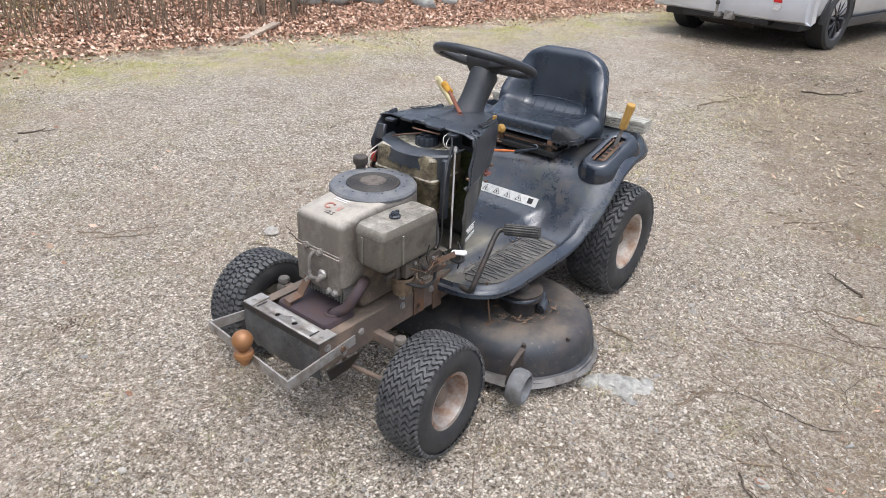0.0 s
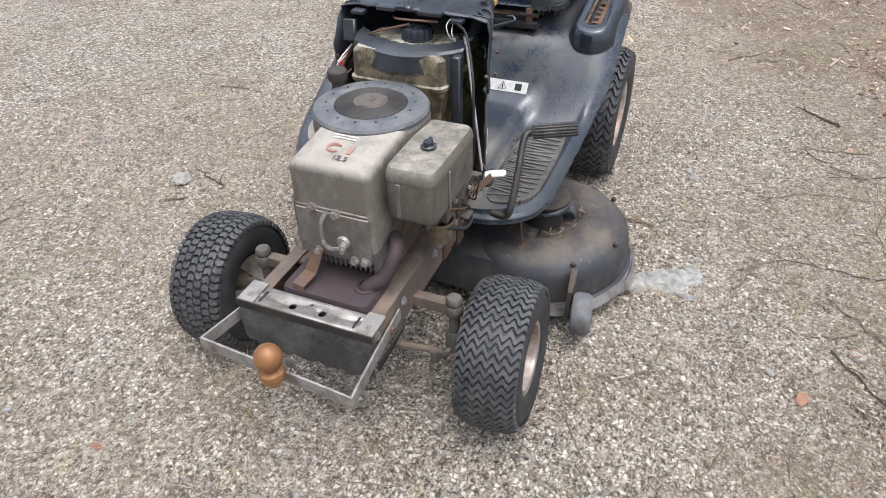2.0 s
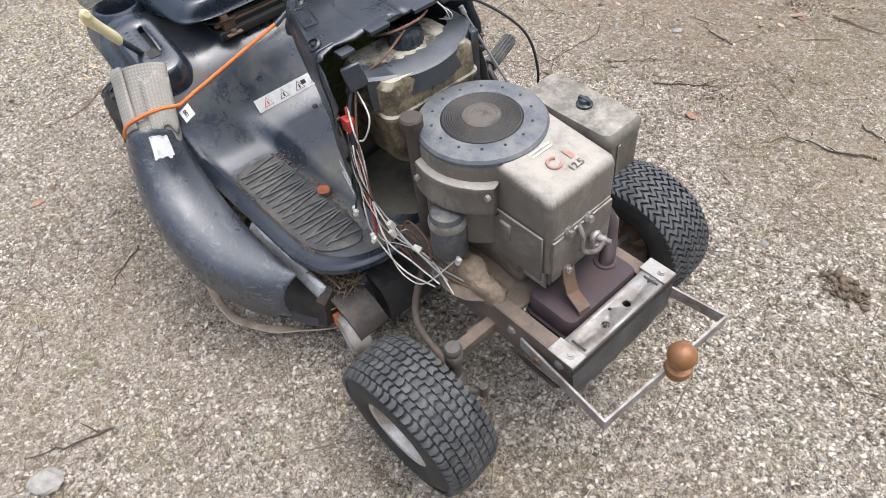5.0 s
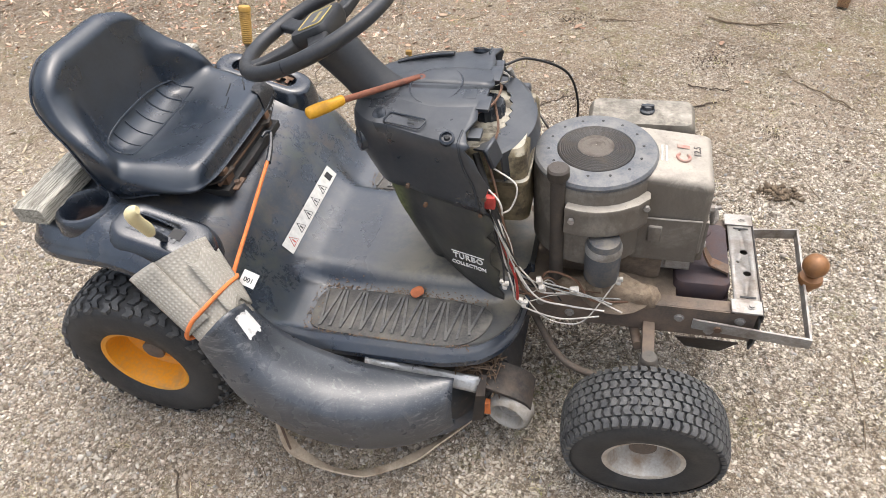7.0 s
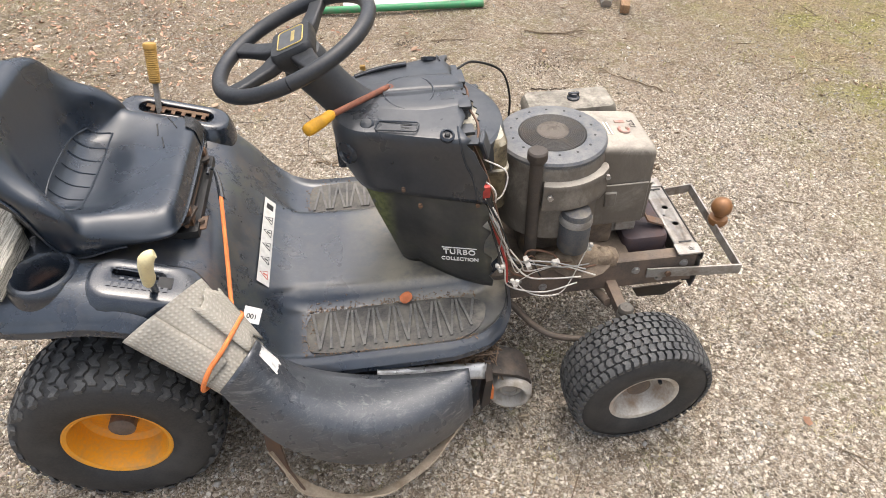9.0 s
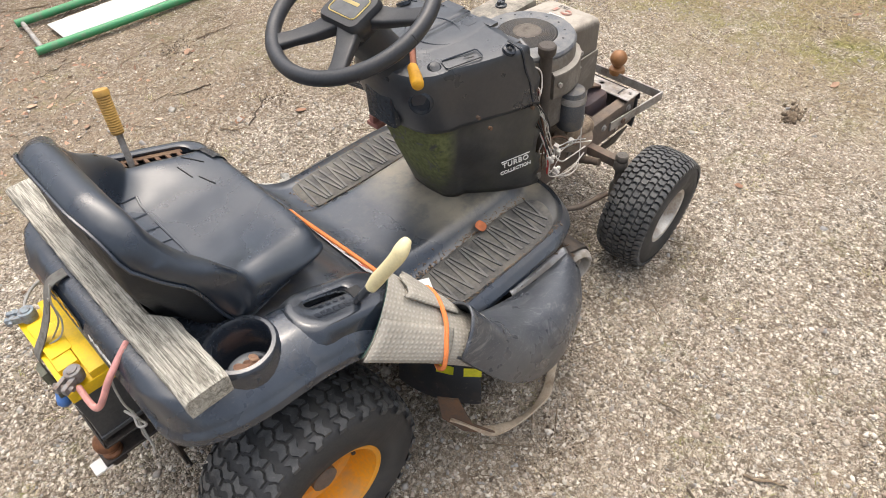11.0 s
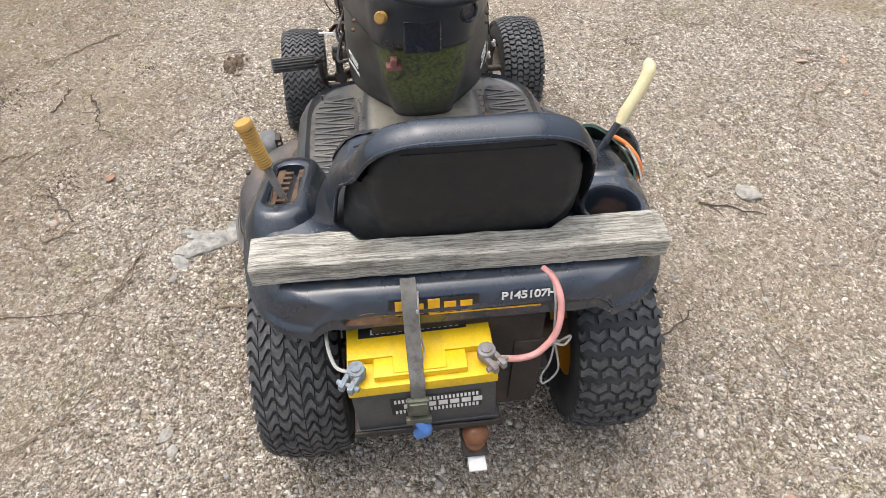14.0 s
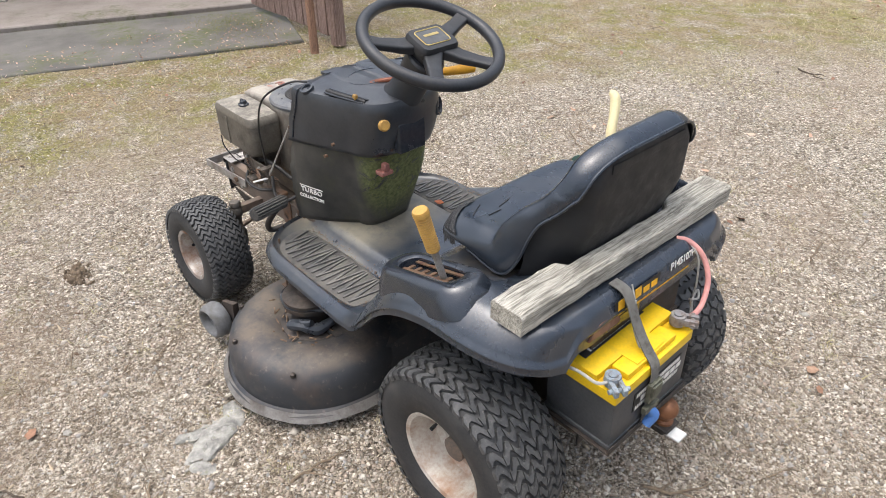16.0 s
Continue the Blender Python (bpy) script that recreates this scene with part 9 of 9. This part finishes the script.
cxy = np.concatenate([np.stack([cx_ + crng.normal(0, r_, n_), cy_ + crng.normal(0, r_ * 0.8, n_)], -1) for cx_, cy_, r_, n_ in ((1.66, -1.0, 0.035, 120), (1.5, 1.62, 0.06, 200), (0.9, 2.0, 0.05, 150), (0.95, 1.25, 0.04, 120), (1.7, 1.1, 0.035, 90), (0.5, -0.62, 0.06, 120))])
scatter("soil_crumbs", *OCTA, on_ground(cxy[:, 0], cxy[:, 1]), crng.gamma(3, 0.0011, len(cxy)) + 0.0015, (1, 0.5, 0.3, 1), CLOD, "dark crumbs of wet soil on the gravel", "soil", crng, 0.2, 0.3)

# ---- green metal frame and tool beyond the mower ----
GREEN = worn("green_paint", (0.03, 0.27, 0.1), (0.16, 0.2, 0.14), 0.35, 0.5, scale=20, bump=0.1)
gf = thing("green_frame", "green painted metal frame lying on the gravel", "metal frame", at=(0.0, 0.0, 0.0))
part("rail", tube([(0.40, 2.425, 0.025), (0.85, 2.395, 0.025), (1.345, 2.365, 0.025)], 0.02, 10), GREEN, gf)
part("rail", tube([(0.44, 2.80, 0.025), (1.40, 2.74, 0.025)], 0.02, 10, 0), GREEN, gf)
part("cross_bar", rod((0.43, 2.42, 0.022), (0.47, 2.80, 0.022), 0.012), BARE_STEEL, gf)
part("cross_bar", rod((1.31, 2.37, 0.022), (1.36, 2.74, 0.022), 0.012), BARE_STEEL, gf)
part("sheet", box(0.55, 1.27, 2.45, 2.68, 0.015, 0.021, 0.001, 1), plain("pale_sheet", (0.5, 0.5, 0.46), 0.6), gf)
tl_ = thing("garden_tool", "galvanised tool head with a short wooden stake", "tool")
part("stake", box(2.10, 2.15, 2.12, 2.42, 0.01, 0.055, 0.004, 2, Matrix.Translation((2.13, 2.2, 0)) @ pose(0, 0, 0, 0, 0, -20) @ Matrix.Translation((-2.13, -2.2, 0))), wood_material("stake_wood", (0.4, 0.25, 0.13), (0.2, 0.11, 0.06)), tl_)
part("head", tube([(2.03, 2.24, 0.02), (2.06, 2.34, 0.05), (2.12, 2.5, 0.06)], [0.03, 0.045, 0.04], 12), BARE_STEEL, tl_)

# ---- verge: posts, brush, stone wall, old board ----
WOOD_POST = wood_material("old_post_wood", (0.17, 0.13, 0.1), (0.06, 0.045, 0.035), "Z")
BOARD_MAT = wood_material("old_board_wood", (0.5, 0.4, 0.3), (0.28, 0.21, 0.15), "X")
for i, (x, y, h, r) in enumerate(((-3.66, -6.05, 1.1, 0.045), (-3.25, -6.2, 1.3, 0.06))):
    z = gz(x, y)
    bm = tube([(x, y, z - 0.1), (x + 0.02, y, z + h * 0.5), (x + 0.05, y - 0.03, z + h)], [r * 1.1, r, r * 0.8], 10)
    alone("fence_post", bm, WOOD_POST, "dark rotten wooden post standing in the leaves", "post", "fence posts")
d = Vector((-3.11 + 2.22, -5.65 + 5.14, 0))
bm = box(-0.5, 0.5, -0.05, 0.05, 0.0, 0.03, 0.004)
bmesh.ops.transform(bm, verts=bm.verts, matrix=Matrix.Translation((-2.62, -5.42, gz(-2.62, -5.42) + 0.01)) @ pose(0, 0, 0, 0, 0, math.degrees(math.atan2(d.y, d.x))) @ pose(0, 0, 0, 0, -2, 0))
alone("old_board", bm, BOARD_MAT, "pale split board lying on the leaves", "board")


def build_wall():
    w = thing("stone_wall", "low dry-stone wall of grey mossy boulders", "stone wall")
    meshes = []
    for k in range(9):
        b = rock(300 + k, 1.0, 0.8, 0.75, 2)
        me = bpy.data.meshes.new("boulder")
        b.to_mesh(me)
        b.free()
        me.shade_smooth()
        me.materials.append(WALL_ROCK)
        meshes.append(me)
    rng = random.Random(31)
    for row in range(4):
        x = -4.0
        while x > -13.5:
            r = rng.uniform(0.13, 0.27) * (1.0 - 0.1 * row)
            y = -0.23 * x - 7.35 - 0.12 * row + rng.uniform(-0.06, 0.06)
            ob = new("boulder", rng.choice(meshes))
            ob.parent = w
            ob.location = (x, y, gz(x, y) + 0.08 + 0.21 * row)
            ob.rotation_euler = (rng.uniform(-0.3, 0.3), rng.uniform(-0.3, 0.3), rng.uniform(0, 6))
            ob.scale = (r, r, r)
            x -= r * rng.uniform(1.5, 1.9)
    for x, y, r in ((-4.5, -6.55, 0.12), (-5.75, -5.55, 0.2), (-6.3, -5.5, 0.14), (-5.0, -6.2, 0.1), (-6.9, -5.35, 0.12), (-5.2, -6.75, 0.3), (-7.6, -5.45, 0.34), (-6.6, -6.1, 0.26), (-8.3, -5.1, 0.3)):
        ob = new("boulder", rng.choice(meshes))
        ob.parent = w
        ob.location = (x, y, gz(x, y) + r * 0.3)
        ob.rotation_euler = (0.2, 0.1, x * 3)
        ob.scale = (r, r, r)


build_wall()


def build_brush():
    """Bare stems of a hedge behind the leaves."""
    rng = random.Random(17)
    bms = []
    for k in range(420):
        x = rng.uniform(-4.2, 2.5) if k % 4 else rng.uniform(-14, -4)
        y = -0.23 * x - 6.4 - abs(rng.gauss(0, 0.8)) - (0.6 if x < -4 else 0)
        z = gz(x, y)
        h = rng.uniform(0.5, 1.7)
        lx, ly = rng.uniform(-0.3, 0.3), rng.uniform(-0.2, 0.3)
        bms.append(tube([(x, y, z - 0.02), (x + lx * 0.4, y + ly * 0.3, z + h * 0.5), (x + lx, y + ly, z + h)], [0.007, 0.005, 0.002], 5, 3))
        for _ in range(2):
            t = rng.uniform(0.3, 0.8)
            p = Vector((x + lx * t, y + ly * t, z + h * t))
            q = p + Vector((rng.uniform(-0.25, 0.25), rng.uniform(-0.2, 0.2), rng.uniform(0.1, 0.35)))
            bms.append(tube([p, q], [0.004, 0.0015], 4, 0))
    return joined(*bms)


alone("hedge_stems", build_brush(), plain("bare_stems", (0.2, 0.15, 0.1), 0.9, var=0.4), "tangle of bare brown hedge stems behind the leaves", "hedge", kind="stuff")


def build_woods():
    rng = random.Random(23)
    bms = []
    for k in range(70):
        a = rng.uniform(0, 2 * math.pi)
        r = rng.uniform(16, 40)
        x, y = r * math.cos(a), r * math.sin(a)
        if x > 3 and abs(y) < 9:
            continue
        h = rng.uniform(7, 13)
        bms.append(tube([(x, y, -0.2), (x + rng.uniform(-0.3, 0.3), y, h * 0.5), (x + rng.uniform(-0.8, 0.8), y, h)], [0.22, 0.15, 0.03], 8, 4))
        for _ in range(14):
            t = rng.uniform(0.3, 0.95)
            l = rng.uniform(0.8, 2.2)
            b = rng.uniform(0, 6.28)
            p = Vector((x, y, h * t))
            q = p + Vector((l * math.cos(b), l * math.sin(b), l * rng.uniform(0.2, 0.8)))
            bms.append(tube([p, (p + q) / 2 + Vector((0, 0, 0.1)), q], [0.05, 0.03, 0.008], 5, 2))
            for _ in range(3):
                u = p.lerp(q, rng.uniform(0.4, 1))
                bms.append(tube([u, u + Vector((rng.uniform(-0.6, 0.6), rng.uniform(-0.6, 0.6), rng.uniform(0.1, 0.6)))], [0.014, 0.004], 4, 0))
    return joined(*bms)


alone("far_trees", build_woods(), plain("bare_bark", (0.12, 0.1, 0.08), 0.9, var=0.35, scale=8), "bare winter trees standing far round the yard", "trees", kind="stuff")


# ---- parked car ----
def build_car():
    c = thing("parked_car", "white estate car with a tow bar parked on the drive", "car", at=(0, 0, 0))
    paint = Mat("car_paint", 0.28, 0.35)
    paint.color(paint.mix(paint.ramp(paint.noise(3, 4), (0.4, 0.0), (0.7, 1.0)), (0.72, 0.74, 0.77), (0.64, 0.66, 0.69)))
    paint = paint.m
    glass = plain("dark_glass", (0.012, 0.014, 0.016), 0.06, var=0.1)
    black = plain("car_black", (0.02, 0.02, 0.02), 0.5)
    grey = plain("wheel_grey", (0.035, 0.035, 0.038), 0.35)
    ang = math.degrees(math.atan2(-0.18, 0.98))
    c.location = (-7.47, -1.33, gz(-7.5, -1.3))
    c.scale = (1.17, 1.17, 1.17)
    c.rotation_euler = (0, 0, radians(ang + 0))
    # local: x to the rear (towards the mower), rear axle at x = -0.2
    st = [(0.62, 0.62, 0.36, 0.86), (0.58, 0.78, 0.32, 0.95), (0.45, 0.86, 0.30, 1.0), (0.0, 0.9, 0.28, 1.02), (-1.0, 0.9, 0.26, 1.0), (-2.0, 0.9, 0.26, 0.98), (-2.9, 0.89, 0.26, 0.95), (-3.5, 0.82, 0.3, 0.86), (-3.72, 0.62, 0.36, 0.72)]
    rings = []
    for x, w, z0, z1 in st:
        rings.append([(x, y, z) for y, z in [(-w * 0.86, z0), (-w * 0.98, z0 + 0.1), (-w, (z0 + z1) / 2), (-w * 0.97, z1 - 0.12), (-w * 0.88, z1), (0, z1 + 0.03), (w * 0.88, z1), (w * 0.97, z1 - 0.12), (w, (z0 + z1) / 2), (w * 0.98, z0 + 0.1), (w * 0.86, z0), (0, z0 - 0.02)]])
    body = part("body", loft(rings), paint, c, "silver-white car body", 45)
    cab = [[(x, y, z) for y, z in [(-w, 0.97), (-w * 0.9, 1.2), (-w * 0.8, h - 0.04), (-w * 0.6, h), (0, h + 0.03), (w * 0.6, h), (w * 0.8, h - 0.04), (w * 0.9, 1.2), (w, 0.97), (0, 0.96)]] for x, w, h in ((0.5, 0.78, 1.02), (0.32, 0.8, 1.4), (0.1, 0.82, 1.5), (-0.9, 0.83, 1.54), (-1.7, 0.82, 1.5), (-2.5, 0.78, 1.03))]
    part("cabin", loft(cab), glass, c, "dark glazed cabin", 45)
    part("roof", loft([[(x, y, z + 0.012) for y, z in [(-w * 0.8, h - 0.04), (-w * 0.6, h), (0, h + 0.03), (w * 0.6, h), (w * 0.8, h - 0.04), (0, h - 0.05)]] for x, w, h in ((0.2, 0.82, 1.47), (-0.9, 0.83, 1.54), (-1.7, 0.82, 1.5))]), paint, c)
    bump = part("bumper", loft([[(x, y, z) for x, z in ((0.50, 0.30), (0.66 - e, 0.33), (0.70 - e, 0.45), (0.68 - e, 0.62), (0.55, 0.64))] for y, e in ((-0.91, 0.26), (-0.86, 0.12), (-0.7, 0.04), (0, 0.0), (0.7, 0.04), (0.86, 0.12), (0.91, 0.26))]), paint, c, "silver-white rear bumper")
    part("lower_valance", box(0.3, 0.55, -0.5, 0.5, 0.25, 0.305, 0.02), grey, c)
    for s in (1, -1):
        fl = part("rear_reflector", loft([[(x, s * y, z) for y, z in ((0.555, 0.50), (0.64, 0.50), (0.60, 0.62), (0.545, 0.62))] for x in (0.56, 0.672)]), plain("red_lens", (0.5, 0.02, 0.02), 0.15), c, "red rear reflector lamp")
        part("lens", loft([[(x, s * y, z) for y, z in ((0.575, 0.425), (0.625, 0.425), (0.648, 0.455), (0.645, 0.495), (0.557, 0.495), (0.56, 0.445))] for x in (0.56, 0.674)]), plain("clear_lens", (0.6, 0.58, 0.55), 0.15), fl)
        part("tail_light", box(0.42, 0.62, s * 0.76 - 0.1, s * 0.76 + 0.1, 0.72, 0.92, 0.03), plain("tail_red", (0.42, 0.015, 0.015), 0.12), c)
        part("side_sill", box(-2.6, -0.35, s * 0.86 - 0.04, s * 0.86 + 0.04, 0.22, 0.31, 0.02), grey, c)
    plate = part("number_plate", box(0.685, 0.695, -0.26, 0.26, 0.50, 0.61, 0.003), WHITE_PAINT, c)
    for k in range(6):
        part("plate_bar", box(0.6952, 0.698, -0.2 + 0.07 * k, -0.155 + 0.07 * k, 0.525, 0.585, 0, 1), BLACK_PRINT, plate)
    tb = part("tow_bar", joined(box(0.5, 0.72, -0.03, 0.03, 0.29, 0.34, 0.008), rod((0.72, 0, 0.31), (0.74, 0, 0.42), 0.016), box(0.60, 0.68, 0.06, 0.16, 0.27, 0.36, 0.01)), BARE_STEEL, c, "steel tow bar with socket")
    part("ball", lathe([(0.001, 0.025), (0.018, 0.018), (0.025, 0), (0.018, -0.018), (0.012, -0.024)], (0.74, 0, 0.435), (0, 0, 1), 16), DARK_STEEL, tb)
    part("silencer", tube([(0.35, -0.35, 0.25), (0.38, 0.0, 0.25), (0.36, 0.3, 0.25)], 0.08, 12), DARK_STEEL, c)
    part("underbody", box(-3.4, 0.45, -0.78, 0.78, 0.22, 0.30, 0.02), black, c)
    for x in (-0.2, -2.9):
        for s in (1, -1):
            w = part("wheel", lathe([(0.06, -0.02), (0.07, 0.03), (0.05, 0.06), (0.001, 0.065)], (x, s * 0.80, 0.33), (0, s, 0), 20), grey, c)
            part("tyre", lathe([(0.215, -0.1), (0.30, -0.11), (0.328, -0.085), (0.333, 0), (0.328, 0.085), (0.30, 0.11), (0.235, 0.105), (0.215, 0.085), (0.215, -0.1)], (x, s * 0.80, 0.33), (0, s, 0), 40), RUBBER, w)
            part("rim", lathe([(0.232, 0.095), (0.222, 0.1), (0.208, 0.08), (0.2, 0.03), (0.19, 0.0)], (x, s * 0.80, 0.33), (0, s, 0), 40), grey, w)
            for k in range(10):
                a = 2 * math.pi * k / 10
                p = Vector((x, s * 0.875, 0.33))
                part("spoke", tube([p + Vector((0.05 * math.cos(a), 0, 0.05 * math.sin(a))), p + Vector((0.13 * math.cos(a + 0.06), 0.008 * s, 0.13 * math.sin(a + 0.06))), p + Vector((0.215 * math.cos(a + 0.1), 0, 0.215 * math.sin(a + 0.1)))], 0.014, 6, 3), grey, w)
            part("arch", tube([(x + 0.375 * math.cos(a), s * 0.865, 0.33 + 0.375 * math.sin(a)) for a in np.linspace(-0.1, math.pi + 0.1, 14)], 0.035, 8, 0), black, c)


build_car()


# ---- garage with open gate ----
GATE_MAT = wood_material("gate_wood", (0.3, 0.215, 0.18), (0.15, 0.09, 0.07), "Z")
FALU = wood_material("red_wall_boards", (0.22, 0.06, 0.045), (0.11, 0.03, 0.024), "Z")


def concrete(name, lo, hi):
    k = Mat(name, 0.85)
    c = k.mix(k.ramp(k.noise(2.5, 7, 0.65), (0.35, 0.0), (0.68, 1.0)), lo, hi)
    c = k.mix(k.ramp(k.noise(40, 5), (0.55, 0.0), (0.8, 0.5)), c, (0.07, 0.065, 0.055))
    c = k.mix(k.math("MULTIPLY", k.ramp(k.noise(1.3, 7, 0.7), (0.5, 0.0), (0.6, 1.0)), k.ramp(k.noise(30, 5), (0.4, 0.2), (0.6, 1.0))), c, (0.1, 0.11, 0.045))
    k.color(c)
    return k.bump(k.noise(60, 6), 0.4, 0.004).m


P0, P1 = Vector((4.72, -1.62, 0)), Vector((5.42, 0.22, 0))
ALONG = (P1 - P0).normalized()
INTO = Vector((ALONG.y, -ALONG.x, 0))


def gbox(a0, a1, d0, d1, z0, z1, bevel=0.004):
    """A box in the garage's own axes: along its front, into its depth, up."""
    m = Matrix((ALONG, INTO, Vector((0, 0, 1)))).transposed().to_4x4()
    m.translation = P0
    return box(a0, a1, d0, d1, z0, z1, bevel, 1, m)


tagged(part("garage_apron", gbox(-0.25, 3.4, -1.12, -0.02, -0.1, 0.018, 0.01), concrete("apron_concrete", (0.1, 0.095, 0.086), (0.18, 0.17, 0.152))), "weathered grey concrete apron before the garage", "apron", kind="structure")
tagged(part("garage_floor", gbox(-0.3, 3.5, 0.0, 5.2, -0.1, 0.05, 0.01), concrete("floor_concrete", (0.2, 0.17, 0.147), (0.3, 0.265, 0.235))), "dusty pinkish concrete floor before and inside the garage", "floor", kind="structure")


def build_garage():
    g = thing("garage", "red timber garage with an open front", "garage")
    for nm, q in (("wall", (-0.6, -0.1, 1.5, 1.62, 0, 2.6)), ("wall", (3.3, 3.8, 1.5, 1.62, 0, 2.6)), ("wall", (-0.1, 3.3, 1.5, 1.62, 2.1, 2.6)), ("wall", (-0.6, 3.8, 5.2, 5.32, 0, 2.6)), ("wall", (-0.6, -0.48, 1.62, 5.2, 0, 2.6)), ("wall", (3.68, 3.8, 1.62, 5.2, 0, 2.6))):
        part(nm, gbox(*q), FALU, g)
    for k in range(20):
        a = -0.6 + k * 0.22
        if -0.12 < a < 3.28:
            part("cladding_board", gbox(a, a + 0.035, 1.478, 1.5, 2.1, 2.6), FALU, g)
        else:
            part("cladding_board", gbox(a, a + 0.035, 1.478, 1.5, 0, 2.6), FALU, g)
    part("roof", joined(gbox(-0.9, 4.1, 1.2, 5.6, 2.6, 2.72)), plain("roof_felt", (0.05, 0.05, 0.05), 0.9), g)
    rng = random.Random(6)
    for k in range(8):
        a, dd = rng.uniform(0.2, 2.6), rng.uniform(0.5, 1.6)
        bm = rock(500 + k, 0.05, 0.03, 0.02)
        m = Matrix.Translation(P0 + ALONG * a + INTO * dd + Vector((0, 0, 0.058)))
        bmesh.ops.transform(bm, verts=bm.verts, matrix=m)
        alone("rubble", bm, STONE_MAT, "small lump of rubble on the garage floor", "rubble", "rubble")


build_garage()


def build_gate():
    g = thing("wooden_gate", "old reddish-brown plank gate standing open", "gate")
    a, b = Vector((4.66, -1.64, 0.05)), Vector((3.30, -1.57, 0.05))
    d = (b - a).normalized()
    n = Vector((d.y, -d.x, 0))
    m = Matrix((d, n, Vector((0, 0, 1)))).transposed().to_4x4()
    m.translation = a
    L = (b - a).length
    x, k = 0.0, 0
    rng = random.Random(3)
    while x < L - 0.05:
        w = min(rng.uniform(0.1, 0.135), L - x)
        part("plank", box(x + 0.003, x + w - 0.003, -0.012, 0.012 + rng.uniform(0, 0.004), 0.0 + rng.uniform(0, 0.02), 1.95, 0.003, 1, m), GATE_MAT, g)
        x += w
    part("rail", box(0, L, -0.045, -0.013, 0.12, 0.24, 0.004, 1, m), GATE_MAT, g)
    part("rail", box(0, L, -0.045, -0.013, 1.55, 1.67, 0.004, 1, m), GATE_MAT, g)
    part("edge_post", box(L - 0.06, L + 0.02, -0.05, 0.03, -0.04, 2.0, 0.004, 1, m), GATE_MAT, g)
    part("hinge", box(0.0, 0.35, 0.017, 0.022, 0.3, 0.34, 0.001, 1, m), RUST_STEEL, g)
    bm = tube([(3.31, -1.37, gz(3.31, -1.37) - 0.05), (3.33, -1.39, 0.7), (3.36, -1.45, 1.5)], [0.03, 0.028, 0.025], 10)
    alone("prop_pole", bm, wood_material("pole_wood", (0.34, 0.2, 0.13), (0.17, 0.09, 0.06), "Z"), "thin brown pole propping the gate", "pole")
    part("latch", box(L - 0.2, L + 0.02, -0.06, -0.045, 0.62, 0.65, 0.002, 1, m), RUST_STEEL, g)


build_gate()
mrng = np.random.default_rng(41)
mx, my = mrng.normal(4.28, 0.3, 9000), mrng.normal(-1.28, 0.16, 9000)
scatter("moss", *BLADE, np.stack([mx, my, np.full(9000, 0.014)], -1), mrng.uniform(0.008, 0.02, 9000), (1.6, 1.4, 0.5, 0.2), plain("green_moss", (0.16, 0.16, 0.04), 0.9, var=0.5, scale=25), "olive green moss spreading over the apron by the gate", "moss", mrng)
lx, ly = mrng.uniform(3.2, 4.6, 900), mrng.uniform(-1.6, 0.9, 900)
scatter("apron_litter", *LEAF_SHAPE, np.stack([lx, ly, np.full(900, 0.022)], -1), mrng.uniform(0.004, 0.013, 900), (1, 0.7, 1, 0.1), LEAF_MAT, "dry leaf scraps blown over the apron", "leaves", mrng, 0.15)

# ---- ground and what lies on it ----
build_ground()
build_gravel()
build_verge()
